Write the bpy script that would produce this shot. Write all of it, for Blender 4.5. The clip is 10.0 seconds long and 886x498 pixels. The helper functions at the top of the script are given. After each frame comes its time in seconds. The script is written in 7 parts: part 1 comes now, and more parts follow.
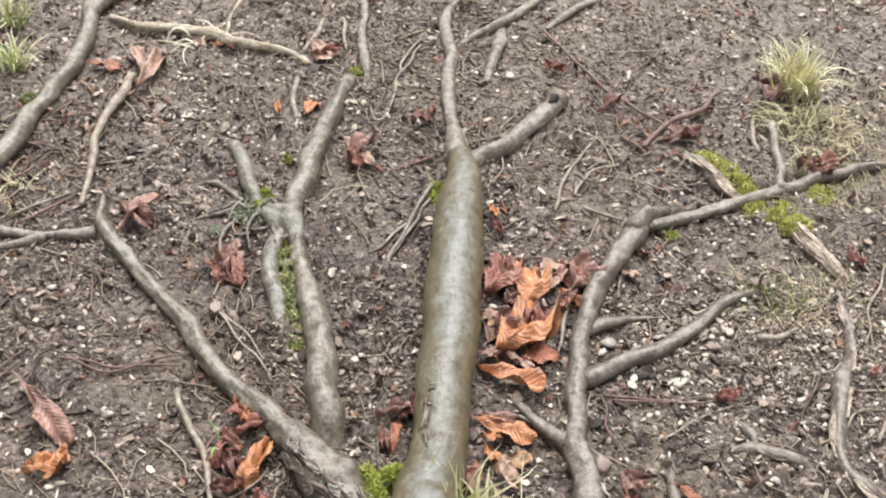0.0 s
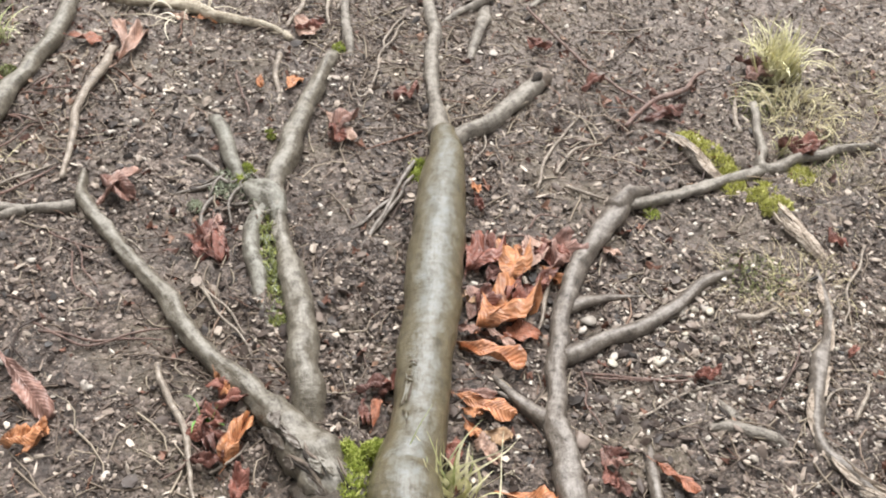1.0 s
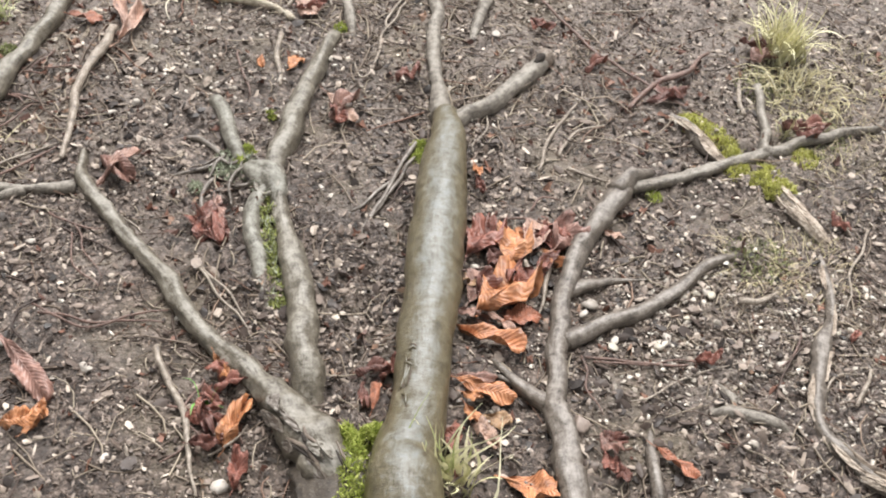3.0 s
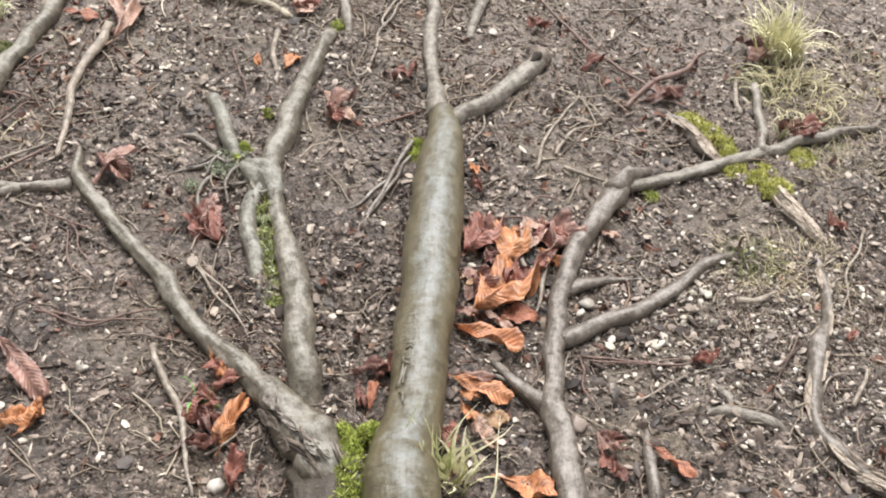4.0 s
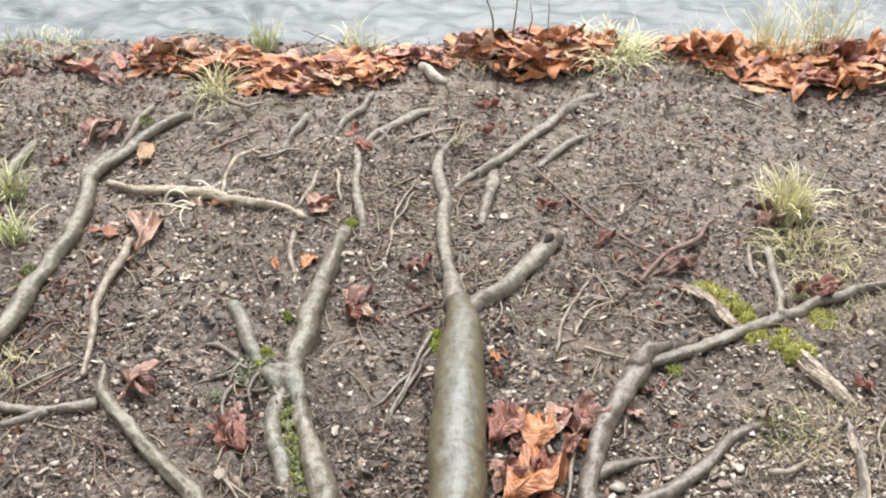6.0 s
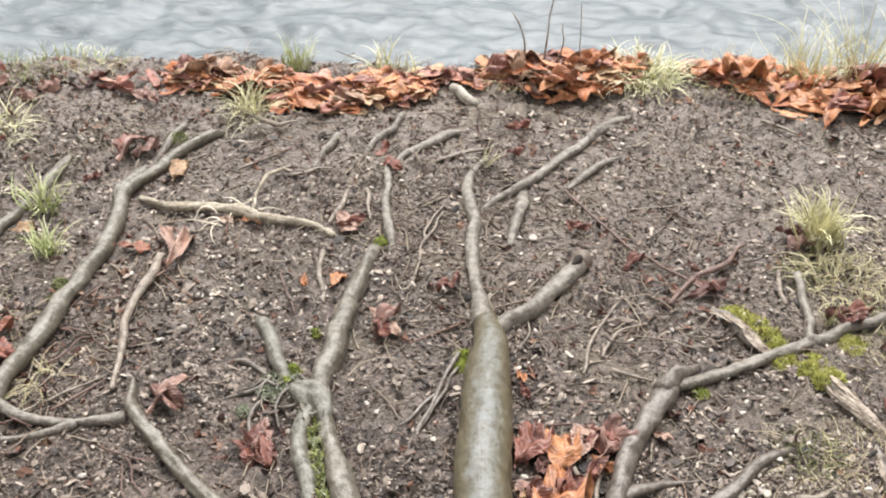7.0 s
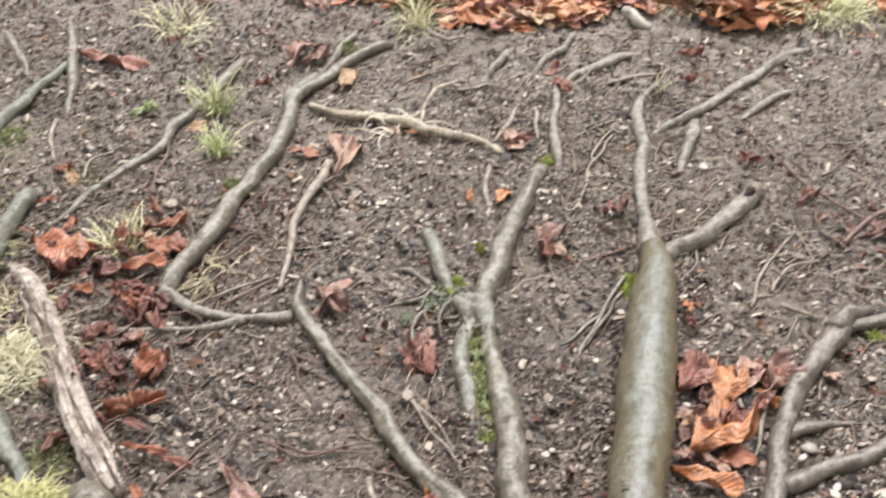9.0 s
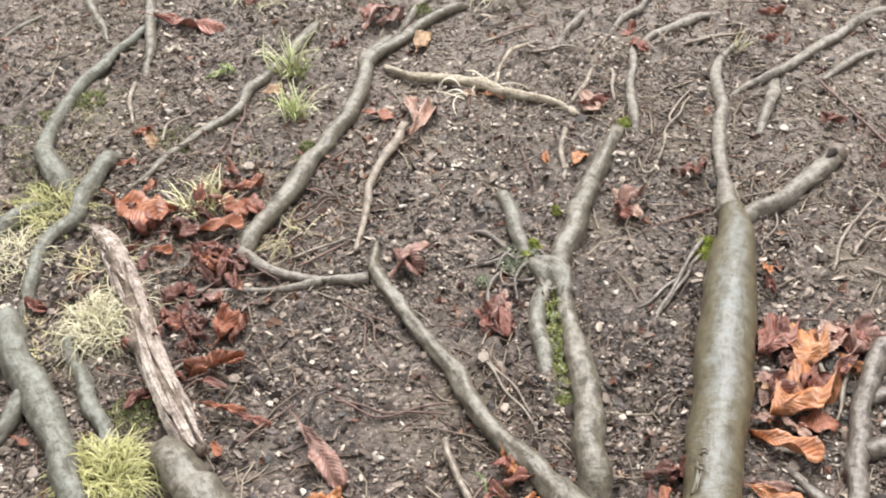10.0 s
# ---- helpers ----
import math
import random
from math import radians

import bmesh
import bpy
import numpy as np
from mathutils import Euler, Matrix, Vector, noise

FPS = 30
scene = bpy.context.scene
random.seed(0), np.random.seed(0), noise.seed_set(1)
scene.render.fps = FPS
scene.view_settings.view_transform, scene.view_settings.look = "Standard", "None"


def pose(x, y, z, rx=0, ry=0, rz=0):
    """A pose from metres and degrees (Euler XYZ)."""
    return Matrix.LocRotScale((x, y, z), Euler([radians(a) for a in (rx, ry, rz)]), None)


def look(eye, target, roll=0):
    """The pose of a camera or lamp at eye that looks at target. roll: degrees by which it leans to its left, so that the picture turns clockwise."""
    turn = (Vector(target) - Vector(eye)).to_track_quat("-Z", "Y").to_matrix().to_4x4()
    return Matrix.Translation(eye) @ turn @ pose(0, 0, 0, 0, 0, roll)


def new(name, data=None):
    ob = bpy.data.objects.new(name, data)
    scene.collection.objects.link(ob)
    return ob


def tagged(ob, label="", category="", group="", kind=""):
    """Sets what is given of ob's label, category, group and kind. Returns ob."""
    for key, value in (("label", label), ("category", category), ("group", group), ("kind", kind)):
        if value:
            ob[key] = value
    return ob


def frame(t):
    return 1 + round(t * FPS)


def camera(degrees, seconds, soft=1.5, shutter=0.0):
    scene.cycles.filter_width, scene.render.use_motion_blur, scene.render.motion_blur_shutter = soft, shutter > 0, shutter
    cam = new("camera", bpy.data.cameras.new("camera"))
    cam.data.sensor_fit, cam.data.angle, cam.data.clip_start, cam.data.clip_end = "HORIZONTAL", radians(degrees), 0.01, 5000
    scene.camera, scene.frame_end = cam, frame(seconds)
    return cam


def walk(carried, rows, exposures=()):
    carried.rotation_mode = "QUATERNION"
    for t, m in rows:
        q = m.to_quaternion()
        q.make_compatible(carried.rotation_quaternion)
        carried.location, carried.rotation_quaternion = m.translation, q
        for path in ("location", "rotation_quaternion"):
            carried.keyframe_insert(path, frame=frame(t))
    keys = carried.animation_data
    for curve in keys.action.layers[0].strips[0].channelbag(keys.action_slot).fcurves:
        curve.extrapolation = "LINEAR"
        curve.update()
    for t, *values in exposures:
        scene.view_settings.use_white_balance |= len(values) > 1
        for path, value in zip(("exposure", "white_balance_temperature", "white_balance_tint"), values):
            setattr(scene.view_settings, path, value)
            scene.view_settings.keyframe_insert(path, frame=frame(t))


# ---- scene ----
cam = camera(39.52, 10.0, 1.95, 0.5)
PATH = [
    (0.0, look((0.1081, -0.4485, 1.6533), (0.0253, 0.5049, 0.7734), 4.58)),
    (0.5, look((0.1028, -0.4521, 1.6429), (0.0351, 0.4945, 0.7545), 5.49)),
    (1.0, look((0.1055, -0.4530, 1.6479), (0.0465, 0.4894, 0.7543), 6.07)),
    (1.5, look((0.1063, -0.4465, 1.6492), (0.0509, 0.4916, 0.7510), 6.26)),
    (2.0, look((0.1103, -0.4356, 1.6488), (0.0511, 0.4978, 0.7459), 6.07)),
    (2.5, look((0.1131, -0.4403, 1.6486), (0.0501, 0.4882, 0.7409), 6.09)),
    (4.0, look((0.1050, -0.4359, 1.6481), (0.0514, 0.4888, 0.7358), 6.62)),
    (4.2, look((0.105, -0.4358, 1.6483), (0.0515, 0.4897, 0.7367), 6.6)),
    (4.3, look((0.1053, -0.4348, 1.6495), (0.0525, 0.4956, 0.7432), 6.49)),
    (4.4, look((0.1061, -0.4314, 1.6535), (0.0558, 0.5161, 0.7655), 6.1)),
    (4.5, look((0.1073, -0.4266, 1.6594), (0.0606, 0.5456, 0.7976), 5.53)),
    (5.0, look((0.1256, -0.4151, 1.6894), (0.0622, 0.5925, 0.8705), 2.92)),
    (5.5, look((0.1312, -0.4109, 1.7029), (0.0351, 0.6082, 0.9015), 0.79)),
    (6.0, look((0.1349, -0.4019, 1.7075), (0.0232, 0.6263, 0.9199), 0.32)),
    (7.5, look((0.1350, -0.4139, 1.7021), (-0.0258, 0.6245, 0.9367), 0.17)),
    (8.0, look((0.1247, -0.4192, 1.6964), (-0.0569, 0.6064, 0.9184), 0.23)),
    (8.5, look((0.0895, -0.4321, 1.6896), (-0.1314, 0.5760, 0.8991), 0.53)),
    (9.0, look((0.0538, -0.4320, 1.6728), (-0.2123, 0.5368, 0.8478), -0.78)),
    (9.5, look((0.0431, -0.4331, 1.6605), (-0.2633, 0.5017, 0.8106), -2.58)),
    (10.0, look((0.0402, -0.4360, 1.6660), (-0.2897, 0.4895, 0.8147), -3.42)),
]
walk(cam, PATH, ((0.0, 0.95), (2.5, 0.94), (4.0, 0.96), (4.5, 1.05), (5.5, 0.95), (6.2, 1.03), (7.4, 0.89), (8.5, 0.89), (9.0, 0.96), (10.0, 0.99)))

# ---- sky, sun ----
world = bpy.data.worlds.new("overcast_sky")
scene.world = world
world.use_nodes = True
wn, wl = world.node_tree.nodes, world.node_tree.links
sky = wn.new("ShaderNodeTexSky")
sky.sky_type = "NISHITA"
sky.sun_disc = False
sky.sun_elevation, sky.sun_rotation = radians(60), radians(-4)
cloud = wn.new("ShaderNodeMix")
cloud.data_type = "RGBA"
cloud.inputs["Factor"].default_value = 0.85
cloud.inputs["B"].default_value = (6.2, 6.15, 6.0, 1)
wl.new(sky.outputs["Color"], cloud.inputs["A"])
wl.new(cloud.outputs["Result"], wn["Background"].inputs["Color"])
wn["Background"].inputs["Strength"].default_value = 0.072
sun = new("sun", bpy.data.lights.new("sun", "SUN"))
sun.data.energy, sun.data.angle, sun.data.color = 3.75, radians(50), (1.0, 0.975, 0.957)
sun.matrix_world = look((-0.2, 3.5, 4.3), (0, 1, 0))

# ---- plan helpers ----
LATTICE = [np.random.default_rng(100 + k).random((256, 256)) for k in range(6)]


def value_noise(x, y, cell, k):
    u, v = np.asarray(x, float) / cell + 31.7 * k, np.asarray(y, float) / cell + 17.3 * k
    i, j = np.floor(u).astype(int), np.floor(v).astype(int)
    fu, fv = u - i, v - j
    fu, fv = fu * fu * (3 - 2 * fu), fv * fv * (3 - 2 * fv)
    g = LATTICE[k % 6]
    a, b = g[i % 256, j % 256], g[(i + 1) % 256, j % 256]
    c, d = g[i % 256, (j + 1) % 256], g[(i + 1) % 256, (j + 1) % 256]
    return (a * (1 - fu) + b * fu) * (1 - fv) + (c * (1 - fu) + d * fu) * fv - 0.5


def smooth(a, b, x):
    s = np.clip((np.asarray(x, float) - a) / (b - a), 0, 1)
    return s * s * (3 - 2 * s)


def bank_edge(x):
    """The y of the bank's brink at x."""
    x = np.asarray(x, float)
    return 2.80 + 0.10 * x + 0.14 * value_noise(x, 0 * x, 0.45, 1) + 0.05 * value_noise(x, 0 * x, 0.13, 2)


def ground_z(x, y):
    x, y = np.asarray(x, float), np.asarray(y, float)
    h = 0.016 * value_noise(x, y, 0.42, 0) + 0.010 * value_noise(x, y, 0.14, 1)
    rim = bank_edge(x)
    return h - 0.75 * smooth(0.0, 0.42, y - rim) - 0.8 * smooth(0.3, 6, y - rim)


def soil_z(x, y):
    """The ground with its crumbs."""
    near = smooth(0.36, 0.54, y) * smooth(3.5, 3.1, y) * smooth(-2.42, -2.1, x) * smooth(1.52, 1.25, x)
    rough = 0.009 * value_noise(x, y, 0.06, 2) + 0.013 * np.abs(value_noise(x, y, 0.028, 3)) * 2 + 0.009 * value_noise(x, y, 0.0135, 4)
    patch = 0.40 + 1.0 * smooth(0.30, 0.72, value_noise(x, y, 0.21, 5) + 0.5)
    return ground_z(x, y) + near * (1.25 * rough * patch - 0.006)


def gz(x, y):
    return float(ground_z(x, y))


# ---- materials ----
def material(name):
    m = bpy.data.materials.new(name)
    m.use_nodes = True
    return m, m.node_tree.nodes, m.node_tree.links, m.node_tree.nodes["Principled BSDF"]


def add(n, kind, **values):
    node = n.new(kind)
    for key, value in values.items():
        node.inputs[key].default_value = value
    return node


def ramp(n, l, source, stops):
    r = n.new("ShaderNodeValToRGB")
    el = r.color_ramp.elements
    while len(el) < len(stops):
        el.new(0.5)
    for e, (at, c) in zip(el, stops):
        e.position, e.color = at, (*c, 1)
    l.new(source, r.inputs["Fac"])
    return r.outputs["Color"]


def mixed(n, l, fac, a, b, mode="MIX"):
    m = n.new("ShaderNodeMix")
    m.data_type, m.blend_type = "RGBA", mode
    for key, v in (("Factor", fac), ("A", a), ("B", b)):
        if isinstance(v, (int, float)):
            m.inputs[key].default_value = v
        elif isinstance(v, tuple):
            m.inputs[key].default_value = (*v, 1)
        else:
            l.new(v, m.inputs[key])
    return m.outputs["Result"]


def where(n, l, scale=(1, 1, 1), kind="Object"):
    t, mp = n.new("ShaderNodeTexCoord"), n.new("ShaderNodeMapping")
    mp.inputs["Scale"].default_value = scale
    l.new(t.outputs[kind], mp.inputs["Vector"])
    return mp.outputs["Vector"]


def grainy(n, l, vec, scale, detail=6.0, rough=0.6):
    t = add(n, "ShaderNodeTexNoise", Scale=scale, Detail=detail, Roughness=rough)
    l.new(vec, t.inputs["Vector"])
    return t.outputs["Fac"]


def relief(n, l, bsdf, height, strength, distance):
    b = add(n, "ShaderNodeBump", Strength=strength, Distance=distance)
    l.new(height, b.inputs["Height"])
    l.new(b.outputs["Normal"], bsdf.inputs["Normal"])


def to_range(n, l, source, lo, hi, a=0.3, b=0.7):
    r = add(n, "ShaderNodeMapRange")
    for key, v in (("From Min", a), ("From Max", b), ("To Min", lo), ("To Max", hi)):
        r.inputs[key].default_value = v
    l.new(source, r.inputs["Value"])
    return r.outputs["Result"]


def crumb_cells(n, l, vec, scale, warp):
    """Cells like crumbs: a colour for each, and its height."""
    shift = add(n, "ShaderNodeTexNoise", Scale=scale * 0.6, Detail=3.0)
    l.new(vec, shift.inputs["Vector"])
    bent = n.new("ShaderNodeVectorMath")
    bent.operation = "MULTIPLY_ADD"
    bent.inputs[1].default_value = (warp, warp, warp)
    l.new(shift.outputs["Color"], bent.inputs[0])
    l.new(vec, bent.inputs[2])
    cell = add(n, "ShaderNodeTexVoronoi", Scale=scale, Randomness=1.0)
    l.new(bent.outputs["Vector"], cell.inputs["Vector"])
    split = n.new("ShaderNodeSeparateColor")
    l.new(cell.outputs["Color"], split.inputs["Color"])
    return split.outputs["Red"], cell.outputs["Distance"]


def soil_material():
    m, n, l, p = material("wet_soil")
    v = where(n, l)
    big, mid, fine = grainy(n, l, v, 2.6, 4), grainy(n, l, v, 60, 10, 0.75), grainy(n, l, v, 330, 6, 0.75)
    tint_a, far_a = crumb_cells(n, l, v, 85, 0.010)
    tint_b, far_b = crumb_cells(n, l, v, 190, 0.005)
    tint = mixed(n, l, 0.42, tint_a, tint_b)
    base = ramp(n, l, mixed(n, l, 0.5, mid, tint), [(0.28, (0.026, 0.020, 0.016)), (0.45, (0.094, 0.073, 0.061)), (0.58, (0.195, 0.158, 0.134)), (0.74, (0.37, 0.312, 0.27))])
    # Crevice shade between crumb cells, painted in as a darker multiply.
    gap_shade = ramp(n, l, mixed(n, l, 0.4, far_a, far_b), [(0.30, (1, 1, 1)), (0.60, (0.28, 0.25, 0.23))])
    base = mixed(n, l, 0.66, base, gap_shade, "MULTIPLY")
    mud = to_range(n, l, grainy(n, l, v, 7.5, 5, 0.62), 0.0, 0.5, 0.47, 0.60)
    film = ramp(n, l, grainy(n, l, v, 22, 8, 0.7), [(0.36, (0.085, 0.070, 0.063)), (0.5, (0.165, 0.142, 0.130)), (0.66, (0.26, 0.232, 0.215))])
    base = mixed(n, l, mud, base, film)
    tone = ramp(n, l, big, [(0.35, (0.72, 0.68, 0.66)), (0.55, (1.0, 0.97, 0.95)), (0.7, (1.25, 1.22, 1.2))])
    c = mixed(n, l, 1.0, base, tone, "MULTIPLY")
    # Far soil's brightness lifted in the colour: paler with y, ragged edge.
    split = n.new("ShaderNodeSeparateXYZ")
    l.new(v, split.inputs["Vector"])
    far_lift = n.new("ShaderNodeMath")
    far_lift.operation = "MULTIPLY_ADD"
    far_lift.inputs[1].default_value = 0.9
    l.new(grainy(n, l, v, 1.9, 5, 0.6), far_lift.inputs[0])
    l.new(split.outputs["Y"], far_lift.inputs[2])
    far_lift = to_range(n, l, far_lift.outputs["Value"], 0.0, 0.48, 1.7, 2.9)
    c = mixed(n, l, far_lift, c, (0.305, 0.258, 0.222))
    stain = ramp(n, l, grainy(n, l, v, 3.7, 6, 0.65), [(0.50, (0, 0, 0)), (0.66, (1, 1, 1))])
    c = mixed(n, l, mixed(n, l, 0.6, (0, 0, 0), stain), c, (0.145, 0.118, 0.074))
    speck = ramp(n, l, fine, [(0.62, (0, 0, 0)), (0.72, (1, 1, 1))])
    c = mixed(n, l, mixed(n, l, 0.18, (0, 0, 0), speck), c, (0.34, 0.305, 0.265))
    l.new(c, p.inputs["Base Color"])
    l.new(to_range(n, l, big, 0.36, 0.66), p.inputs["Roughness"])
    up = n.new("ShaderNodeMath")
    up.operation = "SUBTRACT"
    up.inputs[0].default_value = 1.0
    l.new(mixed(n, l, 0.35, far_a, far_b), up.inputs[1])
    relief(n, l, p, mixed(n, l, 0.45, up.outputs["Value"], mixed(n, l, 0.45, mid, fine)), 1.0, 0.012)
    return m


def island_material(name, stops, rough=(0.5, 0.85), bump=0.3, scale=90.0, spec=0.4, low=(0.62, 0.6, 0.58)):
    """Colours that differ from piece to piece of one joined mesh."""
    m, n, l, p = material(name)
    g = n.new("ShaderNodeNewGeometry")
    v = where(n, l)
    f = grainy(n, l, v, scale, 5)
    c = ramp(n, l, g.outputs["Random Per Island"], stops)
    c = mixed(n, l, 0.7, c, ramp(n, l, f, [(0.36, low), (0.56, (1.08, 1.08, 1.08))]), "MULTIPLY")
    l.new(c, p.inputs["Base Color"])
    l.new(to_range(n, l, f, rough[0], rough[1]), p.inputs["Roughness"])
    p.inputs["Specular IOR Level"].default_value = spec
    relief(n, l, p, f, bump, 0.003)
    return m


def bark_material(name, dark, mid, pale, film, top_light_amount=0.5, rough=(0.48, 0.75), scale=1.0, wet=0.42, depth=0.010, specks=0.25, crest_light=0.5, soft=0.11):
    """Bark with grain along the root (UV: metres along and around), blotches, dark pits, and film: a pale ragged tone
    that paints sky light onto the tops.
    """
    m, n, l, p = material(name)
    uv = where(n, l, (30 * scale, 240 * scale, 1), "UV")
    rings = where(n, l, (200 * scale, 26 * scale, 1), "UV")
    ob = where(n, l)
    grain, cross = grainy(n, l, uv, 1.0, 8, 0.7), grainy(n, l, rings, 1.0, 5, 0.6)
    blot, fleck, big, patch = grainy(n, l, ob, 62, 8, 0.7), grainy(n, l, ob, 300, 6, 0.7), grainy(n, l, ob, 9, 5), grainy(n, l, ob, 34, 6, 0.7)
    c = ramp(n, l, mixed(n, l, 0.45, mixed(n, l, 0.5, grain, patch), blot), [(0.39, dark), (0.49, mid), (0.60, pale)])
    # Upward faces take more of the pale tone: top light put into the colour.
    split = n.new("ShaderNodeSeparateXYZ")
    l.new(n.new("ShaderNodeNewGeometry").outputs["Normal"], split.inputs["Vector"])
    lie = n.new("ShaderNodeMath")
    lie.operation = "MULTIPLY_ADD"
    lie.inputs[1].default_value = 0.5 * crest_light
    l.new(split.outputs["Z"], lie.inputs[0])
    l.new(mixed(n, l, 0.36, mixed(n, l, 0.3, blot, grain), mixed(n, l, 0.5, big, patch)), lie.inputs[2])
    half = 0.52 + 0.47 * crest_light - 0.1 * (top_light_amount - 0.6)
    fac = to_range(n, l, lie.outputs["Value"], 0.0, min(1.0, 1.25 * top_light_amount), half - soft / 2, half + soft / 2)
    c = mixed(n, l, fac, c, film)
    flecks = ramp(n, l, fleck, [(0.56, (0, 0, 0)), (0.64, (1, 1, 1))])
    c = mixed(n, l, mixed(n, l, specks, (0, 0, 0), flecks), c, (0.46, 0.44, 0.38))
    pits = ramp(n, l, mixed(n, l, 0.5, mixed(n, l, 0.5, cross, patch), fleck), [(0.38, (0.3, 0.27, 0.22)), (0.46, (1, 1, 1))])
    c = mixed(n, l, 0.45, c, pits, "MULTIPLY")
    l.new(c, p.inputs["Base Color"])
    l.new(to_range(n, l, blot, rough[0], rough[1]), p.inputs["Roughness"])
    p.inputs["Coat Weight"].default_value, p.inputs["Coat Roughness"].default_value = wet, 0.38
    relief(n, l, p, mixed(n, l, 0.5, mixed(n, l, 0.5, grain, cross), mixed(n, l, 0.35, blot, fleck)), 1.0, depth)
    return m


def leaf_material(name, a, b, c2, vein):
    m, n, l, p = material(name)
    info = n.new("ShaderNodeObjectInfo")
    ob = where(n, l)
    f, s = grainy(n, l, ob, 140, 6, 0.7), grainy(n, l, ob, 30, 5, 0.65)
    c = ramp(n, l, info.outputs["Random"], [(0.05, a), (0.5, b), (0.95, c2)])
    c = mixed(n, l, 0.9, c, ramp(n, l, s, [(0.34, (0.42, 0.37, 0.36)), (0.46, (0.92, 0.9, 0.88)), (0.60, (1.2, 1.18, 1.14))]), "MULTIPLY")
    w = add(n, "ShaderNodeTexWave", Scale=1.0, Distortion=0.5, Detail=1.0)
    w.bands_direction = "X"
    l.new(where(n, l, (4.4, 1, 1), "UV"), w.inputs["Vector"])
    veins = ramp(n, l, w.outputs["Fac"], [(0.72, (0, 0, 0)), (0.95, (1, 1, 1))])
    c = mixed(n, l, mixed(n, l, 0.2, (0, 0, 0), veins), c, vein)
    furrow = ramp(n, l, w.outputs["Fac"], [(0.05, (0.55, 0.5, 0.48)), (0.35, (1, 1, 1))])
    c = mixed(n, l, 0.2, c, furrow, "MULTIPLY")
    c = mixed(n, l, 0.7, c, ramp(n, l, f, [(0.38, (0.55, 0.5, 0.48)), (0.6, (1.12, 1.12, 1.12))]), "MULTIPLY")
    l.new(c, p.inputs["Base Color"])
    l.new(to_range(n, l, f, 0.24, 0.5), p.inputs["Roughness"])
    relief(n, l, p, mixed(n, l, 0.6, w.outputs["Fac"], f), 0.6, 0.004)
    return m


def blade_material(name, stops):
    return island_material(name, stops, (0.45, 0.65), 0.1, 60)


def water_material():
    m, n, l, p = material("river_water")
    v = where(n, l, (1.0, 2.6, 1.0))
    a, b = grainy(n, l, v, 5.5, 5, 0.6), grainy(n, l, v, 26, 5, 0.6)
    l.new(ramp(n, l, a, [(0.34, (0.115, 0.132, 0.140)), (0.5, (0.150, 0.170, 0.180)), (0.66, (0.185, 0.206, 0.216))]), p.inputs["Base Color"])
    p.inputs["Roughness"].default_value = 0.26
    p.inputs["IOR"].default_value = 1.33
    relief(n, l, p, mixed(n, l, 0.55, a, b), 0.4, 0.02)
    return m


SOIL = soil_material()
CRUMB = island_material("soil_crumbs", [(0.0, (0.036, 0.027, 0.022)), (0.3, (0.084, 0.064, 0.052)), (0.6, (0.18, 0.144, 0.119)), (0.88, (0.30, 0.25, 0.212)), (1.0, (0.42, 0.36, 0.305))], (0.35, 0.8))
CHIP = island_material("wood_chips", [(0.0, (0.036, 0.026, 0.021)), (0.3, (0.080, 0.058, 0.047)), (0.52, (0.205, 0.158, 0.128)), (0.78, (0.40, 0.335, 0.278)), (1.0, (0.59, 0.515, 0.435))], (0.4, 0.8))
PEBBLE = island_material("river_pebbles", [(0.0, (0.15, 0.125, 0.105)), (0.35, (0.27, 0.235, 0.20)), (0.65, (0.40, 0.36, 0.31)), (0.88, (0.54, 0.50, 0.435)), (0.96, (0.64, 0.61, 0.55)), (1.0, (0.30, 0.22, 0.165))], (0.35, 0.6))
GRAVEL = island_material("pale_gravel", [(0.0, (0.17, 0.14, 0.115)), (0.4, (0.32, 0.28, 0.235)), (0.75, (0.50, 0.455, 0.39)), (1.0, (0.68, 0.64, 0.57))], (0.4, 0.7))
LITTER = island_material("plant_litter", [(0.0, (0.05, 0.035, 0.028)), (0.3, (0.12, 0.085, 0.065)), (0.55, (0.23, 0.185, 0.14)), (0.85, (0.36, 0.31, 0.235)), (1.0, (0.20, 0.10, 0.07))], (0.5, 0.8))
SCRAP = island_material("leaf_scraps", [(0.0, (0.06, 0.032, 0.026)), (0.4, (0.14, 0.065, 0.045)), (0.8, (0.23, 0.12, 0.085)), (1.0, (0.33, 0.23, 0.16))], (0.45, 0.7))
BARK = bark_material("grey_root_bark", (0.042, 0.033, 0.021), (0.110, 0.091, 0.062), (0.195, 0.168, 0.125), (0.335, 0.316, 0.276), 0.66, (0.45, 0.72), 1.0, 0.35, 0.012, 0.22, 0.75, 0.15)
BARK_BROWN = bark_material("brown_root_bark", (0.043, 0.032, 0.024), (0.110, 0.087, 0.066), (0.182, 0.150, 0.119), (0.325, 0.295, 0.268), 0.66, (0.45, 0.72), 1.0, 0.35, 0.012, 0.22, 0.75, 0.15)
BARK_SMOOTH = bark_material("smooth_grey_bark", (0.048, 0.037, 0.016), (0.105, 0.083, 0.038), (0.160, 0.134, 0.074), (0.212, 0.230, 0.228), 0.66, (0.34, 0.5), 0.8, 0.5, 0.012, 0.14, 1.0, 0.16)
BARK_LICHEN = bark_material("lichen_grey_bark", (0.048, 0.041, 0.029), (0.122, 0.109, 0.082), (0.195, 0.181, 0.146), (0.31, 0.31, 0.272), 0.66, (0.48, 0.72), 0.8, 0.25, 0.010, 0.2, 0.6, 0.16)
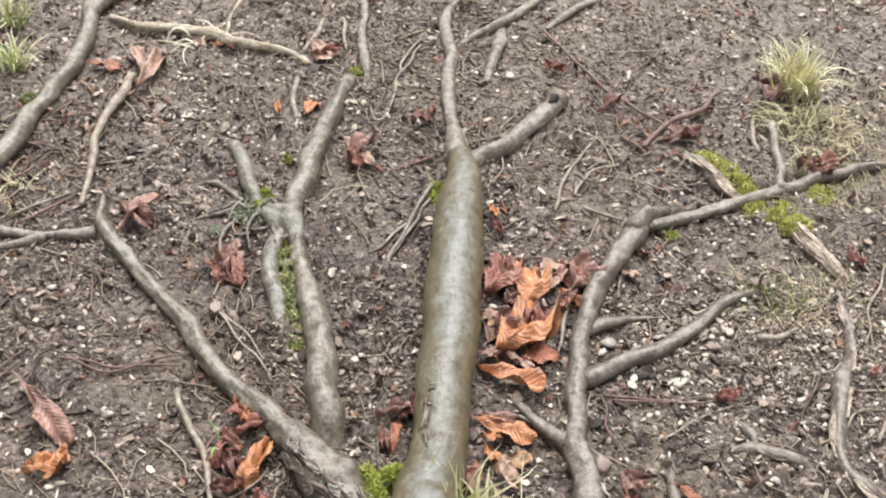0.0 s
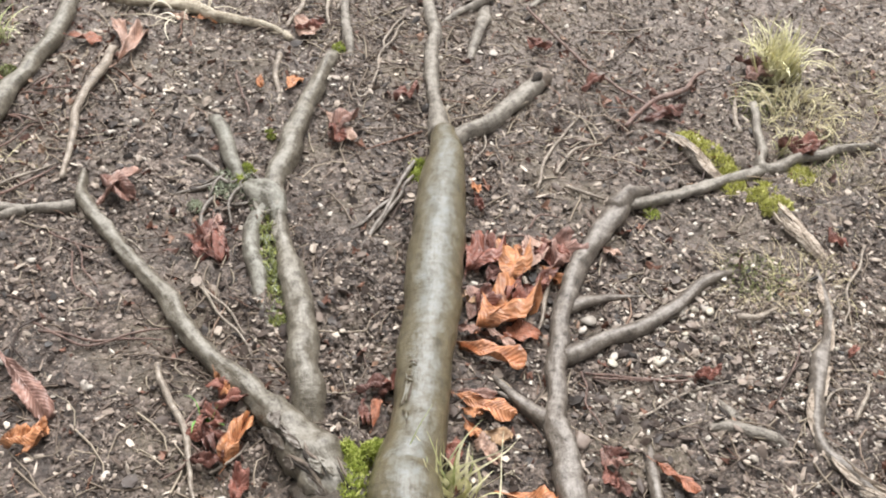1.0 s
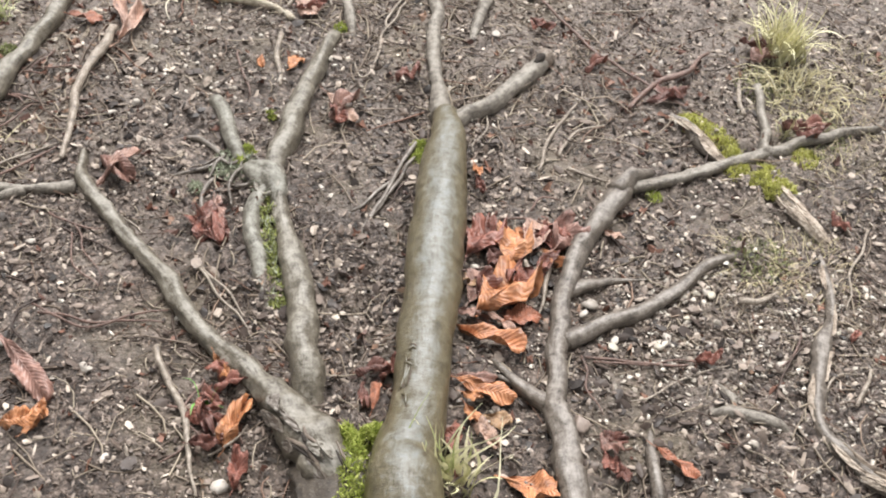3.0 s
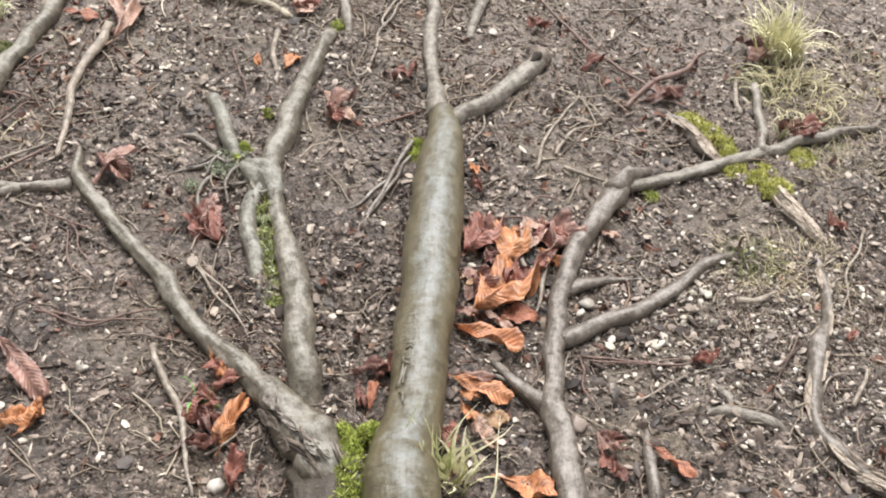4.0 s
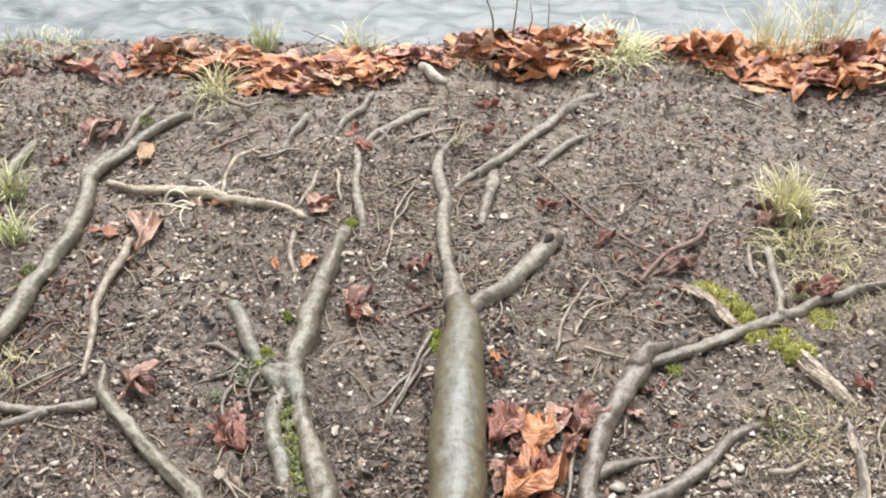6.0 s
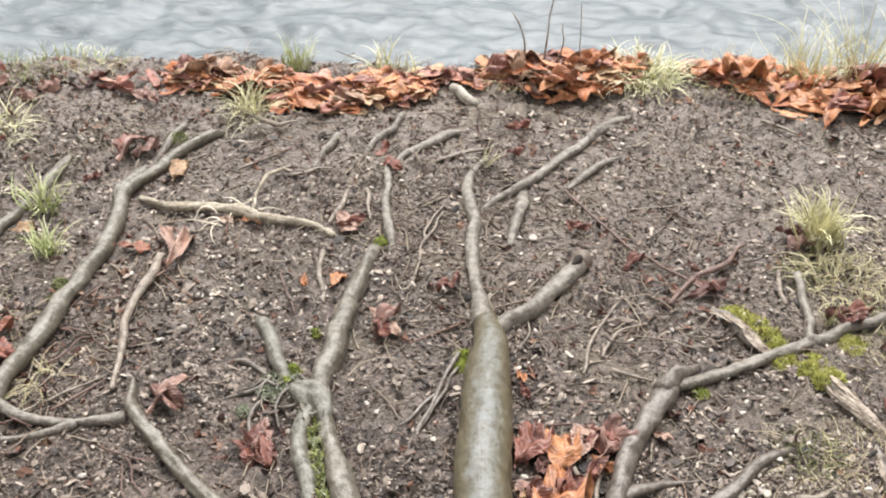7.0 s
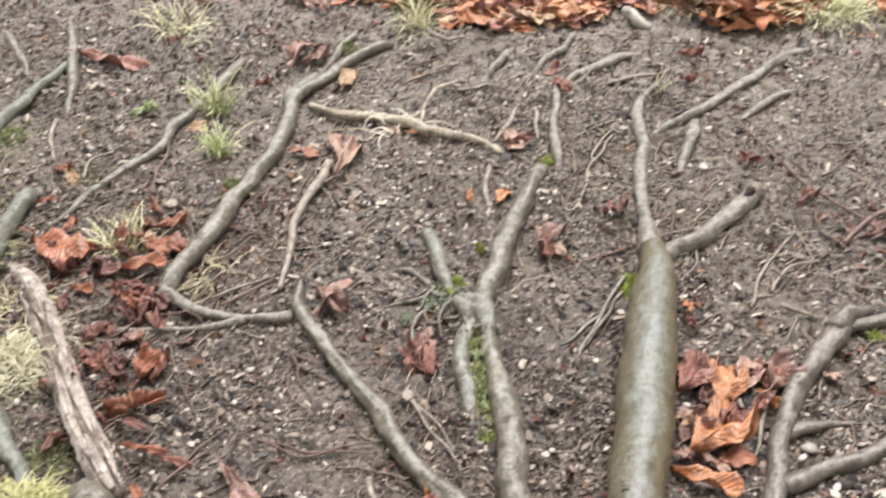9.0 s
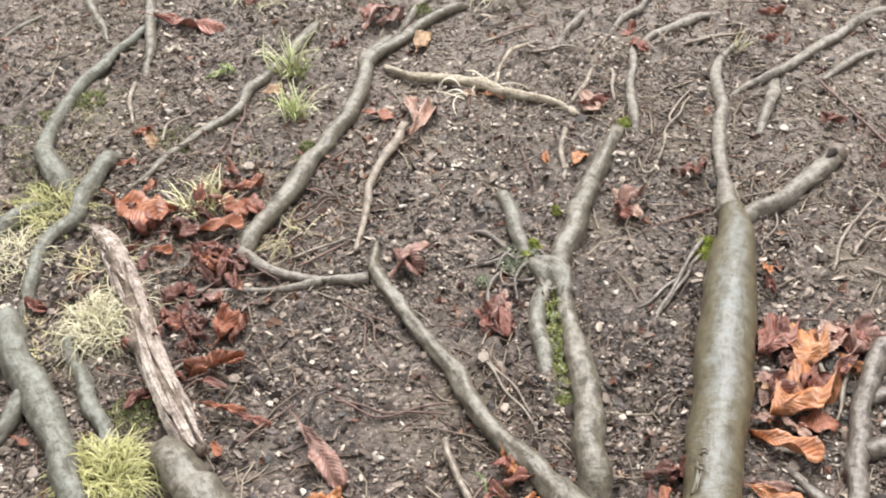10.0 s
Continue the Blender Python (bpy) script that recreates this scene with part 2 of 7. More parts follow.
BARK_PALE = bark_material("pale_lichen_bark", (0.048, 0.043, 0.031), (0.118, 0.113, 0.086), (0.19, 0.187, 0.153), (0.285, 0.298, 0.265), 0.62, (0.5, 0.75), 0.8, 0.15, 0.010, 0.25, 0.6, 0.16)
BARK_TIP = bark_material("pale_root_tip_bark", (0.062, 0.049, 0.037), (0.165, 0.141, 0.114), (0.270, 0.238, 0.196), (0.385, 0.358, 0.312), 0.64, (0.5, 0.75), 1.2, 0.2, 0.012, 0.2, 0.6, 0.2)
SPLIT_WOOD = bark_material("dark_split_wood", (0.05, 0.034, 0.026), (0.15, 0.11, 0.085), (0.28, 0.22, 0.175), (0.33, 0.27, 0.22), 0.3, (0.65, 0.9), 0.7, 0.0)
WOOD_PALE = bark_material("decayed_pale_wood", (0.10, 0.073, 0.060), (0.32, 0.262, 0.226), (0.52, 0.45, 0.40), (0.63, 0.57, 0.50), 0.45, (0.65, 0.9), 0.6, 0.0)
WOOD_GREY = bark_material("weathered_stick_wood", (0.11, 0.08, 0.06), (0.36, 0.295, 0.235), (0.56, 0.485, 0.405), (0.46, 0.39, 0.33), 0.3, (0.65, 0.9), 0.8, 0.0)
STICK_PALE = bark_material("bleached_stick_wood", (0.12, 0.095, 0.068), (0.34, 0.29, 0.215), (0.52, 0.465, 0.37), (0.52, 0.48, 0.40), 0.35, (0.65, 0.9), 0.8, 0.0)
BARK_WHITE = bark_material("bleached_bark", (0.24, 0.205, 0.165), (0.44, 0.40, 0.335), (0.58, 0.535, 0.46), (0.58, 0.545, 0.47), 0.4, (0.6, 0.85), 0.8, 0.0)
BARK_DARK = bark_material("dark_foot_bark", (0.020, 0.014, 0.010), (0.052, 0.039, 0.028), (0.090, 0.069, 0.049), (0.075, 0.062, 0.045), 0.4, (0.5, 0.75), 1.0, 0.1)
HOLLOW = bark_material("dark_rotten_core", (0.012, 0.009, 0.007), (0.025, 0.018, 0.014), (0.05, 0.038, 0.03), (0.04, 0.03, 0.025), 0.2, (0.8, 0.95), 1.0, 0.0)
WOOD_END = bark_material("cut_root_wood", (0.06, 0.045, 0.035), (0.16, 0.12, 0.09), (0.26, 0.21, 0.16), (0.2, 0.18, 0.15), 0.2, (0.6, 0.8))
TWIG_GREY = bark_material("grey_twig_bark", (0.10, 0.076, 0.058), (0.26, 0.212, 0.165), (0.43, 0.365, 0.295), (0.44, 0.40, 0.34), 0.35, (0.5, 0.75), 2.0)
TWIG_RED = bark_material("red_brown_twig_bark", (0.06, 0.035, 0.028), (0.14, 0.075, 0.055), (0.22, 0.13, 0.10), (0.25, 0.18, 0.14), 0.2, (0.4, 0.65), 2.0)
LEAF_ORANGE = leaf_material("orange_dead_leaf", (0.41, 0.165, 0.075), (0.51, 0.235, 0.108), (0.36, 0.135, 0.065), (0.60, 0.38, 0.22))
LEAF_RED = leaf_material("red_brown_dead_leaf", (0.22, 0.088, 0.068), (0.30, 0.125, 0.094), (0.155, 0.066, 0.053), (0.40, 0.22, 0.165))
LEAF_TAN = leaf_material("tan_dead_leaf", (0.38, 0.235, 0.16), (0.34, 0.20, 0.145), (0.44, 0.29, 0.19), (0.50, 0.36, 0.26))
LEAF_DARK = leaf_material("rotting_dark_leaf", (0.12, 0.055, 0.045), (0.19, 0.08, 0.06), (0.10, 0.05, 0.045), (0.26, 0.13, 0.1))
LEAF_RUST = leaf_material("wet_rust_leaf", (0.30, 0.112, 0.064), (0.37, 0.150, 0.084), (0.23, 0.088, 0.056), (0.48, 0.27, 0.175))
LEAF_ROSE = leaf_material("faded_rose_leaf", (0.30, 0.178, 0.148), (0.36, 0.228, 0.188), (0.25, 0.14, 0.115), (0.42, 0.30, 0.25))
LEAF_PINK = leaf_material("pinkish_dead_leaf", (0.43, 0.285, 0.225), (0.39, 0.25, 0.20), (0.46, 0.32, 0.25), (0.55, 0.41, 0.33))
LEAF_YELLOW = leaf_material("yellow_tan_dead_leaf", (0.42, 0.27, 0.155), (0.38, 0.24, 0.135), (0.46, 0.32, 0.20), (0.54, 0.42, 0.29))
LEAF_CREAM = leaf_material("bleached_leaf", (0.55, 0.50, 0.42), (0.60, 0.55, 0.47), (0.52, 0.46, 0.38), (0.66, 0.62, 0.54))
LEAF_GREEN = leaf_material("pale_green_leaf", (0.38, 0.46, 0.22), (0.44, 0.50, 0.28), (0.34, 0.42, 0.19), (0.55, 0.58, 0.38))
GRASS_PALE = blade_material("pale_yellow_grass", [(0.0, (0.50, 0.48, 0.25)), (0.5, (0.67, 0.64, 0.40)), (1.0, (0.79, 0.75, 0.55))])
GRASS_GREEN = blade_material("young_green_grass", [(0.0, (0.33, 0.39, 0.16)), (0.5, (0.50, 0.53, 0.27)), (1.0, (0.68, 0.68, 0.46))])
STRAW = blade_material("dry_straw", [(0.0, (0.42, 0.34, 0.20)), (0.5, (0.55, 0.47, 0.30)), (1.0, (0.48, 0.46, 0.22))])
GRASS_LIME = blade_material("lime_grass_cushion", [(0.0, (0.26, 0.26, 0.08)), (0.5, (0.41, 0.40, 0.16)), (1.0, (0.55, 0.52, 0.28))])
STALK_PALE = blade_material("bleached_stalks", [(0.0, (0.40, 0.35, 0.26)), (0.5, (0.54, 0.49, 0.385)), (1.0, (0.66, 0.61, 0.50))])
STRAW_DULL = blade_material("dull_flattened_straw", [(0.0, (0.22, 0.18, 0.09)), (0.5, (0.36, 0.32, 0.17)), (1.0, (0.52, 0.47, 0.29))])
STRAW_PALE = blade_material("pale_curled_straw", [(0.0, (0.37, 0.335, 0.195)), (0.5, (0.52, 0.485, 0.32)), (1.0, (0.63, 0.59, 0.44))])
MOSS_LIME = blade_material("yellow_green_moss", [(0.0, (0.30, 0.31, 0.06)), (0.5, (0.46, 0.465, 0.13)), (1.0, (0.60, 0.58, 0.25))])
MOSS = blade_material("bright_moss", [(0.0, (0.18, 0.23, 0.035)), (0.5, (0.34, 0.40, 0.08)), (1.0, (0.54, 0.57, 0.19))])
MOSS_DARK = blade_material("olive_moss", [(0.0, (0.11, 0.125, 0.05)), (0.5, (0.22, 0.245, 0.10)), (1.0, (0.37, 0.385, 0.20))])
MOSS_STRIP = blade_material("lichen_flecked_moss", [(0.0, (0.14, 0.16, 0.05)), (0.35, (0.27, 0.30, 0.09)), (0.6, (0.42, 0.45, 0.15)), (0.8, (0.36, 0.39, 0.27)), (1.0, (0.50, 0.53, 0.42))])
LICHEN = blade_material("grey_green_lichen", [(0.0, (0.17, 0.19, 0.12)), (0.5, (0.32, 0.35, 0.25)), (1.0, (0.48, 0.51, 0.41))])
SPROUT = blade_material("fresh_green_sprout", [(0.0, (0.12, 0.30, 0.06)), (1.0, (0.22, 0.42, 0.10))])
WATER = water_material()


# ---- mesh helpers ----
def mesh_ob(name, verts, faces, mat, parent=None, uv=None, flat=False):
    me = bpy.data.meshes.new(name)
    me.from_pydata([tuple(v) for v in verts], [], [tuple(f) for f in faces])
    if uv is not None:
        layer = me.uv_layers.new(name="UVMap")
        loops = np.empty(len(me.loops), dtype=np.int32)
        me.loops.foreach_get("vertex_index", loops)
        layer.data.foreach_set("uv", np.asarray(uv, dtype=np.float32)[loops].ravel())
    me.materials.append(mat)
    if not flat:
        me.polygons.foreach_set("use_smooth", np.ones(len(me.polygons), dtype=bool))
    me.update()
    ob = new(name, me)
    ob.parent = parent
    return ob


def empty(name, place=(0, 0, 0), turn=0.0):
    ob = new(name)
    ob.empty_display_size = 0.05
    ob.matrix_world = pose(*place, 0, 0, turn)
    return ob


def spline(pts, step):
    """Catmull-Rom through rows of x, y, z, r, sampled about every step metres."""
    p = np.asarray(pts, float)
    p = np.vstack([2 * p[0] - p[1], p, 2 * p[-1] - p[-2]])
    out = []
    for a, b, c, d in zip(p, p[1:], p[2:], p[3:]):
        k = max(2, int(np.linalg.norm((c - b)[:3]) / step))
        for s in np.arange(k) / k:
            out.append(0.5 * (2 * b + (c - a) * s + (2 * a - 5 * b + 4 * c - d) * s * s + (3 * b - a - 3 * c + d) * s**3))
    out.append(p[-2])
    out = np.array(out)
    out[:, 3] = np.maximum(out[:, 3], 0.0006)
    return out


def tube(pts, sides=14, step=0.012, lump=0.06, seed=0, wander=0.0):
    """A tapered, uneven tube: vertices, faces and UV in metres (along, around)."""
    q = spline(pts, step)
    if wander:
        n = len(q)
        s = np.arange(n)
        fade = np.clip(np.minimum(s, n - 1 - s) / 3, 0, 1)
        q[:, 0] += wander * fade * value_noise(s * step, s * 0 + seed * 3.1, 0.06, 1)
        q[:, 1] += wander * fade * value_noise(s * step, s * 0 + seed * 5.7, 0.06, 2)
    tang = np.gradient(q[:, :3], axis=0)
    tang /= np.linalg.norm(tang, axis=1)[:, None] + 1e-9
    along = np.r_[0, np.cumsum(np.linalg.norm(np.diff(q[:, :3], axis=0), axis=1))]
    up = np.array([0, 0, 1.0])
    side = np.cross(tang, up)
    bad = np.linalg.norm(side, axis=1) < 0.2
    side[bad] = np.cross(tang[bad], (0, 1.0, 0))
    side /= np.linalg.norm(side, axis=1)[:, None]
    over = np.cross(side, tang)
    ang = np.linspace(0, 2 * np.pi, sides, endpoint=False)
    A, S = np.meshgrid(ang, along)
    rad = q[:, 3][:, None] * (1 + lump * 2.4 * value_noise(S + seed * 1.37, np.cos(A) * 0.14 + np.sin(A) * 0.07 + 0.3, 0.075, 3) + lump * 2.4 * value_noise(S + seed, np.sin(A) * 0.09 + np.cos(A) * 0.04, 0.034, 4)
                             + lump * 1.6 * value_noise(S + seed * 2.0, np.cos(A) * 0.03 + np.sin(A) * 0.02, 0.010, 5))
    rad = rad * (1 + 0.8 * lump * np.clip(value_noise(S[:, :1] * 1.0 + seed * 4.3, 0 * S[:, :1], 0.05, 1), 0, 1))
    v = q[:, None, :3] + rad[..., None] * (np.cos(A)[..., None] * side[:, None] + np.sin(A)[..., None] * over[:, None])
    n = len(q)
    verts = np.vstack([v.reshape(-1, 3), q[0, :3] - tang[0] * q[0, 3] * 0.25, q[-1, :3] + tang[-1] * q[-1, 3] * 0.25])
    uvs = np.vstack([np.stack([S, (np.abs(A - np.pi)) * q[:, 3][:, None]], -1).reshape(-1, 2), [[0, 0]], [[along[-1], 0]]])
    faces = []
    for i in range(n - 1):
        for j in range(sides):
            k = (j + 1) % sides
            faces.append((i * sides + j, i * sides + k, (i + 1) * sides + k, (i + 1) * sides + j))
    for j in range(sides):
        k = (j + 1) % sides
        faces.append((n * sides, k, j))
        faces.append((n * sides + 1, (n - 1) * sides + j, (n - 1) * sides + k))
    return verts, faces, uvs


def seated(pts, lift=0.0, dive=(False, False)):
    """Rows x, y, height over the ground, r; ends that dive go under the soil."""
    rows = [[x, y, gz(x, y) + z + lift, r] for x, y, z, r in pts]
    for end, at in zip(dive, (0, -1)):
        if end:
            rows[at][2] -= rows[at][3] * 1.6 + 0.004
    return rows


def limb(name, pts, mat, parent, sides=14, lump=0.08, seed=0, dive=(True, True), label="", step=0.01, lift=0.0, wander=0.012):
    v, f, uv = tube(seated(pts, lift, dive), sides, step, lump, seed, wander)
    ob = mesh_ob(name, v, f, mat, parent, uv)
    return tagged(ob, label) if label else ob


def joined(name, pieces, mat, parent=None, flat=False):
    """One mesh of many loose pieces, each vertices and faces."""
    verts, faces, at = [], [], 0
    for v, f in pieces:
        verts.append(np.asarray(v, float))
        faces += [tuple(i + at for i in face) for face in f]
        at += len(v)
    return mesh_ob(name, np.vstack(verts), faces, mat, parent, None, flat)


# ---- ground ----
def axis_points(lo, hi, step, out_lo, out_hi):
    mid = list(np.arange(lo, hi + step / 2, step))
    left, right, d = [], [], step
    x = lo
    while x > out_lo:
        d *= 1.35
        x -= d
        left.append(x)
    x, d = hi, step
    while x < out_hi:
        d *= 1.35
        x += d
        right.append(x)
    return np.array(left[::-1] + mid + right)


def sheet(name, xs, ys, height, mat):
    X, Y = np.meshgrid(xs, ys)
    Z = height(X, Y)
    nx = len(xs)
    i, j = np.meshgrid(np.arange(nx - 1), np.arange(len(ys) - 1))
    a = (j * nx + i).ravel()
    me = bpy.data.meshes.new(name)
    me.from_pydata(np.stack([X, Y, Z], -1).reshape(-1, 3).tolist(), [], np.stack([a, a + 1, a + nx + 1, a + nx], -1).tolist())
    me.materials.append(mat)
    me.polygons.foreach_set("use_smooth", np.ones(len(me.polygons), dtype=bool))
    return new(name, me)


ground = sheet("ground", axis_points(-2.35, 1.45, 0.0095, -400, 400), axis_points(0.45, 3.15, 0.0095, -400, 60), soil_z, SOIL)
tagged(ground, "wet grey-brown bare soil of the river bank", "ground", kind="structure")


def ripples(x, y):
    near = smooth(14, 5, np.hypot(x, y - 3.5))
    sway = 0.06 * value_noise(x, y, 0.3, 1)
    h = 0.036 * value_noise(x * 0.6, y + sway, 0.12, 2) + 0.028 * value_noise(x * 0.7 + 0.4 * y, y, 0.055, 3) + 0.014 * value_noise(x * 0.7, y - 0.3 * x, 0.035, 4)
    return -0.30 + 0.8 * near * h


water = sheet("water", axis_points(-2.7, 1.9, 0.016, -400, 400), axis_points(2.7, 4.9, 0.014, 2.5, 500), ripples, WATER)
tagged(water, "rippled pale grey river water below the bank", "water", kind="structure")


# ---- tree roots ----
def tree_root(label):
    ob = empty("tree_root")
    return tagged(ob, label, "tree root", "exposed tree roots")


def bark_flakes(pts, mat, parent, span, arc, count, long, wide, seed, name="bark_flake", dive=(False, False), label=""):
    """Ragged curved plates of bark over a limb: span along it from 0 to 1, arc of angles from its side over its top."""
    r = np.random.default_rng(seed)
    q = spline(seated(pts, 0, dive), 0.005)
    along = np.r_[0, np.cumsum(np.linalg.norm(np.diff(q[:, :3], axis=0), axis=1))]
    tang = np.gradient(q[:, :3], axis=0)
    tang /= np.linalg.norm(tang, axis=1)[:, None]
    side = np.cross(tang, (0, 0, 1.0))
    side /= np.linalg.norm(side, axis=1)[:, None]
    over = np.cross(side, tang)
    for k in range(count):
        mid, ang = along[-1] * r.uniform(*span), r.uniform(*arc)
        L, wd = r.uniform(*long), r.uniform(*wide)
        nu, nv = 9, 5
        lift, skew = r.uniform(1.03, 1.10), r.uniform(-0.3, 0.3)
        rows = []
        for layer in (lift, 0.93):
            for i in range(nu):
                for j in range(nv):
                    u, v = 2 * i / (nu - 1) - 1, 2 * j / (nv - 1) - 1
                    w = wd * (1 - 0.75 * abs(u) ** 2.5) * (1 + 0.5 * float(value_noise(u * 0.9 + k * 3.7, v * 0.2 + seed, 0.4, 2)))
                    a = np.interp(mid + L / 2 * u * (1 + 0.3 * float(value_noise(v + k, seed, 0.5, 3))), along, np.arange(len(q)))
                    c = np.array([np.interp(a, np.arange(len(q)), q[:, m]) for m in range(4)])
                    b = int(round(a))
                    t = ang + (v + skew * u) * w / max(c[3], 0.004)
                    rad = c[3] * layer + 0.0012 * (layer > 1) * (1 + abs(v) + 2 * r.random())
                    rows.append(c[:3] + rad * (np.cos(t) * side[b] + np.sin(t) * over[b]))
        n, faces = nu * nv, []
        for i in range(nu - 1):
            for j in range(nv - 1):
                p = i * nv + j
                faces += [(p, p + 1, p + nv + 1, p + nv), (n + p, n + p + nv, n + p + nv + 1, n + p + 1)]
        rim = [i * nv for i in range(nu)] + [(nu - 1) * nv + j for j in range(1, nv)] + [i * nv + nv - 1 for i in range(nu - 2, -1, -1)] + [j for j in range(nv - 2, 0, -1)]
        faces += [(a, b, n + b, n + a) for a, b in zip(rim, rim[1:] + rim[:1])]
        rows = np.array(rows)
        uv = np.stack([np.tile(np.repeat(np.linspace(0, L, nu), nv), 2), np.tile(np.tile(np.linspace(0, wd * 2, nv), nu), 2)], -1) + k * 0.37
        ob = mesh_ob(name, rows, faces, mat, parent, uv, True)
        if label:
            tagged(ob, label)


def crease(name, pts, way, wide, mat, parent, label, seed):
    """A thin wandering ridge on a limb's skin: rows of share along it and angle from its side over its top."""
    q = spline(seated(pts), 0.005)
    along = np.r_[0, np.cumsum(np.linalg.norm(np.diff(q[:, :3], axis=0), axis=1))]
    rows = []
    for k, (s, a) in enumerate(way):
        i = min(int(np.searchsorted(along, s * along[-1])), len(q) - 2)
        t = q[i + 1, :3] - q[i, :3]
        t /= np.linalg.norm(t)
        side = np.cross(t, (0, 0, 1.0))
        side /= np.linalg.norm(side)
        c = q[i, :3] + q[i, 3] * 1.02 * (np.cos(a) * side + np.sin(a) * np.cross(side, t))
        rows.append((*c, wide * (0.45 if k in (0, len(way) - 1) else 1)))
    v, f, uv = tube(rows, 8, 0.005, 0.3, seed, 0.004)
    return tagged(mesh_ob(name, v, f, mat, parent, uv), label)


main_root = tree_root("thick smooth grey tree root lying exposed on the soil")
MAIN = [(0.075, 0.435, -0.05, 0.066), (0.022, 0.631, 0.036, 0.0625), (0.010, 0.715, 0.035, 0.057), (0.012, 0.785, 0.033, 0.0515), (0.014, 0.86, 0.030, 0.0475), (0.009, 0.935, 0.031, 0.0483), (0.001, 1.066, 0.033, 0.0514), (-0.01, 1.226, 0.034, 0.0531), (-0.022, 1.407, 0.032, 0.0491), (-0.032, 1.53, 0.025, 0.0386), (-0.049, 1.619, 0.017, 0.0259)]
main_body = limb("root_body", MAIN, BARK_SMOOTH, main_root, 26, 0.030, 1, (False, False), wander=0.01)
for way, wide in (
    (((0.355, 2.20), (0.365, 2.12), (0.385, 2.08), (0.402, 2.14)), 0.0022), (((0.352, 1.98), (0.37, 2.02), (0.388, 1.95)), 0.0018),
    (((0.402, 2.30), (0.405, 2.12), (0.401, 1.96)), 0.0020), (((0.425, 2.15), (0.428, 1.98), (0.423, 1.85)), 0.0016),
    (((0.345, 2.32), (0.352, 2.20), (0.348, 2.08)), 0.0016), (((0.48, 1.75), (0.484, 1.60), (0.48, 1.45)), 0.0012), (((0.33, 2.05), (0.325, 1.90), (0.31, 1.82)), 0.0014),
):
    crease("bark_crack", MAIN, way, 0.6 * wide, SPLIT_WOOD, main_body, "dark wrinkle in smooth bark", 61)
for way, wide in (
    (((0.35, 2.28), (0.368, 2.19), (0.39, 2.17), (0.41, 2.24)), 0.0034), (((0.355, 2.07), (0.375, 2.10), (0.392, 2.03)), 0.0030),
    (((0.395, 2.28), (0.398, 2.12), (0.394, 1.98)), 0.0032), (((0.418, 2.14), (0.421, 1.98), (0.417, 1.88)), 0.0028), (((0.335, 2.12), (0.332, 1.95), (0.318, 1.86)), 0.0030),
):
    crease("bark_ridge", MAIN, way, wide, BARK_SMOOTH, main_body, "raised fold of smooth bark", 62)
limb("root_tip", [(-0.055, 1.62, 0.009, 0.0248), (-0.086, 1.748, 0.006, 0.0161), (-0.112, 1.884, 0.006, 0.0179), (-0.123, 2.01, 0.006, 0.0174), (-0.153, 2.123, 0.005, 0.0156), (-0.156, 2.212, 0.004, 0.0104), (-0.135, 2.279, 0.003, 0.0075), (-0.12, 2.331, 0.002, 0.0044)], BARK_TIP, main_root, 14, 0.126, 2, (False, True))
limb("cut_branch", [(-0.036, 1.582, 0.0123, 0.0175), (-0.001, 1.63, 0.0133, 0.0186), (0.042, 1.676, 0.0133, 0.0188), (0.086, 1.753, 0.0142, 0.0202), (0.124, 1.827, 0.0152, 0.0217), (0.141, 1.87, 0.0133, 0.0187)], BARK_TIP, main_root, 16, 0.112, 3, (False, False))
limb("broken_rim", [(0.131, 1.846, 0.014, 0.0196), (0.139, 1.864, 0.015, 0.0216), (0.146, 1.88, 0.014, 0.0198)], WOOD_END, main_root, 14, 0.12, 3, (False, False), "worn rim of the broken end", 0.004, 0.0, 0.0)
limb("hollow_end", [(0.122, 1.823, 0.036, 0.0041), (0.132, 1.843, 0.036, 0.01), (0.138, 1.855, 0.036, 0.0053)], HOLLOW, main_root, 10, 0.1, 3, (False, False), "dark hollow of the broken end", 0.004, 0.0, 0.0)

middle_root = tree_root("forked grey-brown tree root with a knot and moss between its strands")
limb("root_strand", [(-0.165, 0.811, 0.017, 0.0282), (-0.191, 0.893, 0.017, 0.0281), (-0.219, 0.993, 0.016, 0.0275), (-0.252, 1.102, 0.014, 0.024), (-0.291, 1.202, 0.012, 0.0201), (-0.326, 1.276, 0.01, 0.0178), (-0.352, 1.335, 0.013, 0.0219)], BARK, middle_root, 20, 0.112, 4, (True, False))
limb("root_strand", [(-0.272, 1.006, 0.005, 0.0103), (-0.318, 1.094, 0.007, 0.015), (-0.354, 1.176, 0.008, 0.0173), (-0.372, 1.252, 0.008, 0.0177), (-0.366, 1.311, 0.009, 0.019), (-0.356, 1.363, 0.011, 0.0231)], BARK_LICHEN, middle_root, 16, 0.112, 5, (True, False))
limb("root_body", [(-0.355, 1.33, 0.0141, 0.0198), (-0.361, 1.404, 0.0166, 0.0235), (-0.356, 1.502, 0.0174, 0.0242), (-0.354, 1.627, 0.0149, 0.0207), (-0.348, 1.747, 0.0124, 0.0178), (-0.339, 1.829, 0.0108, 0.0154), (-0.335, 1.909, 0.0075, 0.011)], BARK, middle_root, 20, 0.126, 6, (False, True))
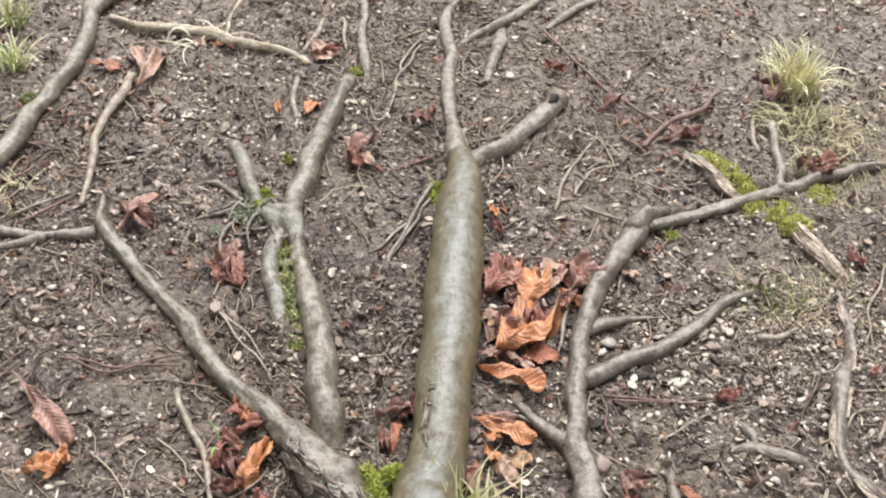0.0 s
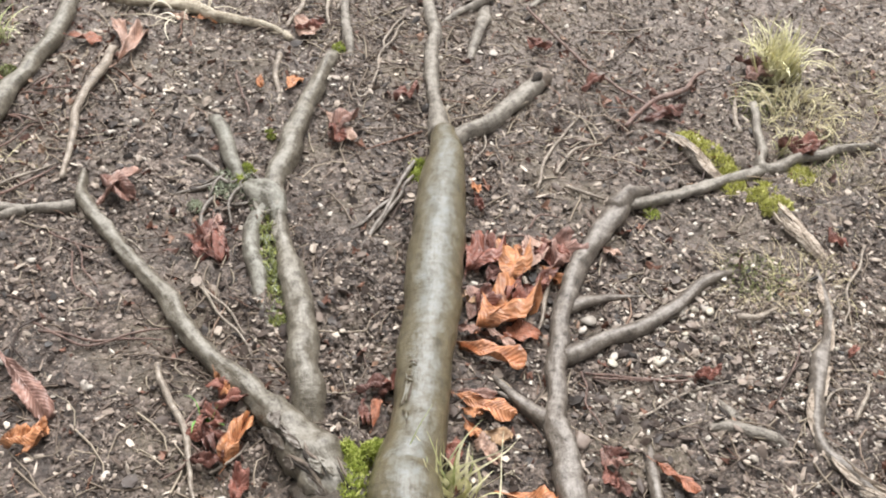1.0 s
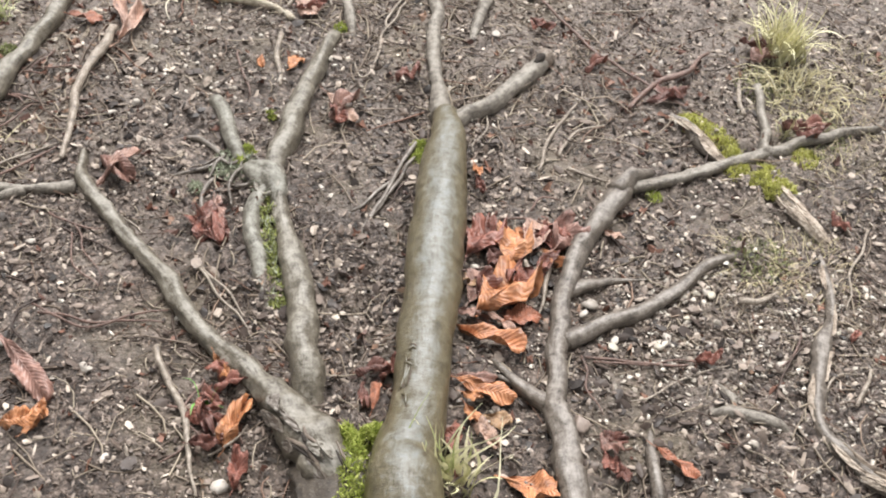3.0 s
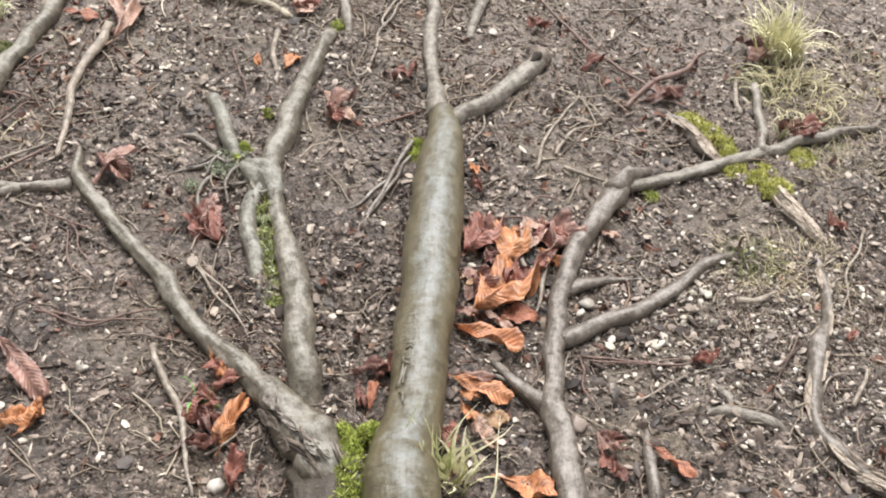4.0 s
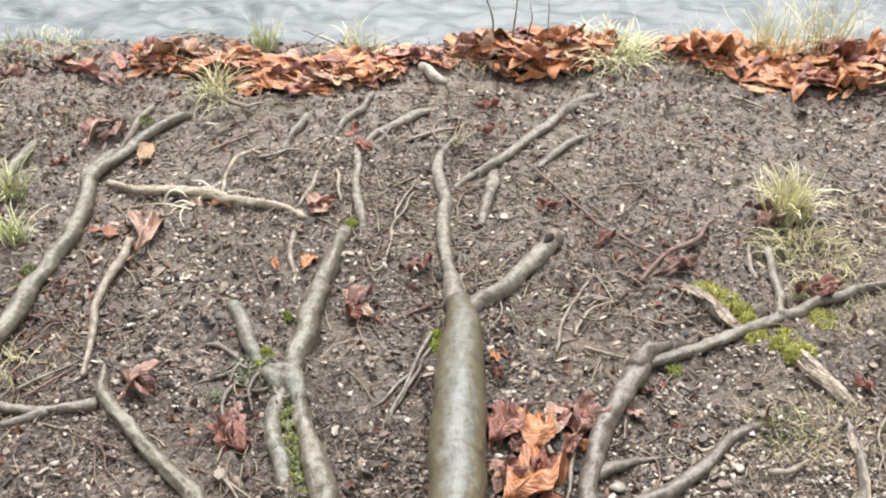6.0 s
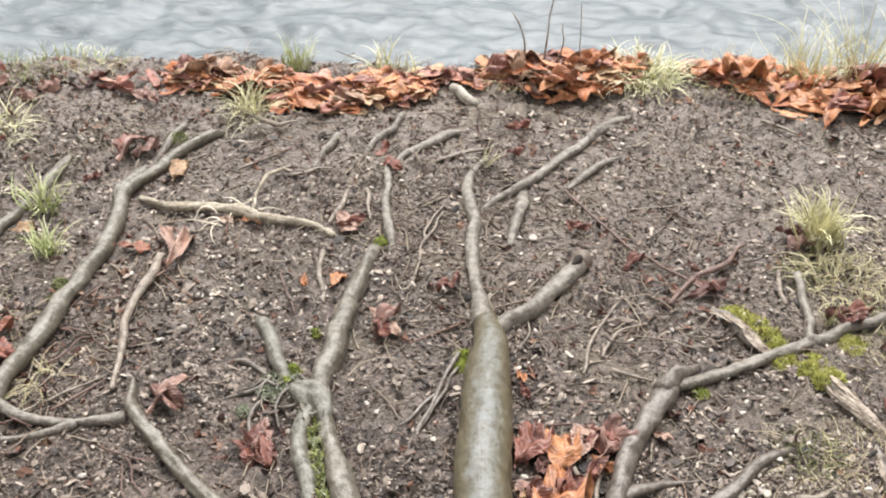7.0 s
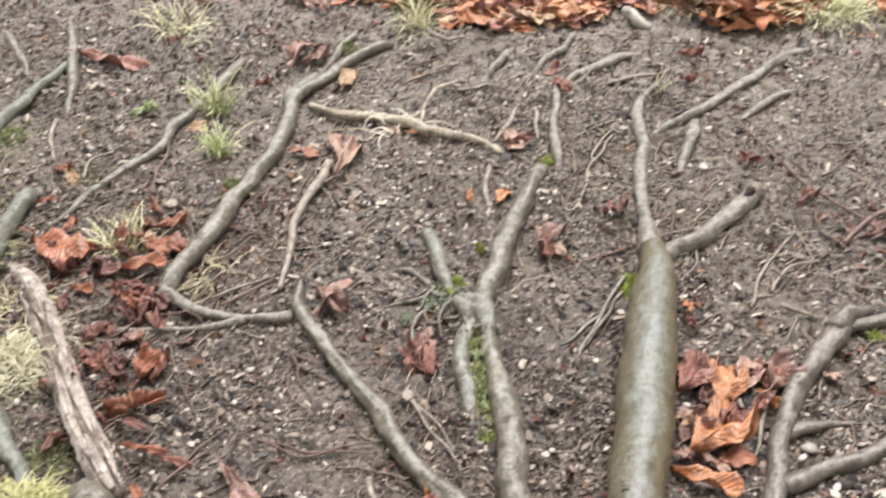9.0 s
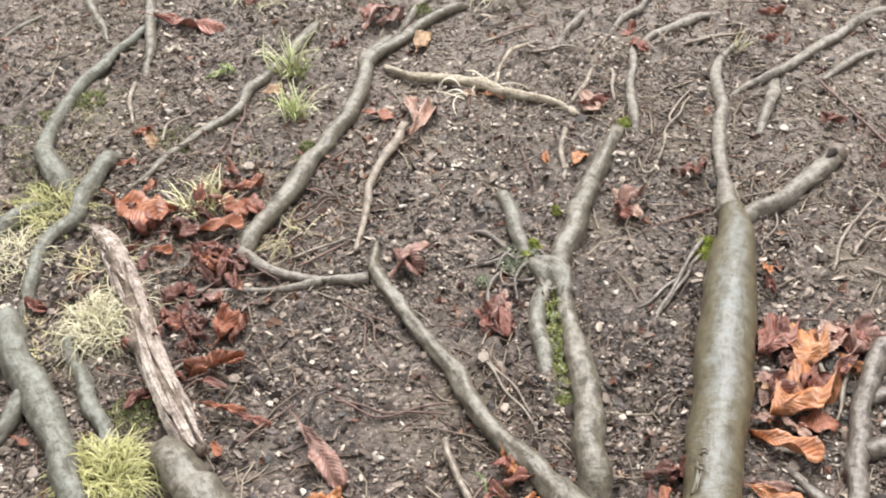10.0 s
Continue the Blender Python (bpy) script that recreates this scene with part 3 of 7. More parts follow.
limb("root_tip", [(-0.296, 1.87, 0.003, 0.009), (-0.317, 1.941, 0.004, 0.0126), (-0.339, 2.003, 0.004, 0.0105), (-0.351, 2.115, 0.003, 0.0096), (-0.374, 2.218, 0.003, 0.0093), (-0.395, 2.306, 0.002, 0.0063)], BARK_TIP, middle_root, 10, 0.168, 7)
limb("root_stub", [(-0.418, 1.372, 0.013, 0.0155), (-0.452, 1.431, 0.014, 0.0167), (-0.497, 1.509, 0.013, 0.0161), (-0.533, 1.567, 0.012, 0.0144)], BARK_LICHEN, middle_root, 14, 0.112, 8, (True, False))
limb("rootlet", [(-0.43, 1.39, 0.003, 0.0077), (-0.497, 1.42, 0.002, 0.0069), (-0.544, 1.442, 0.002, 0.0059), (-0.577, 1.443, 0.001, 0.0039)], BARK_BROWN, middle_root, 8, 0.15, 9)
limb("rootlet", [(-0.413, 1.368, 0.003, 0.0077), (-0.466, 1.374, 0.002, 0.0058), (-0.511, 1.346, 0.002, 0.0043), (-0.564, 1.324, 0.001, 0.0029)], BARK_BROWN, middle_root, 8, 0.15, 10)
limb("rootlet", [(-0.467, 1.374, 0.001, 0.0038), (-0.478, 1.319, 0.002, 0.0048), (-0.473, 1.261, 0.001, 0.0042), (-0.453, 1.222, 0.001, 0.0028)], BARK_BROWN, middle_root, 8, 0.15, 11)
for pts in ([(-0.415, 1.378, 0.008, 0.0043), (-0.435, 1.342, 0.008, 0.0043), (-0.437, 1.302, 0.007, 0.0037), (-0.418, 1.266, 0.004, 0.0023)], [(-0.465, 1.397, 0.006, 0.0034), (-0.479, 1.365, 0.007, 0.0038), (-0.482, 1.328, 0.004, 0.0024)], [(-0.386, 1.333, 0.008, 0.0042), (-0.415, 1.312, 0.008, 0.0042), (-0.449, 1.322, 0.004, 0.0024)], [(-0.431, 1.393, 0.007, 0.0039), (-0.45, 1.37, 0.008, 0.0043), (-0.48, 1.383, 0.006, 0.0034), (-0.504, 1.363, 0.004, 0.002)], [(-0.383, 1.387, 0.007, 0.0039), (-0.416, 1.405, 0.008, 0.0044), (-0.432, 1.376, 0.006, 0.0034), (-0.406, 1.341, 0.004, 0.0024)]):
    limb("rootlet", pts, BARK_BROWN, middle_root, 7, 0.2, 57, (False, True), "", 0.006, 0.006)
limb("knot", [(-0.415, 1.378, 0.010, 0.0125), (-0.392, 1.362, 0.013, 0.019), (-0.368, 1.340, 0.016, 0.026), (-0.346, 1.305, 0.014, 0.023), (-0.330, 1.275, 0.010, 0.0155)], BARK_LICHEN, middle_root, 22, 0.22, 13, (False, False), "swollen lichen-grey bark lump", 0.006)
callus = []
for k in range(14):
    a = radians(-165 + 20 * k)
    callus.append((-0.360 + 0.027 * np.cos(a), 1.326 + 0.036 * np.sin(a), gz(-0.36, 1.33) + 0.031 + 0.010 * np.sin(a), 0.0085 * np.sin(np.pi * (k + 1.5) / 16) ** 0.7))
v, f, uv = tube(callus, 12, 0.005, 0.32, 63, 0.012)
tagged(mesh_ob("callus_ring", v, f, BARK, middle_root, uv), "raised ring of bark round an old scar")

DIAGONAL = [(0.000, 0.590, -0.075, 0.034), (-0.050, 0.642, -0.022, 0.040), (-0.098, 0.686, 0.022, 0.0455), (-0.143, 0.726, 0.028, 0.0430), (-0.193, 0.773, 0.024, 0.0365), (-0.26, 0.837, 0.018, 0.0245), (-0.336, 0.889, 0.015, 0.0200), (-0.406, 0.954, 0.013, 0.0185), (-0.483, 1.038, 0.012, 0.0165), (-0.56, 1.111, 0.011, 0.0152), (-0.64, 1.187, 0.011, 0.0150), (-0.703, 1.246, 0.010, 0.0148), (-0.729, 1.306, 0.007, 0.0105), (-0.745, 1.361, 0.005, 0.0077), (-0.746, 1.405, 0.003, 0.0049)]
diagonal_root = tree_root("long tapering brown-grey tree root running across the soil")
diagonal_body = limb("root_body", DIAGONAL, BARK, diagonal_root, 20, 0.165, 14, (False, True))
# Dark mass low under the diagonal root's lower end.
limb("root_foot", [(-0.045, 0.40, -0.05, 0.050), (-0.066, 0.53, 0.012, 0.049), (-0.090, 0.605, 0.014, 0.047), (-0.118, 0.660, 0.008, 0.040), (-0.150, 0.690, -0.006, 0.030)], BARK_DARK, diagonal_root, 18, 0.2, 63, (False, False), "dark bark under the root's foot")
limb("root_saddle", [(-0.124, 0.744, -0.008, 0.0299), (-0.092, 0.7, -0.009, 0.0352), (-0.059, 0.684, -0.009, 0.0334), (-0.03, 0.706, -0.008, 0.0294), (-0.017, 0.746, -0.006, 0.0213)], BARK_SMOOTH, diagonal_root, 18, 0.14, 15, (False, False), "broad bark saddle at the root's foot")
for way, wide in (([(0.205, 2.55), (0.19, 2.35), (0.172, 2.2), (0.150, 2.25), (0.128, 2.45), (0.11, 2.3)], 0.0030), ([(0.20, 1.75), (0.185, 1.9), (0.168, 1.85), (0.152, 2.0)], 0.0026), ([(0.16, 1.2), (0.14, 1.35), (0.125, 1.3)], 0.0022), ([(0.235, 2.2), (0.215, 2.05), (0.2, 2.2)], 0.0020)):
    crease("bark_ridge", DIAGONAL, way, wide, WOOD_END, diagonal_body, "raised pale edge of flaking bark", 59)
for way, wide in (([(0.20, 2.62), (0.185, 2.45), (0.165, 2.32), (0.145, 2.40), (0.125, 2.58)], 0.0026), ([(0.192, 1.95), (0.18, 2.02), (0.166, 1.97)], 0.0045), ([(0.15, 1.45), (0.138, 1.52), (0.124, 1.45)], 0.0024)):
    crease("bark_crack", DIAGONAL, way, wide, HOLLOW, diagonal_body, "dark split under flaking bark", 60)
bark_flakes(DIAGONAL, BARK_BROWN, diagonal_body, (0.08, 0.30), (1.9, 2.9), 9, (0.02, 0.055), (0.005, 0.011), 5)
bark_flakes(DIAGONAL, BARK, diagonal_body, (0.08, 0.24), (1.6, 2.7), 5, (0.015, 0.04), (0.004, 0.008), 6)
limb("side_root", [(-0.719, 1.238, 0.005, 0.0125), (-0.776, 1.221, 0.004, 0.0095), (-0.838, 1.208, 0.004, 0.0105), (-0.907, 1.21, 0.005, 0.0118), (-0.955, 1.221, 0.006, 0.015), (-1.000, 1.243, 0.009, 0.021)], BARK_TIP, diagonal_root, 12, 0.14, 16, (False, False))
limb("side_root", [(-0.806, 1.205, 0.004, 0.0116), (-0.876, 1.165, 0.003, 0.0080), (-0.952, 1.142, 0.003, 0.0075), (-1.044, 1.126, 0.003, 0.0066), (-1.142, 1.119, 0.001, 0.0039)], BARK_TIP, diagonal_root, 10, 0.14, 17, (False, True))

long_root = tree_root("grey tree root with mossy patches bending towards the water")
limb("root_body", [(-0.994, 1.19, 0.0135, 0.0195), (-0.998, 1.277, 0.0135, 0.0191), (-0.983, 1.366, 0.0135, 0.0195), (-0.979, 1.508, 0.0144, 0.0203), (-0.968, 1.652, 0.0144, 0.0205), (-0.96, 1.795, 0.0135, 0.0192), (-0.978, 1.943, 0.0126, 0.0182), (-1.006, 2.011, 0.0126, 0.0175), (-0.977, 2.118, 0.0117, 0.0167)], BARK, long_root, 18, 0.126, 18, (True, False))
limb("root_tip", [(-0.998, 1.985, 0.012, 0.0203), (-0.986, 2.049, 0.011, 0.0183), (-0.954, 2.129, 0.009, 0.0161), (-0.903, 2.252, 0.008, 0.014), (-0.858, 2.317, 0.007, 0.0116), (-0.824, 2.347, 0.003, 0.0059)], BARK, long_root, 16, 0.14, 19, (False, True))
limb("side_root", [(-0.982, 2.162, 0.003, 0.0088), (-0.97, 2.264, 0.004, 0.0102), (-0.951, 2.351, 0.003, 0.0085), (-0.938, 2.399, 0.002, 0.0046)], BARK_TIP, long_root, 10, 0.14, 20)

right_root = tree_root("branching grey-brown tree root with an arched arm")
limb("root_body", [(0.317, 0.499, -0.0251, 0.0223), (0.284, 0.696, 0.0167, 0.0234), (0.27, 0.781, 0.0158, 0.0228), (0.248, 0.865, 0.0158, 0.0219), (0.239, 0.933, 0.0121, 0.0178), (0.236, 0.997, 0.0121, 0.0178), (0.237, 1.072, 0.0121, 0.017), (0.241, 1.151, 0.0121, 0.0174), (0.256, 1.247, 0.013, 0.0188), (0.279, 1.333, 0.014, 0.0198), (0.305, 1.4, 0.0149, 0.0215), (0.325, 1.456, 0.0158, 0.0219), (0.34, 1.497, 0.0112, 0.0155)], BARK_BROWN, right_root, 18, 0.126, 21, (False, False))
limb("arched_arm", [(0.32, 1.452, 0.017, 0.0176), (0.381, 1.491, 0.013, 0.0133), (0.429, 1.526, 0.012, 0.0129), (0.493, 1.565, 0.012, 0.0125), (0.565, 1.613, 0.012, 0.0127), (0.638, 1.657, 0.013, 0.0133), (0.714, 1.707, 0.012, 0.0125), (0.788, 1.748, 0.01, 0.0110), (0.845, 1.785, 0.008, 0.009), (0.888, 1.835, 0.006, 0.0075), (0.925, 1.885, 0.003, 0.004)], BARK_TIP, right_root, 14, 0.2, 22, (False, True), wander=0.03)
limb("knob", [(0.321, 1.446, 0.029, 0.0206), (0.342, 1.491, 0.027, 0.0188), (0.368, 1.517, 0.021, 0.015), (0.392, 1.54, 0.013, 0.009)], BARK_BROWN, right_root, 12, 0.168, 23, (False, False))
limb("spur", [(0.633, 1.654, 0.014, 0.0123), (0.633, 1.744, 0.014, 0.0125), (0.631, 1.806, 0.015, 0.0115), (0.625, 1.895, 0.012, 0.0105)], BARK_TIP, right_root, 10, 0.14, 24, (False, False))
limb("side_root", [(0.247, 1.04, 0.0112, 0.0163), (0.306, 1.087, 0.0103, 0.0143), (0.355, 1.127, 0.0095, 0.0137), (0.407, 1.168, 0.0095, 0.0131), (0.47, 1.242, 0.0086, 0.0118), (0.525, 1.309, 0.0077, 0.0104), (0.568, 1.351, 0.0043, 0.0056)], BARK_BROWN, right_root, 16, 0.14, 25, (False, True))
limb("side_root", [(0.241, 1.162, 0.009, 0.0134), (0.279, 1.19, 0.009, 0.0126), (0.316, 1.212, 0.006, 0.0082), (0.364, 1.233, 0.002, 0.0031), (0.434, 1.262, 0.001, 0.0019)], BARK_BROWN, right_root, 10, 0.14, 26, (False, True))
limb("side_root", [(0.234, 0.89, 0.012, 0.0164), (0.188, 0.925, 0.008, 0.0108), (0.144, 0.966, 0.005, 0.0076), (0.106, 1.003, 0.003, 0.0038)], BARK_BROWN, right_root, 12, 0.14, 27, (False, True))
limb("side_root", [(0.204, 0.915, 0.004, 0.0058), (0.157, 0.937, 0.004, 0.0054), (0.123, 0.964, 0.002, 0.0034)], BARK_BROWN, right_root, 10, 0.14, 28, (False, True))

for label, mat, sides, seed, pts in (
        ("pale flattened tree root sunk in gravelly soil", BARK_TIP, 14, 32, [(0.487, 0.930, 0.003, 0.0080), (0.533, 0.937, 0.004, 0.0125), (0.582, 0.938, 0.004, 0.0130), (0.620, 0.932, 0.003, 0.0110), (0.652, 0.922, -0.001, 0.0070)]),
    ("short pale root tip sunk in gravelly soil", BARK_TIP, 10, 33, [(0.521, 1.012, 0.002, 0.0060), (0.545, 0.975, 0.004, 0.0095), (0.573, 0.944, 0.004, 0.0105)]),
    ("short grey root end in gravelly soil", BARK_BROWN, 12, 34, [(0.408, 0.883, 0.004, 0.0089), (0.405, 0.817, 0.005, 0.0103), (0.417, 0.746, 0.005, 0.0116), (0.45, 0.549, -0.012, 0.011)]),
    ("slender grey root end half buried near the bank", BARK_TIP, 10, 36, [(0.071, 2.172, 0.002, 0.006), (0.123, 2.238, 0.003, 0.0098), (0.184, 2.313, 0.003, 0.0093), (0.24, 2.397, 0.002, 0.005)]),
    ("short pale root tip half buried near the bank", BARK_TIP, 10, 37, [(-0.566, 2.190, 0.003, 0.0060), (-0.553, 2.252, 0.006, 0.0092), (-0.537, 2.295, 0.009, 0.0118), (-0.524, 2.341, 0.009, 0.0125), (-0.517, 2.378, 0.004, 0.0105)]),
    ("short pale root tip half buried near the bank", BARK_TIP, 10, 38, [(-0.442, 2.255, 0.003, 0.0070), (-0.43, 2.315, 0.007, 0.0100), (-0.417, 2.355, 0.007, 0.0112), (-0.389, 2.396, 0.006, 0.0100), (-0.381, 2.45, 0.005, 0.0095), (-0.376, 2.52, 0.004, 0.0090)]),
    ("slender grey root end half buried near the bank", BARK_TIP, 10, 39, [(-0.356, 2.198, 0.004, 0.0070), (-0.341, 2.252, 0.006, 0.0098), (-0.304, 2.298, 0.008, 0.0118), (-0.267, 2.351, 0.008, 0.0122), (-0.229, 2.397, 0.007, 0.0112), (-0.19, 2.432, 0.003, 0.007)]),
):
    limb("root_body", pts, mat, tree_root(label), sides, 0.14, seed)

gravel_root = tree_root("thin flaking grey tree root half sunk in gravel")
gravel_body = limb("root_body", [(0.731, 1.4, 0.003, 0.0057), (0.734, 1.281, 0.005, 0.0101), (0.728, 1.176, 0.006, 0.0124), (0.706, 1.089, 0.007, 0.0150), (0.693, 1.011, 0.007, 0.0145), (0.694, 0.966, 0.006, 0.0135), (0.704, 0.923, 0.006, 0.0135), (0.728, 0.885, 0.007, 0.0150), (0.760, 0.852, 0.008, 0.0165), (0.82, 0.812, 0.008, 0.0175), (0.967, 0.711, -0.018, 0.0165)], BARK_BROWN, gravel_root, 14, 0.2, 31)
bark_flakes([(0.731, 1.4, 0.003, 0.0057), (0.734, 1.281, 0.005, 0.0101), (0.728, 1.176, 0.006, 0.0124), (0.706, 1.089, 0.007, 0.0150), (0.693, 1.011, 0.007, 0.0145), (0.694, 0.966, 0.006, 0.0135), (0.704, 0.923, 0.006, 0.0135), (0.728, 0.885, 0.007, 0.0150), (0.760, 0.852, 0.008, 0.0165), (0.82, 0.812, 0.008, 0.0175), (0.967, 0.711, -0.018, 0.0165)], WOOD_GREY, gravel_body, (0.1, 0.9), (0.4, 2.7), 14, (0.04, 0.10), (0.002, 0.005), 10, "bark_strip", (True, True), "pale peeling strip of bark")

moss_root = tree_root("pale flaking tree root grown over with bright moss")
moss_body = limb("root_body", [(0.385, 1.774, 0.003, 0.007), (0.447, 1.736, 0.005, 0.012), (0.495, 1.688, 0.005, 0.013), (0.538, 1.622, 0.002, 0.012), (0.592, 1.605, -0.016, 0.011), (0.646, 1.578, -0.006, 0.012), (0.676, 1.506, 0.007, 0.0161), (0.72, 1.444, 0.006, 0.0137), (0.758, 1.411, 0.003, 0.0062)], BARK_BROWN, moss_root, 14, 0.2, 30)
bark_flakes([(0.385, 1.774, 0.003, 0.007), (0.447, 1.736, 0.005, 0.012), (0.495, 1.688, 0.005, 0.013), (0.538, 1.622, 0.002, 0.012), (0.592, 1.605, -0.016, 0.011), (0.646, 1.578, -0.006, 0.012), (0.676, 1.506, 0.007, 0.0161), (0.72, 1.444, 0.006, 0.0137), (0.758, 1.411, 0.003, 0.0062)], WOOD_GREY, moss_body, (0.04, 0.96), (0.2, 2.9), 34, (0.04, 0.11), (0.0025, 0.006), 9, "bark_strip", (True, True), "pale peeling strip of bark")

far_root = tree_root("forked grey tree root half buried near the leafy brink")
limb("root_body", [(0.29, 2.61, 0.003, 0.0060), (0.199, 2.517, 0.004, 0.0118), (0.128, 2.414, 0.004, 0.0132), (0.061, 2.308, 0.004, 0.0126), (-0.002, 2.200, 0.004, 0.0135), (-0.073, 2.128, 0.003, 0.0105), (-0.116, 2.072, 0.003, 0.0071)], BARK_TIP, far_root, 14, 0.14, 40)
limb("side_root", [(-0.013, 2.182, 0.012, 0.0169), (-0.024, 2.037, 0.01, 0.0145), (-0.032, 1.906, 0.006, 0.0078)], BARK_TIP, far_root, 12, 0.14, 41)

for label, mat, sides, seed, pts in (
    ("slender grey tree root partly covered by grass", BARK, 12, 42, [(-1.35, 1.37, 0.002, 0.0064), (-1.315, 1.479, 0.003, 0.0099), (-1.277, 1.604, 0.004, 0.0112), (-1.225, 1.728, 0.004, 0.0116), (-1.23, 1.806, 0.005, 0.0153), (-1.209, 1.95, 0.005, 0.0151), (-1.201, 2.081, 0.006, 0.0175), (-1.196, 2.197, 0.005, 0.0154)]),
    ("short grey root tip on bare soil", BARK, 10, 43, [(-1.239, 2.274, 0.003, 0.0091), (-1.189, 2.228, 0.004, 0.0102), (-1.145, 2.18, 0.002, 0.0063)]),
    ("winding olive-grey tree root with mossy flanks", BARK_PALE, 16, 44, [(-1.443, 1.329, 0.016, 0.0267), (-1.517, 1.382, 0.017, 0.0294), (-1.598, 1.466, 0.014, 0.0235), (-1.63, 1.563, 0.01, 0.0173), (-1.653, 1.712, 0.009, 0.0155), (-1.648, 1.846, 0.009, 0.0147), (-1.636, 1.957, 0.007, 0.0126), (-1.614, 2.058, 0.006, 0.0103), (-1.599, 2.162, 0.004, 0.0072)]),
    ("short straight grey root half buried", BARK, 12, 45, [(-1.524, 1.816, 0.004, 0.0084), (-1.557, 1.911, 0.007, 0.0155), (-1.614, 2.026, 0.007, 0.0159), (-1.695, 2.161, 0.006, 0.0132), (-1.761, 2.279, 0.004, 0.0095)]),
    ("short grey root stub on bare soil", BARK, 10, 46, [(-1.691, 1.936, 0.002, 0.005), (-1.759, 2.012, 0.005, 0.0128), (-1.84, 2.093, 0.005, 0.0132), (-1.907, 2.166, 0.003, 0.0093)]),
    ("thin grey root on bare soil", BARK, 8, 47, [(-2.008, 1.855, 0.002, 0.0063), (-1.966, 1.952, 0.003, 0.0077), (-1.924, 2.101, 0.002, 0.0059)]),
    ("curved mossy grey tree root among dry grass", BARK_PALE, 16, 48, [(-1.422, 1.513, 0.006, 0.0078), (-1.432, 1.448, 0.016, 0.0198), (-1.42, 1.363, 0.018, 0.0215), (-1.398, 1.27, 0.016, 0.0189), (-1.413, 1.205, 0.014, 0.0175), (-1.414, 1.144, 0.013, 0.0161), (-1.381, 1.038, 0.012, 0.0147), (-1.346, 0.944, 0.013, 0.0161)]),
    ("short grey root lying in dry grass", BARK_PALE, 14, 49, [(-1.250, 0.960, 0.004, 0.0090), (-1.222, 0.925, 0.007, 0.0150), (-1.129, 0.830, 0.008, 0.0160), (-1.055, 0.755, 0.008, 0.0160), (-0.990, 0.690, 0.008, 0.0165)]),
    ("thick grey root buttress beside a pale grass tuft", BARK, 20, 50, [(-0.955, 0.724, 0.015, 0.0255), (-0.891, 0.709, 0.022, 0.0378), (-0.821, 0.665, 0.023, 0.0386), (-0.777, 0.629, 0.023, 0.0387), (-0.622, 0.502, -0.041, 0.0367)]),
    ("grey root under dry grass", BARK_PALE, 12, 51, [(-1.551, 1.159, 0.011, 0.0226), (-1.534, 1.219, 0.01, 0.0208), (-1.502, 1.269, 0.008, 0.0179), (-1.477, 1.32, 0.005, 0.0106)]),
):
    limb("root_body", pts, mat, tree_root(label), sides, 0.13, seed)

fork_root = tree_root("thick grey tree root forking in two")
limb("root_body", [(-1.371, 0.947, 0.0184, 0.0263), (-1.311, 0.878, 0.0221, 0.0316), (-1.214, 0.783, 0.0239, 0.0337), (-1.122, 0.707, 0.0193, 0.0278), (-1.017, 0.59, 0.0166, 0.0241), (-0.883, 0.441, -0.0258, 0.0229)], BARK_PALE, fork_root, 20, 0.112, 52, (False, False))
limb("side_root", [(-1.221, 0.776, 0.016, 0.0223), (-1.22, 0.716, 0.012, 0.0174), (-1.222, 0.662, 0.01, 0.0145), (-1.229, 0.462, -0.015, 0.0138)], BARK_PALE, fork_root, 16, 0.112, 53, (False, False))

decayed_root = tree_root("pale decayed tree root with splitting bark")
decayed_body = limb("root_body", [(-1.369, 1.268, 0.004, 0.0057), (-1.263, 1.18, 0.016, 0.0209), (-1.164, 1.071, 0.018, 0.0233), (-1.083, 0.977, 0.018, 0.0235), (-1.007, 0.889, 0.019, 0.0246), (-0.93, 0.808, 0.02, 0.0267), (-0.853, 0.739, 0.015, 0.0203)], SPLIT_WOOD, decayed_root, 18, 0.2, 54, (True, False))
bark_flakes([(-1.369, 1.268, 0.004, 0.0057), (-1.263, 1.18, 0.016, 0.0209), (-1.164, 1.071, 0.018, 0.0233), (-1.083, 0.977, 0.018, 0.0235), (-1.007, 0.889, 0.019, 0.0246), (-0.93, 0.808, 0.02, 0.0267), (-0.853, 0.739, 0.015, 0.0203)], WOOD_PALE, decayed_body, (0.06, 0.95), (0.1, 3.0), 46, (0.06, 0.19), (0.0035, 0.0075), 8, "wood_strip", (True, False), "pale split strip of decayed wood")
limb("bark_strip", [(-1.189, 1.103, 0.014, 0.0034), (-1.09, 0.984, 0.017, 0.0042), (-1.016, 0.905, 0.014, 0.0037), (-0.97, 0.861, 0.012, 0.0031)], BARK_BROWN, decayed_root, 8, 0.2, 55, (False, False), "dark peeling bark strip", 0.01, 0.012)
limb("bark_strip", [(-1.043, 0.915, 0.013, 0.0031), (-0.94, 0.802, 0.016, 0.0039), (-0.875, 0.749, 0.012, 0.003)], BARK_BROWN, decayed_root, 8, 0.2, 56, (False, False), "dark peeling bark strip", 0.01, 0.012)


# ---- sticks and twigs ----
def stick(label, pts, mat, seed, sides=8, lump=0.12, lift=0.0):
    ob = empty("twig")
    tagged(ob, label, "twig", "fallen twigs")
    limb("stem", pts, mat, ob, sides, lump, seed, (False, False), "", 0.009, lift, 0.02)
    return ob


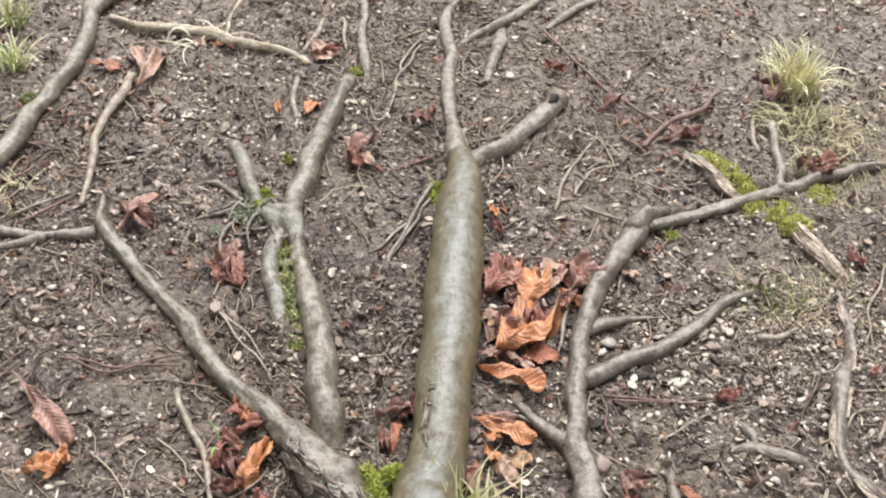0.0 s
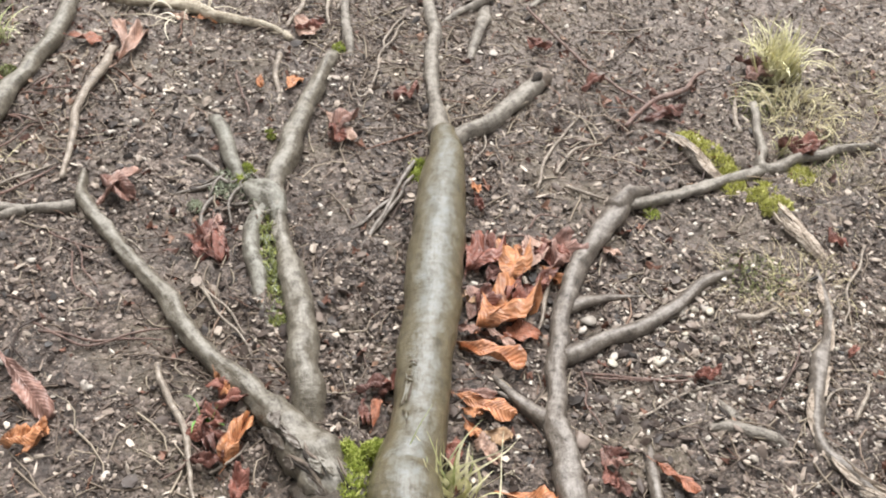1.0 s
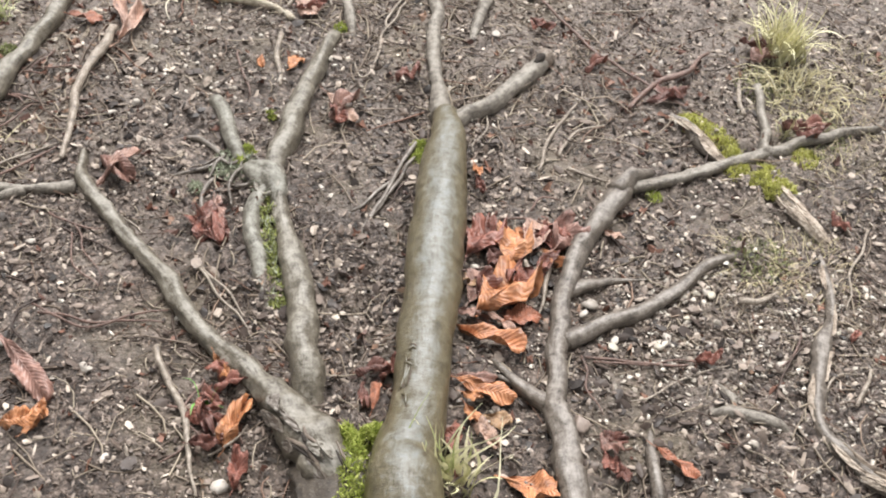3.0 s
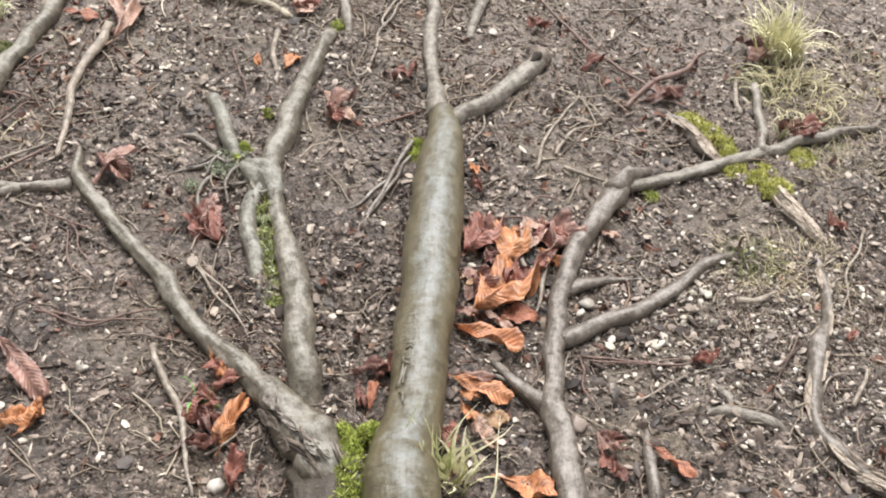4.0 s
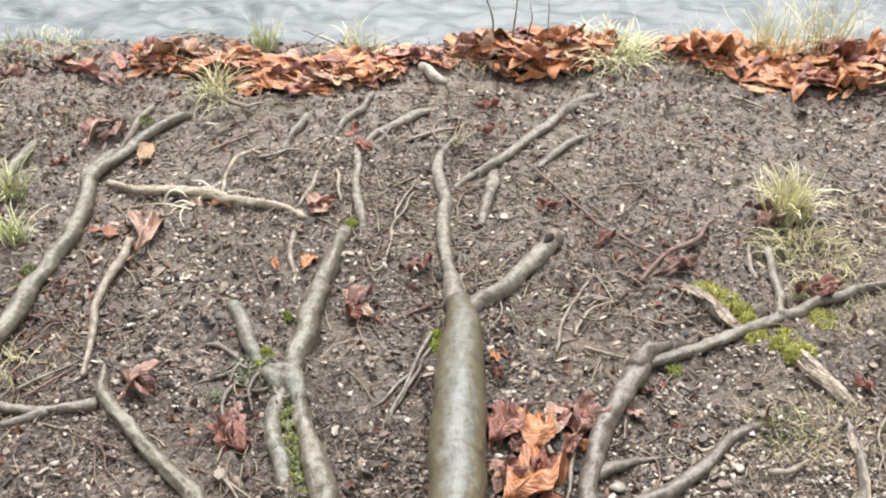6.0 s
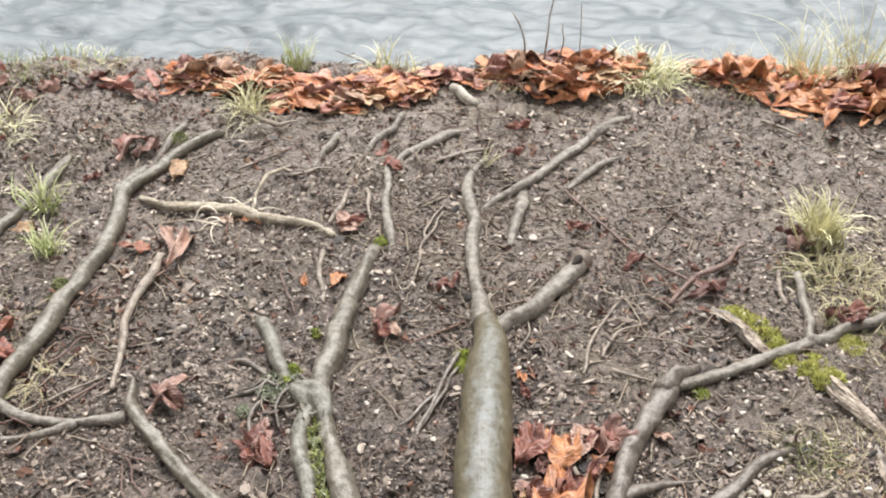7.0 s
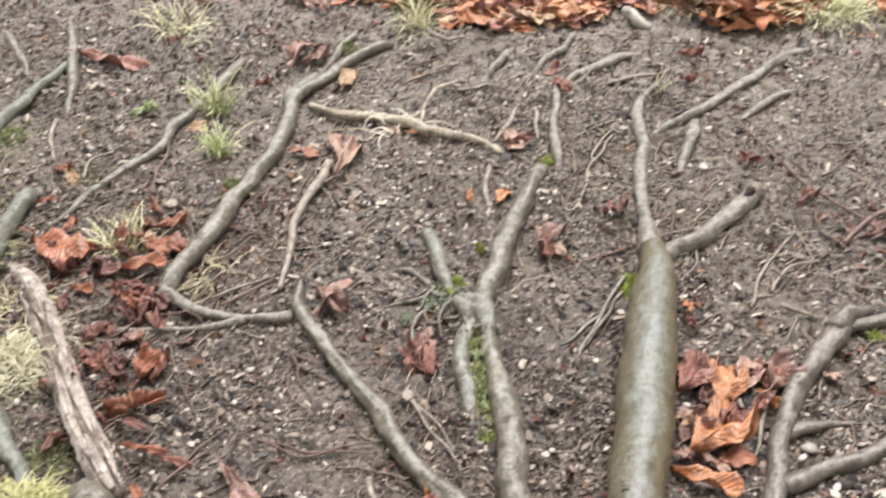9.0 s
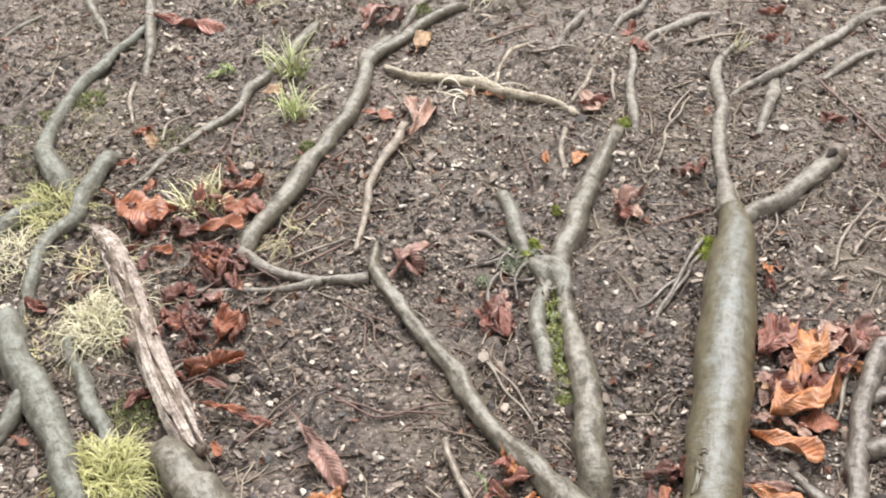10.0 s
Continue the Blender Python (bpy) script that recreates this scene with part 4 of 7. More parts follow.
stick("grey-brown broken stick lying on the soil", [(-0.772, 1.308, 0.0066, 0.0047), (-0.802, 1.461, 0.0114, 0.0084), (-0.812, 1.553, 0.0133, 0.0091), (-0.815, 1.646, 0.0142, 0.0104), (-0.817, 1.755, 0.0133, 0.0096)], TWIG_GREY, 60, 12, 0.14, 0.003)
stick_b = stick("pale weathered stick lying on the soil", [(-0.953, 1.995, 0.006, 0.0065), (-0.839, 1.961, 0.011, 0.0118), (-0.739, 1.959, 0.013, 0.0135), (-0.622, 1.946, 0.014, 0.0140), (-0.52, 1.930, 0.009, 0.0095), (-0.443, 1.895, 0.007, 0.0075)], STICK_PALE, 61, 12, 0.2, 0.003)
limb("side_twig", [(-0.466, 1.946, 0.004, 0.0046), (-0.453, 2.012, 0.007, 0.0076), (-0.447, 2.092, 0.005, 0.0054)], TWIG_GREY, stick_b, 8, 0.12, 62, (False, False))
stick("slender grey twig on bare soil", [(0.163, 1.494, 0.0048, 0.0035), (0.188, 1.634, 0.0048, 0.0037), (0.236, 1.787, 0.0024, 0.0019)], TWIG_GREY, 101, 6, 0.12, 0.004)
stick("thin straight brown twig over gravel", [(0.287, 1.015, 0.004, 0.0026), (0.400, 1.025, 0.005, 0.0028), (0.521, 1.044, 0.003, 0.0018)], TWIG_RED, 158, 6, 0.12, 0.003)
stick("bleached bent stalk rising over a pale stick", [(-0.655, 1.955, 0.012, 0.0032), (-0.657, 2.03, 0.025, 0.0040), (-0.648, 2.09, 0.030, 0.0062), (-0.640, 2.13, 0.020, 0.0058), (-0.630, 2.17, 0.008, 0.0030)], STICK_PALE, 103, 7, 0.16, 0.004)
stick("thin straight grey twig on bare soil", [(-0.608, 2.141, 0.004, 0.0036), (-0.566, 2.163, 0.005, 0.0044), (-0.509, 2.192, 0.003, 0.0026)], TWIG_GREY, 156, 6, 0.14, 0.003)
stick("thin pale twig on bare soil", [(-0.751, 2.156, 0.003, 0.0030), (-0.705, 2.207, 0.004, 0.0042), (-0.655, 2.250, 0.003, 0.0026)], TWIG_GREY, 157, 6, 0.14, 0.003)
stick("bent grey twig on bare soil", [(0.2, 1.552, 0.0048, 0.0036), (0.236, 1.63, 0.0048, 0.0037), (0.291, 1.683, 0.0024, 0.0018)], TWIG_GREY, 102, 6, 0.12, 0.004)
stick("crooked brown twig on a dark leaf", [(0.341, 1.753, 0.008, 0.0058), (0.401, 1.851, 0.008, 0.006), (0.452, 1.898, 0.008, 0.007), (0.518, 2.003, 0.004, 0.0040)], TWIG_RED, 103, 6, 0.12, 0.004)
stick("long thin red-brown twig across the soil", [(0.084, 2.168, 0.005, 0.0035), (0.207, 1.995, 0.005, 0.0034), (0.3, 1.911, 0.005, 0.0033), (0.397, 1.834, 0.005, 0.0032), (0.549, 1.734, 0.002, 0.0016)], TWIG_RED, 104, 6, 0.12, 0.004)
stick("thin straight straw-coloured stalk", [(0.248, 2.109, 0.003, 0.0023), (0.349, 2.14, 0.003, 0.0023), (0.452, 2.182, 0.002, 0.0012)], TWIG_GREY, 105, 6, 0.12, 0.004)
stick("grey rootlet beside the thick root", [(-0.093, 1.482, 0.006, 0.004), (-0.118, 1.387, 0.0053, 0.004), (-0.142, 1.297, 0.0053, 0.0039), (-0.156, 1.202, 0.003, 0.0019)], BARK_BROWN, 106, 8, 0.22, 0.004)
stick("knotted grey rootlet beside the thick root", [(-0.097, 1.525, 0.0072, 0.0051), (-0.114, 1.459, 0.0072, 0.005), (-0.127, 1.372, 0.0066, 0.0049), (-0.146, 1.303, 0.0066, 0.0048), (-0.157, 1.231, 0.003, 0.0023)], BARK_BROWN, 107, 8, 0.22, 0.004)
stick("thin grey rootlet beside the thick root", [(-0.121, 1.406, 0.005, 0.0039), (-0.151, 1.365, 0.005, 0.0038), (-0.173, 1.314, 0.005, 0.0038), (-0.19, 1.3, 0.003, 0.0019)], BARK_BROWN, 108, 8, 0.22, 0.004)
stick("short pale upright root stub in moss", [(0.593, 1.785, 0.008, 0.0058), (0.588, 1.85, 0.008, 0.0059), (0.587, 1.915, 0.004, 0.003)], TWIG_GREY, 109, 6, 0.12, 0.004)
stick("short brown twig on bare soil", [(0.22, 1.516, 0.006, 0.004), (0.262, 1.5, 0.006, 0.0039), (0.307, 1.496, 0.003, 0.002)], TWIG_GREY, 110, 6, 0.12, 0.004)
stick("thin red-brown twig on bare soil", [(-0.534, 1.76, 0.004, 0.0027), (-0.502, 1.672, 0.004, 0.0026), (-0.467, 1.604, 0.002, 0.0013)], TWIG_RED, 111, 6, 0.12, 0.004)
stick("short grey root piece on bare soil", [(-0.453, 1.827, 0.01, 0.0071), (-0.441, 1.732, 0.01, 0.0069), (-0.414, 1.65, 0.005, 0.0034)], TWIG_GREY, 112, 6, 0.12, 0.004)
stick("winding pale rootlet on soil", [(-0.201, 2.028, 0.006, 0.003), (-0.226, 1.903, 0.006, 0.0029), (-0.237, 1.713, 0.006, 0.0027), (-0.278, 1.782, 0.003, 0.0014)], TWIG_GREY, 113, 6, 0.12, 0.004)
stick("grey-brown stick half sunk in soil", [(-0.444, 0.878, 0.009, 0.0062), (-0.397, 0.806, 0.008, 0.0061), (-0.35, 0.721, 0.008, 0.0059), (-0.297, 0.602, 0.004, 0.0028)], TWIG_GREY, 114, 6, 0.12, 0.004)
stick("thin dark twig on soil", [(-0.681, 1.117, 0.003, 0.0018), (-0.645, 1.042, 0.002, 0.0018), (-0.588, 0.997, 0.001, 0.0009)], TWIG_RED, 115, 6, 0.12, 0.004)
stick("thin dark twig on soil", [(-0.686, 0.935, 0.004, 0.0025), (-0.573, 0.902, 0.004, 0.0025), (-0.507, 0.932, 0.004, 0.0025), (-0.452, 0.967, 0.002, 0.0013)], TWIG_RED, 116, 6, 0.12, 0.004)
stick("thin grey rootlet on soil", [(-0.433, 1.087, 0.004, 0.0027), (-0.336, 0.993, 0.004, 0.0026), (-0.293, 0.936, 0.002, 0.0013)], TWIG_GREY, 117, 6, 0.12, 0.004)
stick("thin pale stalk leaning on the cut branch", [(0.023, 1.52, 0.003, 0.002), (0.036, 1.612, 0.003, 0.002), (0.045, 1.706, 0.001, 0.001)], TWIG_GREY, 118, 6, 0.12, 0.004)
stick("thin straight grey twig over gravel", [(0.372, 0.929, 0.003, 0.0021), (0.466, 0.995, 0.003, 0.0021), (0.571, 1.067, 0.002, 0.0011)], TWIG_GREY, 119, 6, 0.12, 0.004)
stick("thin dark twig in gravel", [(0.28, 1.016, 0.003, 0.0021), (0.3, 0.942, 0.003, 0.0021), (0.325, 0.892, 0.001, 0.001)], TWIG_RED, 120, 6, 0.12, 0.004)
stick("short weathered stick in gravel", [(0.565, 1.208, 0.009, 0.0063), (0.603, 1.223, 0.009, 0.0063), (0.642, 1.25, 0.004, 0.0032)], TWIG_GREY, 121, 6, 0.12, 0.004)
stick("thin grey twig on gravelly soil", [(0.829, 1.462, 0.004, 0.0029), (0.797, 1.357, 0.004, 0.0028), (0.767, 1.232, 0.002, 0.0014)], TWIG_GREY, 122, 6, 0.12, 0.004)
stick("grey rootlet among orange leaves", [(0.208, 1.228, 0.006, 0.0046), (0.199, 1.164, 0.006, 0.0045), (0.197, 1.101, 0.003, 0.0022)], TWIG_GREY, 123, 6, 0.12, 0.004)
stick("grey rootlet among orange leaves", [(0.159, 1.23, 0.006, 0.0046), (0.171, 1.172, 0.006, 0.0045), (0.172, 1.12, 0.003, 0.0022)], TWIG_GREY, 124, 6, 0.12, 0.004)
stick("red-brown leaf stalk across the leaves", [(0.066, 1.152, 0.003, 0.0022), (0.119, 1.206, 0.003, 0.0023), (0.189, 1.269, 0.002, 0.0012)], TWIG_RED, 125, 6, 0.12, 0.004)
stick("thin twig on soil", [(-0.887, 1.259, 0.004, 0.0028), (-0.839, 1.298, 0.004, 0.0029), (-0.791, 1.36, 0.002, 0.0015)], TWIG_GREY, 126, 6, 0.12, 0.004)
stick("thin dark twig on gravel", [(0.301, 1.007, 0.003, 0.0021), (0.401, 1.025, 0.003, 0.0021), (0.502, 1.043, 0.001, 0.0011)], TWIG_RED, 127, 6, 0.12, 0.004)
stick("bent pale stalk in gravel", [(0.706, 0.974, 0.003, 0.0025), (0.726, 1.042, 0.004, 0.0025), (0.775, 1.073, 0.002, 0.0013)], TWIG_GREY, 128, 6, 0.12, 0.004)
stick("thin root piece in gravel", [(0.761, 0.996, 0.006, 0.0042), (0.776, 1.05, 0.006, 0.0043), (0.796, 1.09, 0.003, 0.0022)], TWIG_GREY, 129, 6, 0.12, 0.004)
stick("red-brown stalk on gravel", [(0.638, 1.064, 0.003, 0.0021), (0.662, 1.123, 0.003, 0.0022), (0.678, 1.167, 0.002, 0.0011)], TWIG_RED, 130, 6, 0.12, 0.004)
stick("thin dark twig leaning on root", [(0.273, 1.413, 0.003, 0.0019), (0.321, 1.349, 0.003, 0.0019), (0.373, 1.298, 0.001, 0.0009)], TWIG_RED, 131, 6, 0.12, 0.004)
stick("red-brown stalk beside leaves", [(-0.369, 0.653, 0.003, 0.0019), (-0.334, 0.705, 0.003, 0.0019), (-0.296, 0.754, 0.001, 0.001)], TWIG_RED, 132, 6, 0.12, 0.004)
stick("short dark twig on soil", [(0.535, 2.294, 0.005, 0.0036), (0.523, 2.227, 0.005, 0.0036), (0.513, 2.166, 0.002, 0.0018)], TWIG_RED, 133, 6, 0.12, 0.004)
stick("grey rootlet beside the root tip", [(-0.402, 2.095, 0.008, 0.0054), (-0.387, 2.032, 0.007, 0.0053), (-0.37, 1.974, 0.004, 0.0026)], TWIG_GREY, 134, 6, 0.12, 0.004)
stick("winding pale rootlet on soil", [(-0.228, 1.915, 0.006, 0.0029), (-0.223, 1.993, 0.006, 0.003), (-0.204, 2.082, 0.003, 0.0016)], TWIG_GREY, 135, 6, 0.12, 0.004)
stick("thin dark twig on soil", [(-0.715, 2.182, 0.005, 0.0037), (-0.674, 2.222, 0.005, 0.0038), (-0.632, 2.267, 0.003, 0.0019)], TWIG_RED, 136, 6, 0.12, 0.004)
stick("thin grey root on soil", [(-0.259, 2.231, 0.007, 0.0049), (-0.187, 2.292, 0.007, 0.005), (-0.111, 2.344, 0.004, 0.0025)], TWIG_GREY, 137, 6, 0.12, 0.004)
stick("thin pale stalk near the brink", [(0.592, 2.586, 0.005, 0.0039), (0.649, 2.55, 0.005, 0.0039), (0.7, 2.527, 0.003, 0.0019)], TWIG_GREY, 138, 6, 0.12, 0.004)
stick("thin grey root near the brink", [(-0.781, 2.422, 0.008, 0.0059), (-0.705, 2.373, 0.008, 0.0059), (-0.65, 2.404, 0.004, 0.0029)], TWIG_GREY, 139, 6, 0.12, 0.004)
stick("crooked pale rootlet on soil", [(-1.527, 1.769, 0.008, 0.006), (-1.501, 1.687, 0.008, 0.0058), (-1.452, 1.615, 0.004, 0.0029)], TWIG_GREY, 140, 6, 0.12, 0.004)
stick("bent pale rootlet on soil", [(-1.347, 1.563, 0.005, 0.0034), (-1.366, 1.635, 0.005, 0.0034), (-1.329, 1.681, 0.002, 0.0017)], TWIG_GREY, 141, 6, 0.12, 0.004)
stick("thin brown twig on soil", [(-1.164, 1.548, 0.005, 0.0033), (-1.193, 1.658, 0.005, 0.0034), (-1.217, 1.752, 0.002, 0.0017)], TWIG_RED, 142, 6, 0.12, 0.004)
stick("brown stick among orange leaves", [(-1.256, 1.387, 0.007, 0.0053), (-1.187, 1.338, 0.007, 0.0052), (-1.113, 1.295, 0.004, 0.0026)], TWIG_GREY, 143, 6, 0.12, 0.004)
stick("thin dark twig on soil", [(-0.87, 1.235, 0.004, 0.0029), (-0.827, 1.288, 0.004, 0.003), (-0.79, 1.349, 0.002, 0.0015)], TWIG_RED, 144, 6, 0.12, 0.004)
stick("thin dark twig on soil", [(-0.67, 0.918, 0.004, 0.0026), (-0.561, 0.915, 0.004, 0.0026), (-0.451, 0.937, 0.002, 0.0013)], TWIG_RED, 145, 6, 0.12, 0.004)
stick("thin dark twig on soil", [(-0.797, 0.777, 0.004, 0.0025), (-0.772, 0.845, 0.004, 0.0026), (-0.74, 0.897, 0.002, 0.0013)], TWIG_RED, 146, 6, 0.12, 0.004)
stick("thin dark twig on soil", [(-0.739, 1.156, 0.003, 0.0024), (-0.68, 1.138, 0.003, 0.0023), (-0.629, 1.142, 0.002, 0.0012)], TWIG_RED, 147, 6, 0.12, 0.004)
stick("thin dark twig on soil", [(-0.683, 1.138, 0.003, 0.0019), (-0.639, 1.079, 0.003, 0.0018), (-0.593, 1.024, 0.001, 0.0009)], TWIG_RED, 148, 6, 0.12, 0.004)
stick("dark leaf stalk on soil", [(-0.969, 0.855, 0.003, 0.0022), (-0.919, 0.942, 0.003, 0.0023), (-0.864, 0.974, 0.002, 0.0011)], TWIG_RED, 149, 6, 0.12, 0.004)
stick("thin grey twig on soil", [(-0.437, 1.108, 0.004, 0.0027), (-0.376, 1.043, 0.004, 0.0026), (-0.318, 0.983, 0.002, 0.0013)], TWIG_GREY, 150, 6, 0.12, 0.004)
stick("thin pale root on soil", [(-0.655, 1.219, 0.003, 0.0024), (-0.592, 1.17, 0.003, 0.0023), (-0.556, 1.149, 0.002, 0.0012)], TWIG_GREY, 151, 6, 0.12, 0.004)
stick("thin bare upright stem on the brink", [(-0.054, 2.72, -0.03, 0.0034), (-0.07, 2.735, 0.093, 0.0027), (-0.107, 2.75, 0.186, 0.0014)], TWIG_GREY, 152, 6, 0.1, 0.02)
stick("thin bare upright stem on the brink", [(-0.024, 2.72, -0.03, 0.0029), (-0.001, 2.735, 0.123, 0.0023), (0.003, 2.75, 0.246, 0.0012)], TWIG_GREY, 153, 6, 0.1, 0.02)
stick("thin bare upright stem on the brink", [(0.022, 2.72, -0.03, 0.0029), (0.039, 2.735, 0.082, 0.0023), (0.036, 2.75, 0.163, 0.0012)], TWIG_GREY, 154, 6, 0.1, 0.02)
stick("thin bare upright stem on the brink", [(0.076, 2.72, -0.03, 0.0019), (0.089, 2.735, 0.116, 0.0015), (0.082, 2.75, 0.231, 0.0008)], TWIG_GREY, 155, 6, 0.1, 0.02)

stick("bent white piece of bark near the leaf drift", [(-0.262, 2.640, 0.008, 0.010), (-0.235, 2.605, 0.014, 0.015), (-0.205, 2.575, 0.012, 0.014), (-0.180, 2.560, 0.006, 0.008)], BARK_WHITE, 156, 10, 0.25, 0.004)
r = np.random.default_rng(44)
for cx, cy, rx, ry, count, where_to in ((-1.02, 1.04, 0.11, 0.22, 18, "among mossy roots"), (-1.15, 1.33, 0.12, 0.12, 8, "among mossy roots"), (0.14, 1.27, 0.09, 0.13, 5, "beside the thick root"), (-0.32, 0.74, 0.07, 0.09, 4, "in the crook of a root"), (-0.87, 1.52, 0.07, 0.2, 8, "on bare soil")):
    for k in range(count):
        x, y, a, length = cx + rx * r.uniform(-1, 1), cy + ry * r.uniform(-1, 1), r.normal(0.1, 0.9), r.uniform(0.05, 0.15)
        way, bend = np.array([np.cos(a), np.sin(a)]) * length / 2, r.normal(0, 0.18)
        mid = np.array([-way[1], way[0]]) * bend
        rows = [(x - way[0], y - way[1], 0.004, 0.0026), (x + mid[0], y + mid[1], 0.009, 0.0022), (x + way[0], y + way[1], 0.004, 0.0013)]
        stick("thin red-brown fallen leaf stalk " + where_to, rows, TWIG_RED if r.random() < 0.75 else TWIG_GREY, 200 + k, 6, 0.12, 0.004)


# ---- fallen leaves ----
def leaf_shape(length, width, seed, curl, cup, fold, lobed=False, nu=17, nv=9):
    """A ribbed leaflet, widest past its middle: vertices, faces, UV. It lies along +x; curl bends it along, cup across, fold creases it."""
    r = np.random.default_rng(seed)
    u, w = np.linspace(0, 1, nu), np.linspace(-1, 1, nv)
    half = u**0.85 * (1 - u) ** 0.5
    half = width / 2 * np.clip(half / half.max(), 0.04, 1) * (1 + 0.06 * np.sin(u * 41 + seed))
    if lobed:
        half = half * (0.5 + 0.5 * np.abs(np.cos(u * np.pi * 2.6 + 0.4)))
    U, Wd = np.meshgrid(u, w, indexing="ij")
    half = half[:, None]
    x, y = (U - 0.5) * length + 0.22 * np.abs(Wd) * half, Wd * half
    ribs = 0.010 * length * np.sin(2 * np.pi * (U * 10 - np.abs(Wd) * 1.5)) * np.clip(np.abs(Wd) * 1.8, 0, 1) * np.sin(np.pi * U)
    if lobed:
        fold, cup, ribs = 0.15, 0.1, ribs * 0.5
    z = ribs + fold * np.abs(y) + cup * (y / (width / 2)) ** 2 * width * 0.5
    z = z + (1.0 if seed in (3, 7, 11, 12, 13, 14) else 0.1 if lobed else 0.55 if nu == 11 else 0.42) * width * value_noise(U * length + seed, Wd * 0.05, 0.022, seed % 6) + 0.25 * length * value_noise(U + seed, Wd * 0.3, 0.30, (seed + 2) % 6)
    edge = np.abs(Wd) ** 3
    z = z + edge * 0.22 * width * np.sin(U * 13 + r.random() * 6 + Wd * 2)
    y = y * (1 - 0.12 * np.abs(np.sin(U * 7 + seed)))
    if abs(curl) > 0.01:
        R = length / curl
        a = x / R
        x, z = (R - z) * np.sin(a), R - (R - z) * np.cos(a)
    twist = (U - 0.5) * r.uniform(-1.1, 1.1) * (0.3 if lobed else 1)
    y, z = y * np.cos(twist) - z * np.sin(twist), y * np.sin(twist) + z * np.cos(twist)
    top = np.stack([x, y, z], -1).reshape(-1, 3)
    top[:, 2] -= np.percentile(top[:, 2], 10)
    verts = np.vstack([top, top - (0, 0, 0.0007)])
    n = nu * nv
    faces = []
    for i in range(nu - 1):
        for j in range(nv - 1):
            a = i * nv + j
            faces.append((a, a + nv, a + nv + 1, a + 1))
            faces.append((n + a, n + a + 1, n + a + nv + 1, n + a + nv))
    rim = [i * nv for i in range(nu)] + [(nu - 1) * nv + j for j in range(1, nv)] + [i * nv + nv - 1 for i in range(nu - 2, -1, -1)] + [j for j in range(nv - 2, 0, -1)]
    for a, b in zip(rim, rim[1:] + rim[:1]):
        faces.append((b, a, n + a, n + b))
    uv = np.stack([U - np.abs(Wd) * 0.15, np.abs(Wd) * 0.1], -1)
    uv = np.vstack([uv.reshape(-1, 2)] * 2)
    spine = top.reshape(nu, nv, 3)[:, nv // 2]
    return verts, faces, uv, spine


LEAF_KINDS = []
for k in range(18):
    r = np.random.default_rng(500 + k)
    wide = 0.36 + 0.22 * r.random() if k < 15 else 0.6
    v, f, uv, spine = leaf_shape(0.1, 0.1 * wide, k, r.uniform(-2.0, 1.8) * (1.7 if k in (3, 7, 11, 14) else 0.25 if k >= 15 else 1), r.uniform(-0.5, 1.0), r.uniform(-0.3, 0.8), k >= 15)
    rows = [(*p, 0.0010 - 0.0006 * i / len(spine)) for i, p in enumerate(spine[::3])]
    first = np.array(rows[0])
    stalk = first + np.array([-0.022, 0.004 * (k % 3 - 1), 0.004, 0.0003])
    sv, sf, suv = tube([stalk, *rows], 5, 0.008, 0.05, k)
    LEAF_KINDS.append((v, f, uv, sv, sf, suv))
DRIFT_KINDS = []
for k in range(15):
    r = np.random.default_rng(800 + k)
    DRIFT_KINDS.append(leaf_shape(0.1, 0.1 * (0.25 + 0.2 * r.random()), k + 30, r.uniform(-2.0, 2.0), r.uniform(-0.4, 0.9), r.uniform(-0.3, 0.7), False, 11, 5)[:2])
NARROW = sorted(range(12), key=lambda k: np.random.default_rng(500 + k).random())[:4]
CRUMPLED = (3, 7, 11, 12, 13, 14)
PLAIN = (1, 5, 8, 9)
LEAF_MESHES = {}


DRIFT_MAT = {
    LEAF_ORANGE.name: island_material("orange_leaf_drift", [(0.0, (0.41, 0.145, 0.065)), (0.5, (0.56, 0.22, 0.095)), (1.0, (0.63, 0.33, 0.17))], (0.35, 0.6), 0.8, 75, 0.4, (0.34, 0.3, 0.28)),
    LEAF_RED.name: island_material("red_leaf_drift", [(0.0, (0.30, 0.125, 0.092)), (0.5, (0.42, 0.19, 0.138)), (1.0, (0.52, 0.28, 0.205))], (0.35, 0.6), 0.8, 75, 0.4, (0.34, 0.3, 0.28)),
    LEAF_TAN.name: island_material("tan_leaf_drift", [(0.0, (0.42, 0.24, 0.14)), (1.0, (0.62, 0.44, 0.27))], (0.35, 0.6), 0.8, 75, 0.4, (0.34, 0.3, 0.28)),
    LEAF_DARK.name: island_material("dark_leaf_drift", [(0.0, (0.09, 0.045, 0.04)), (1.0, (0.2, 0.09, 0.065))], (0.35, 0.6), 0.8, 75, 0.4, (0.34, 0.3, 0.28)),
}


def leaf_mesh(kind, mat, stalk):
    key = (kind, mat.name, stalk)
    if key not in LEAF_MESHES:
        v, f, uv, sv, sf, suv = LEAF_KINDS[kind]
        ob = mesh_ob("blade", *((sv, sf, mat, None, suv) if stalk else (v, f, mat, None, uv)))
        LEAF_MESHES[key] = ob.data
        bpy.data.objects.remove(ob)
    return LEAF_MESHES[key]


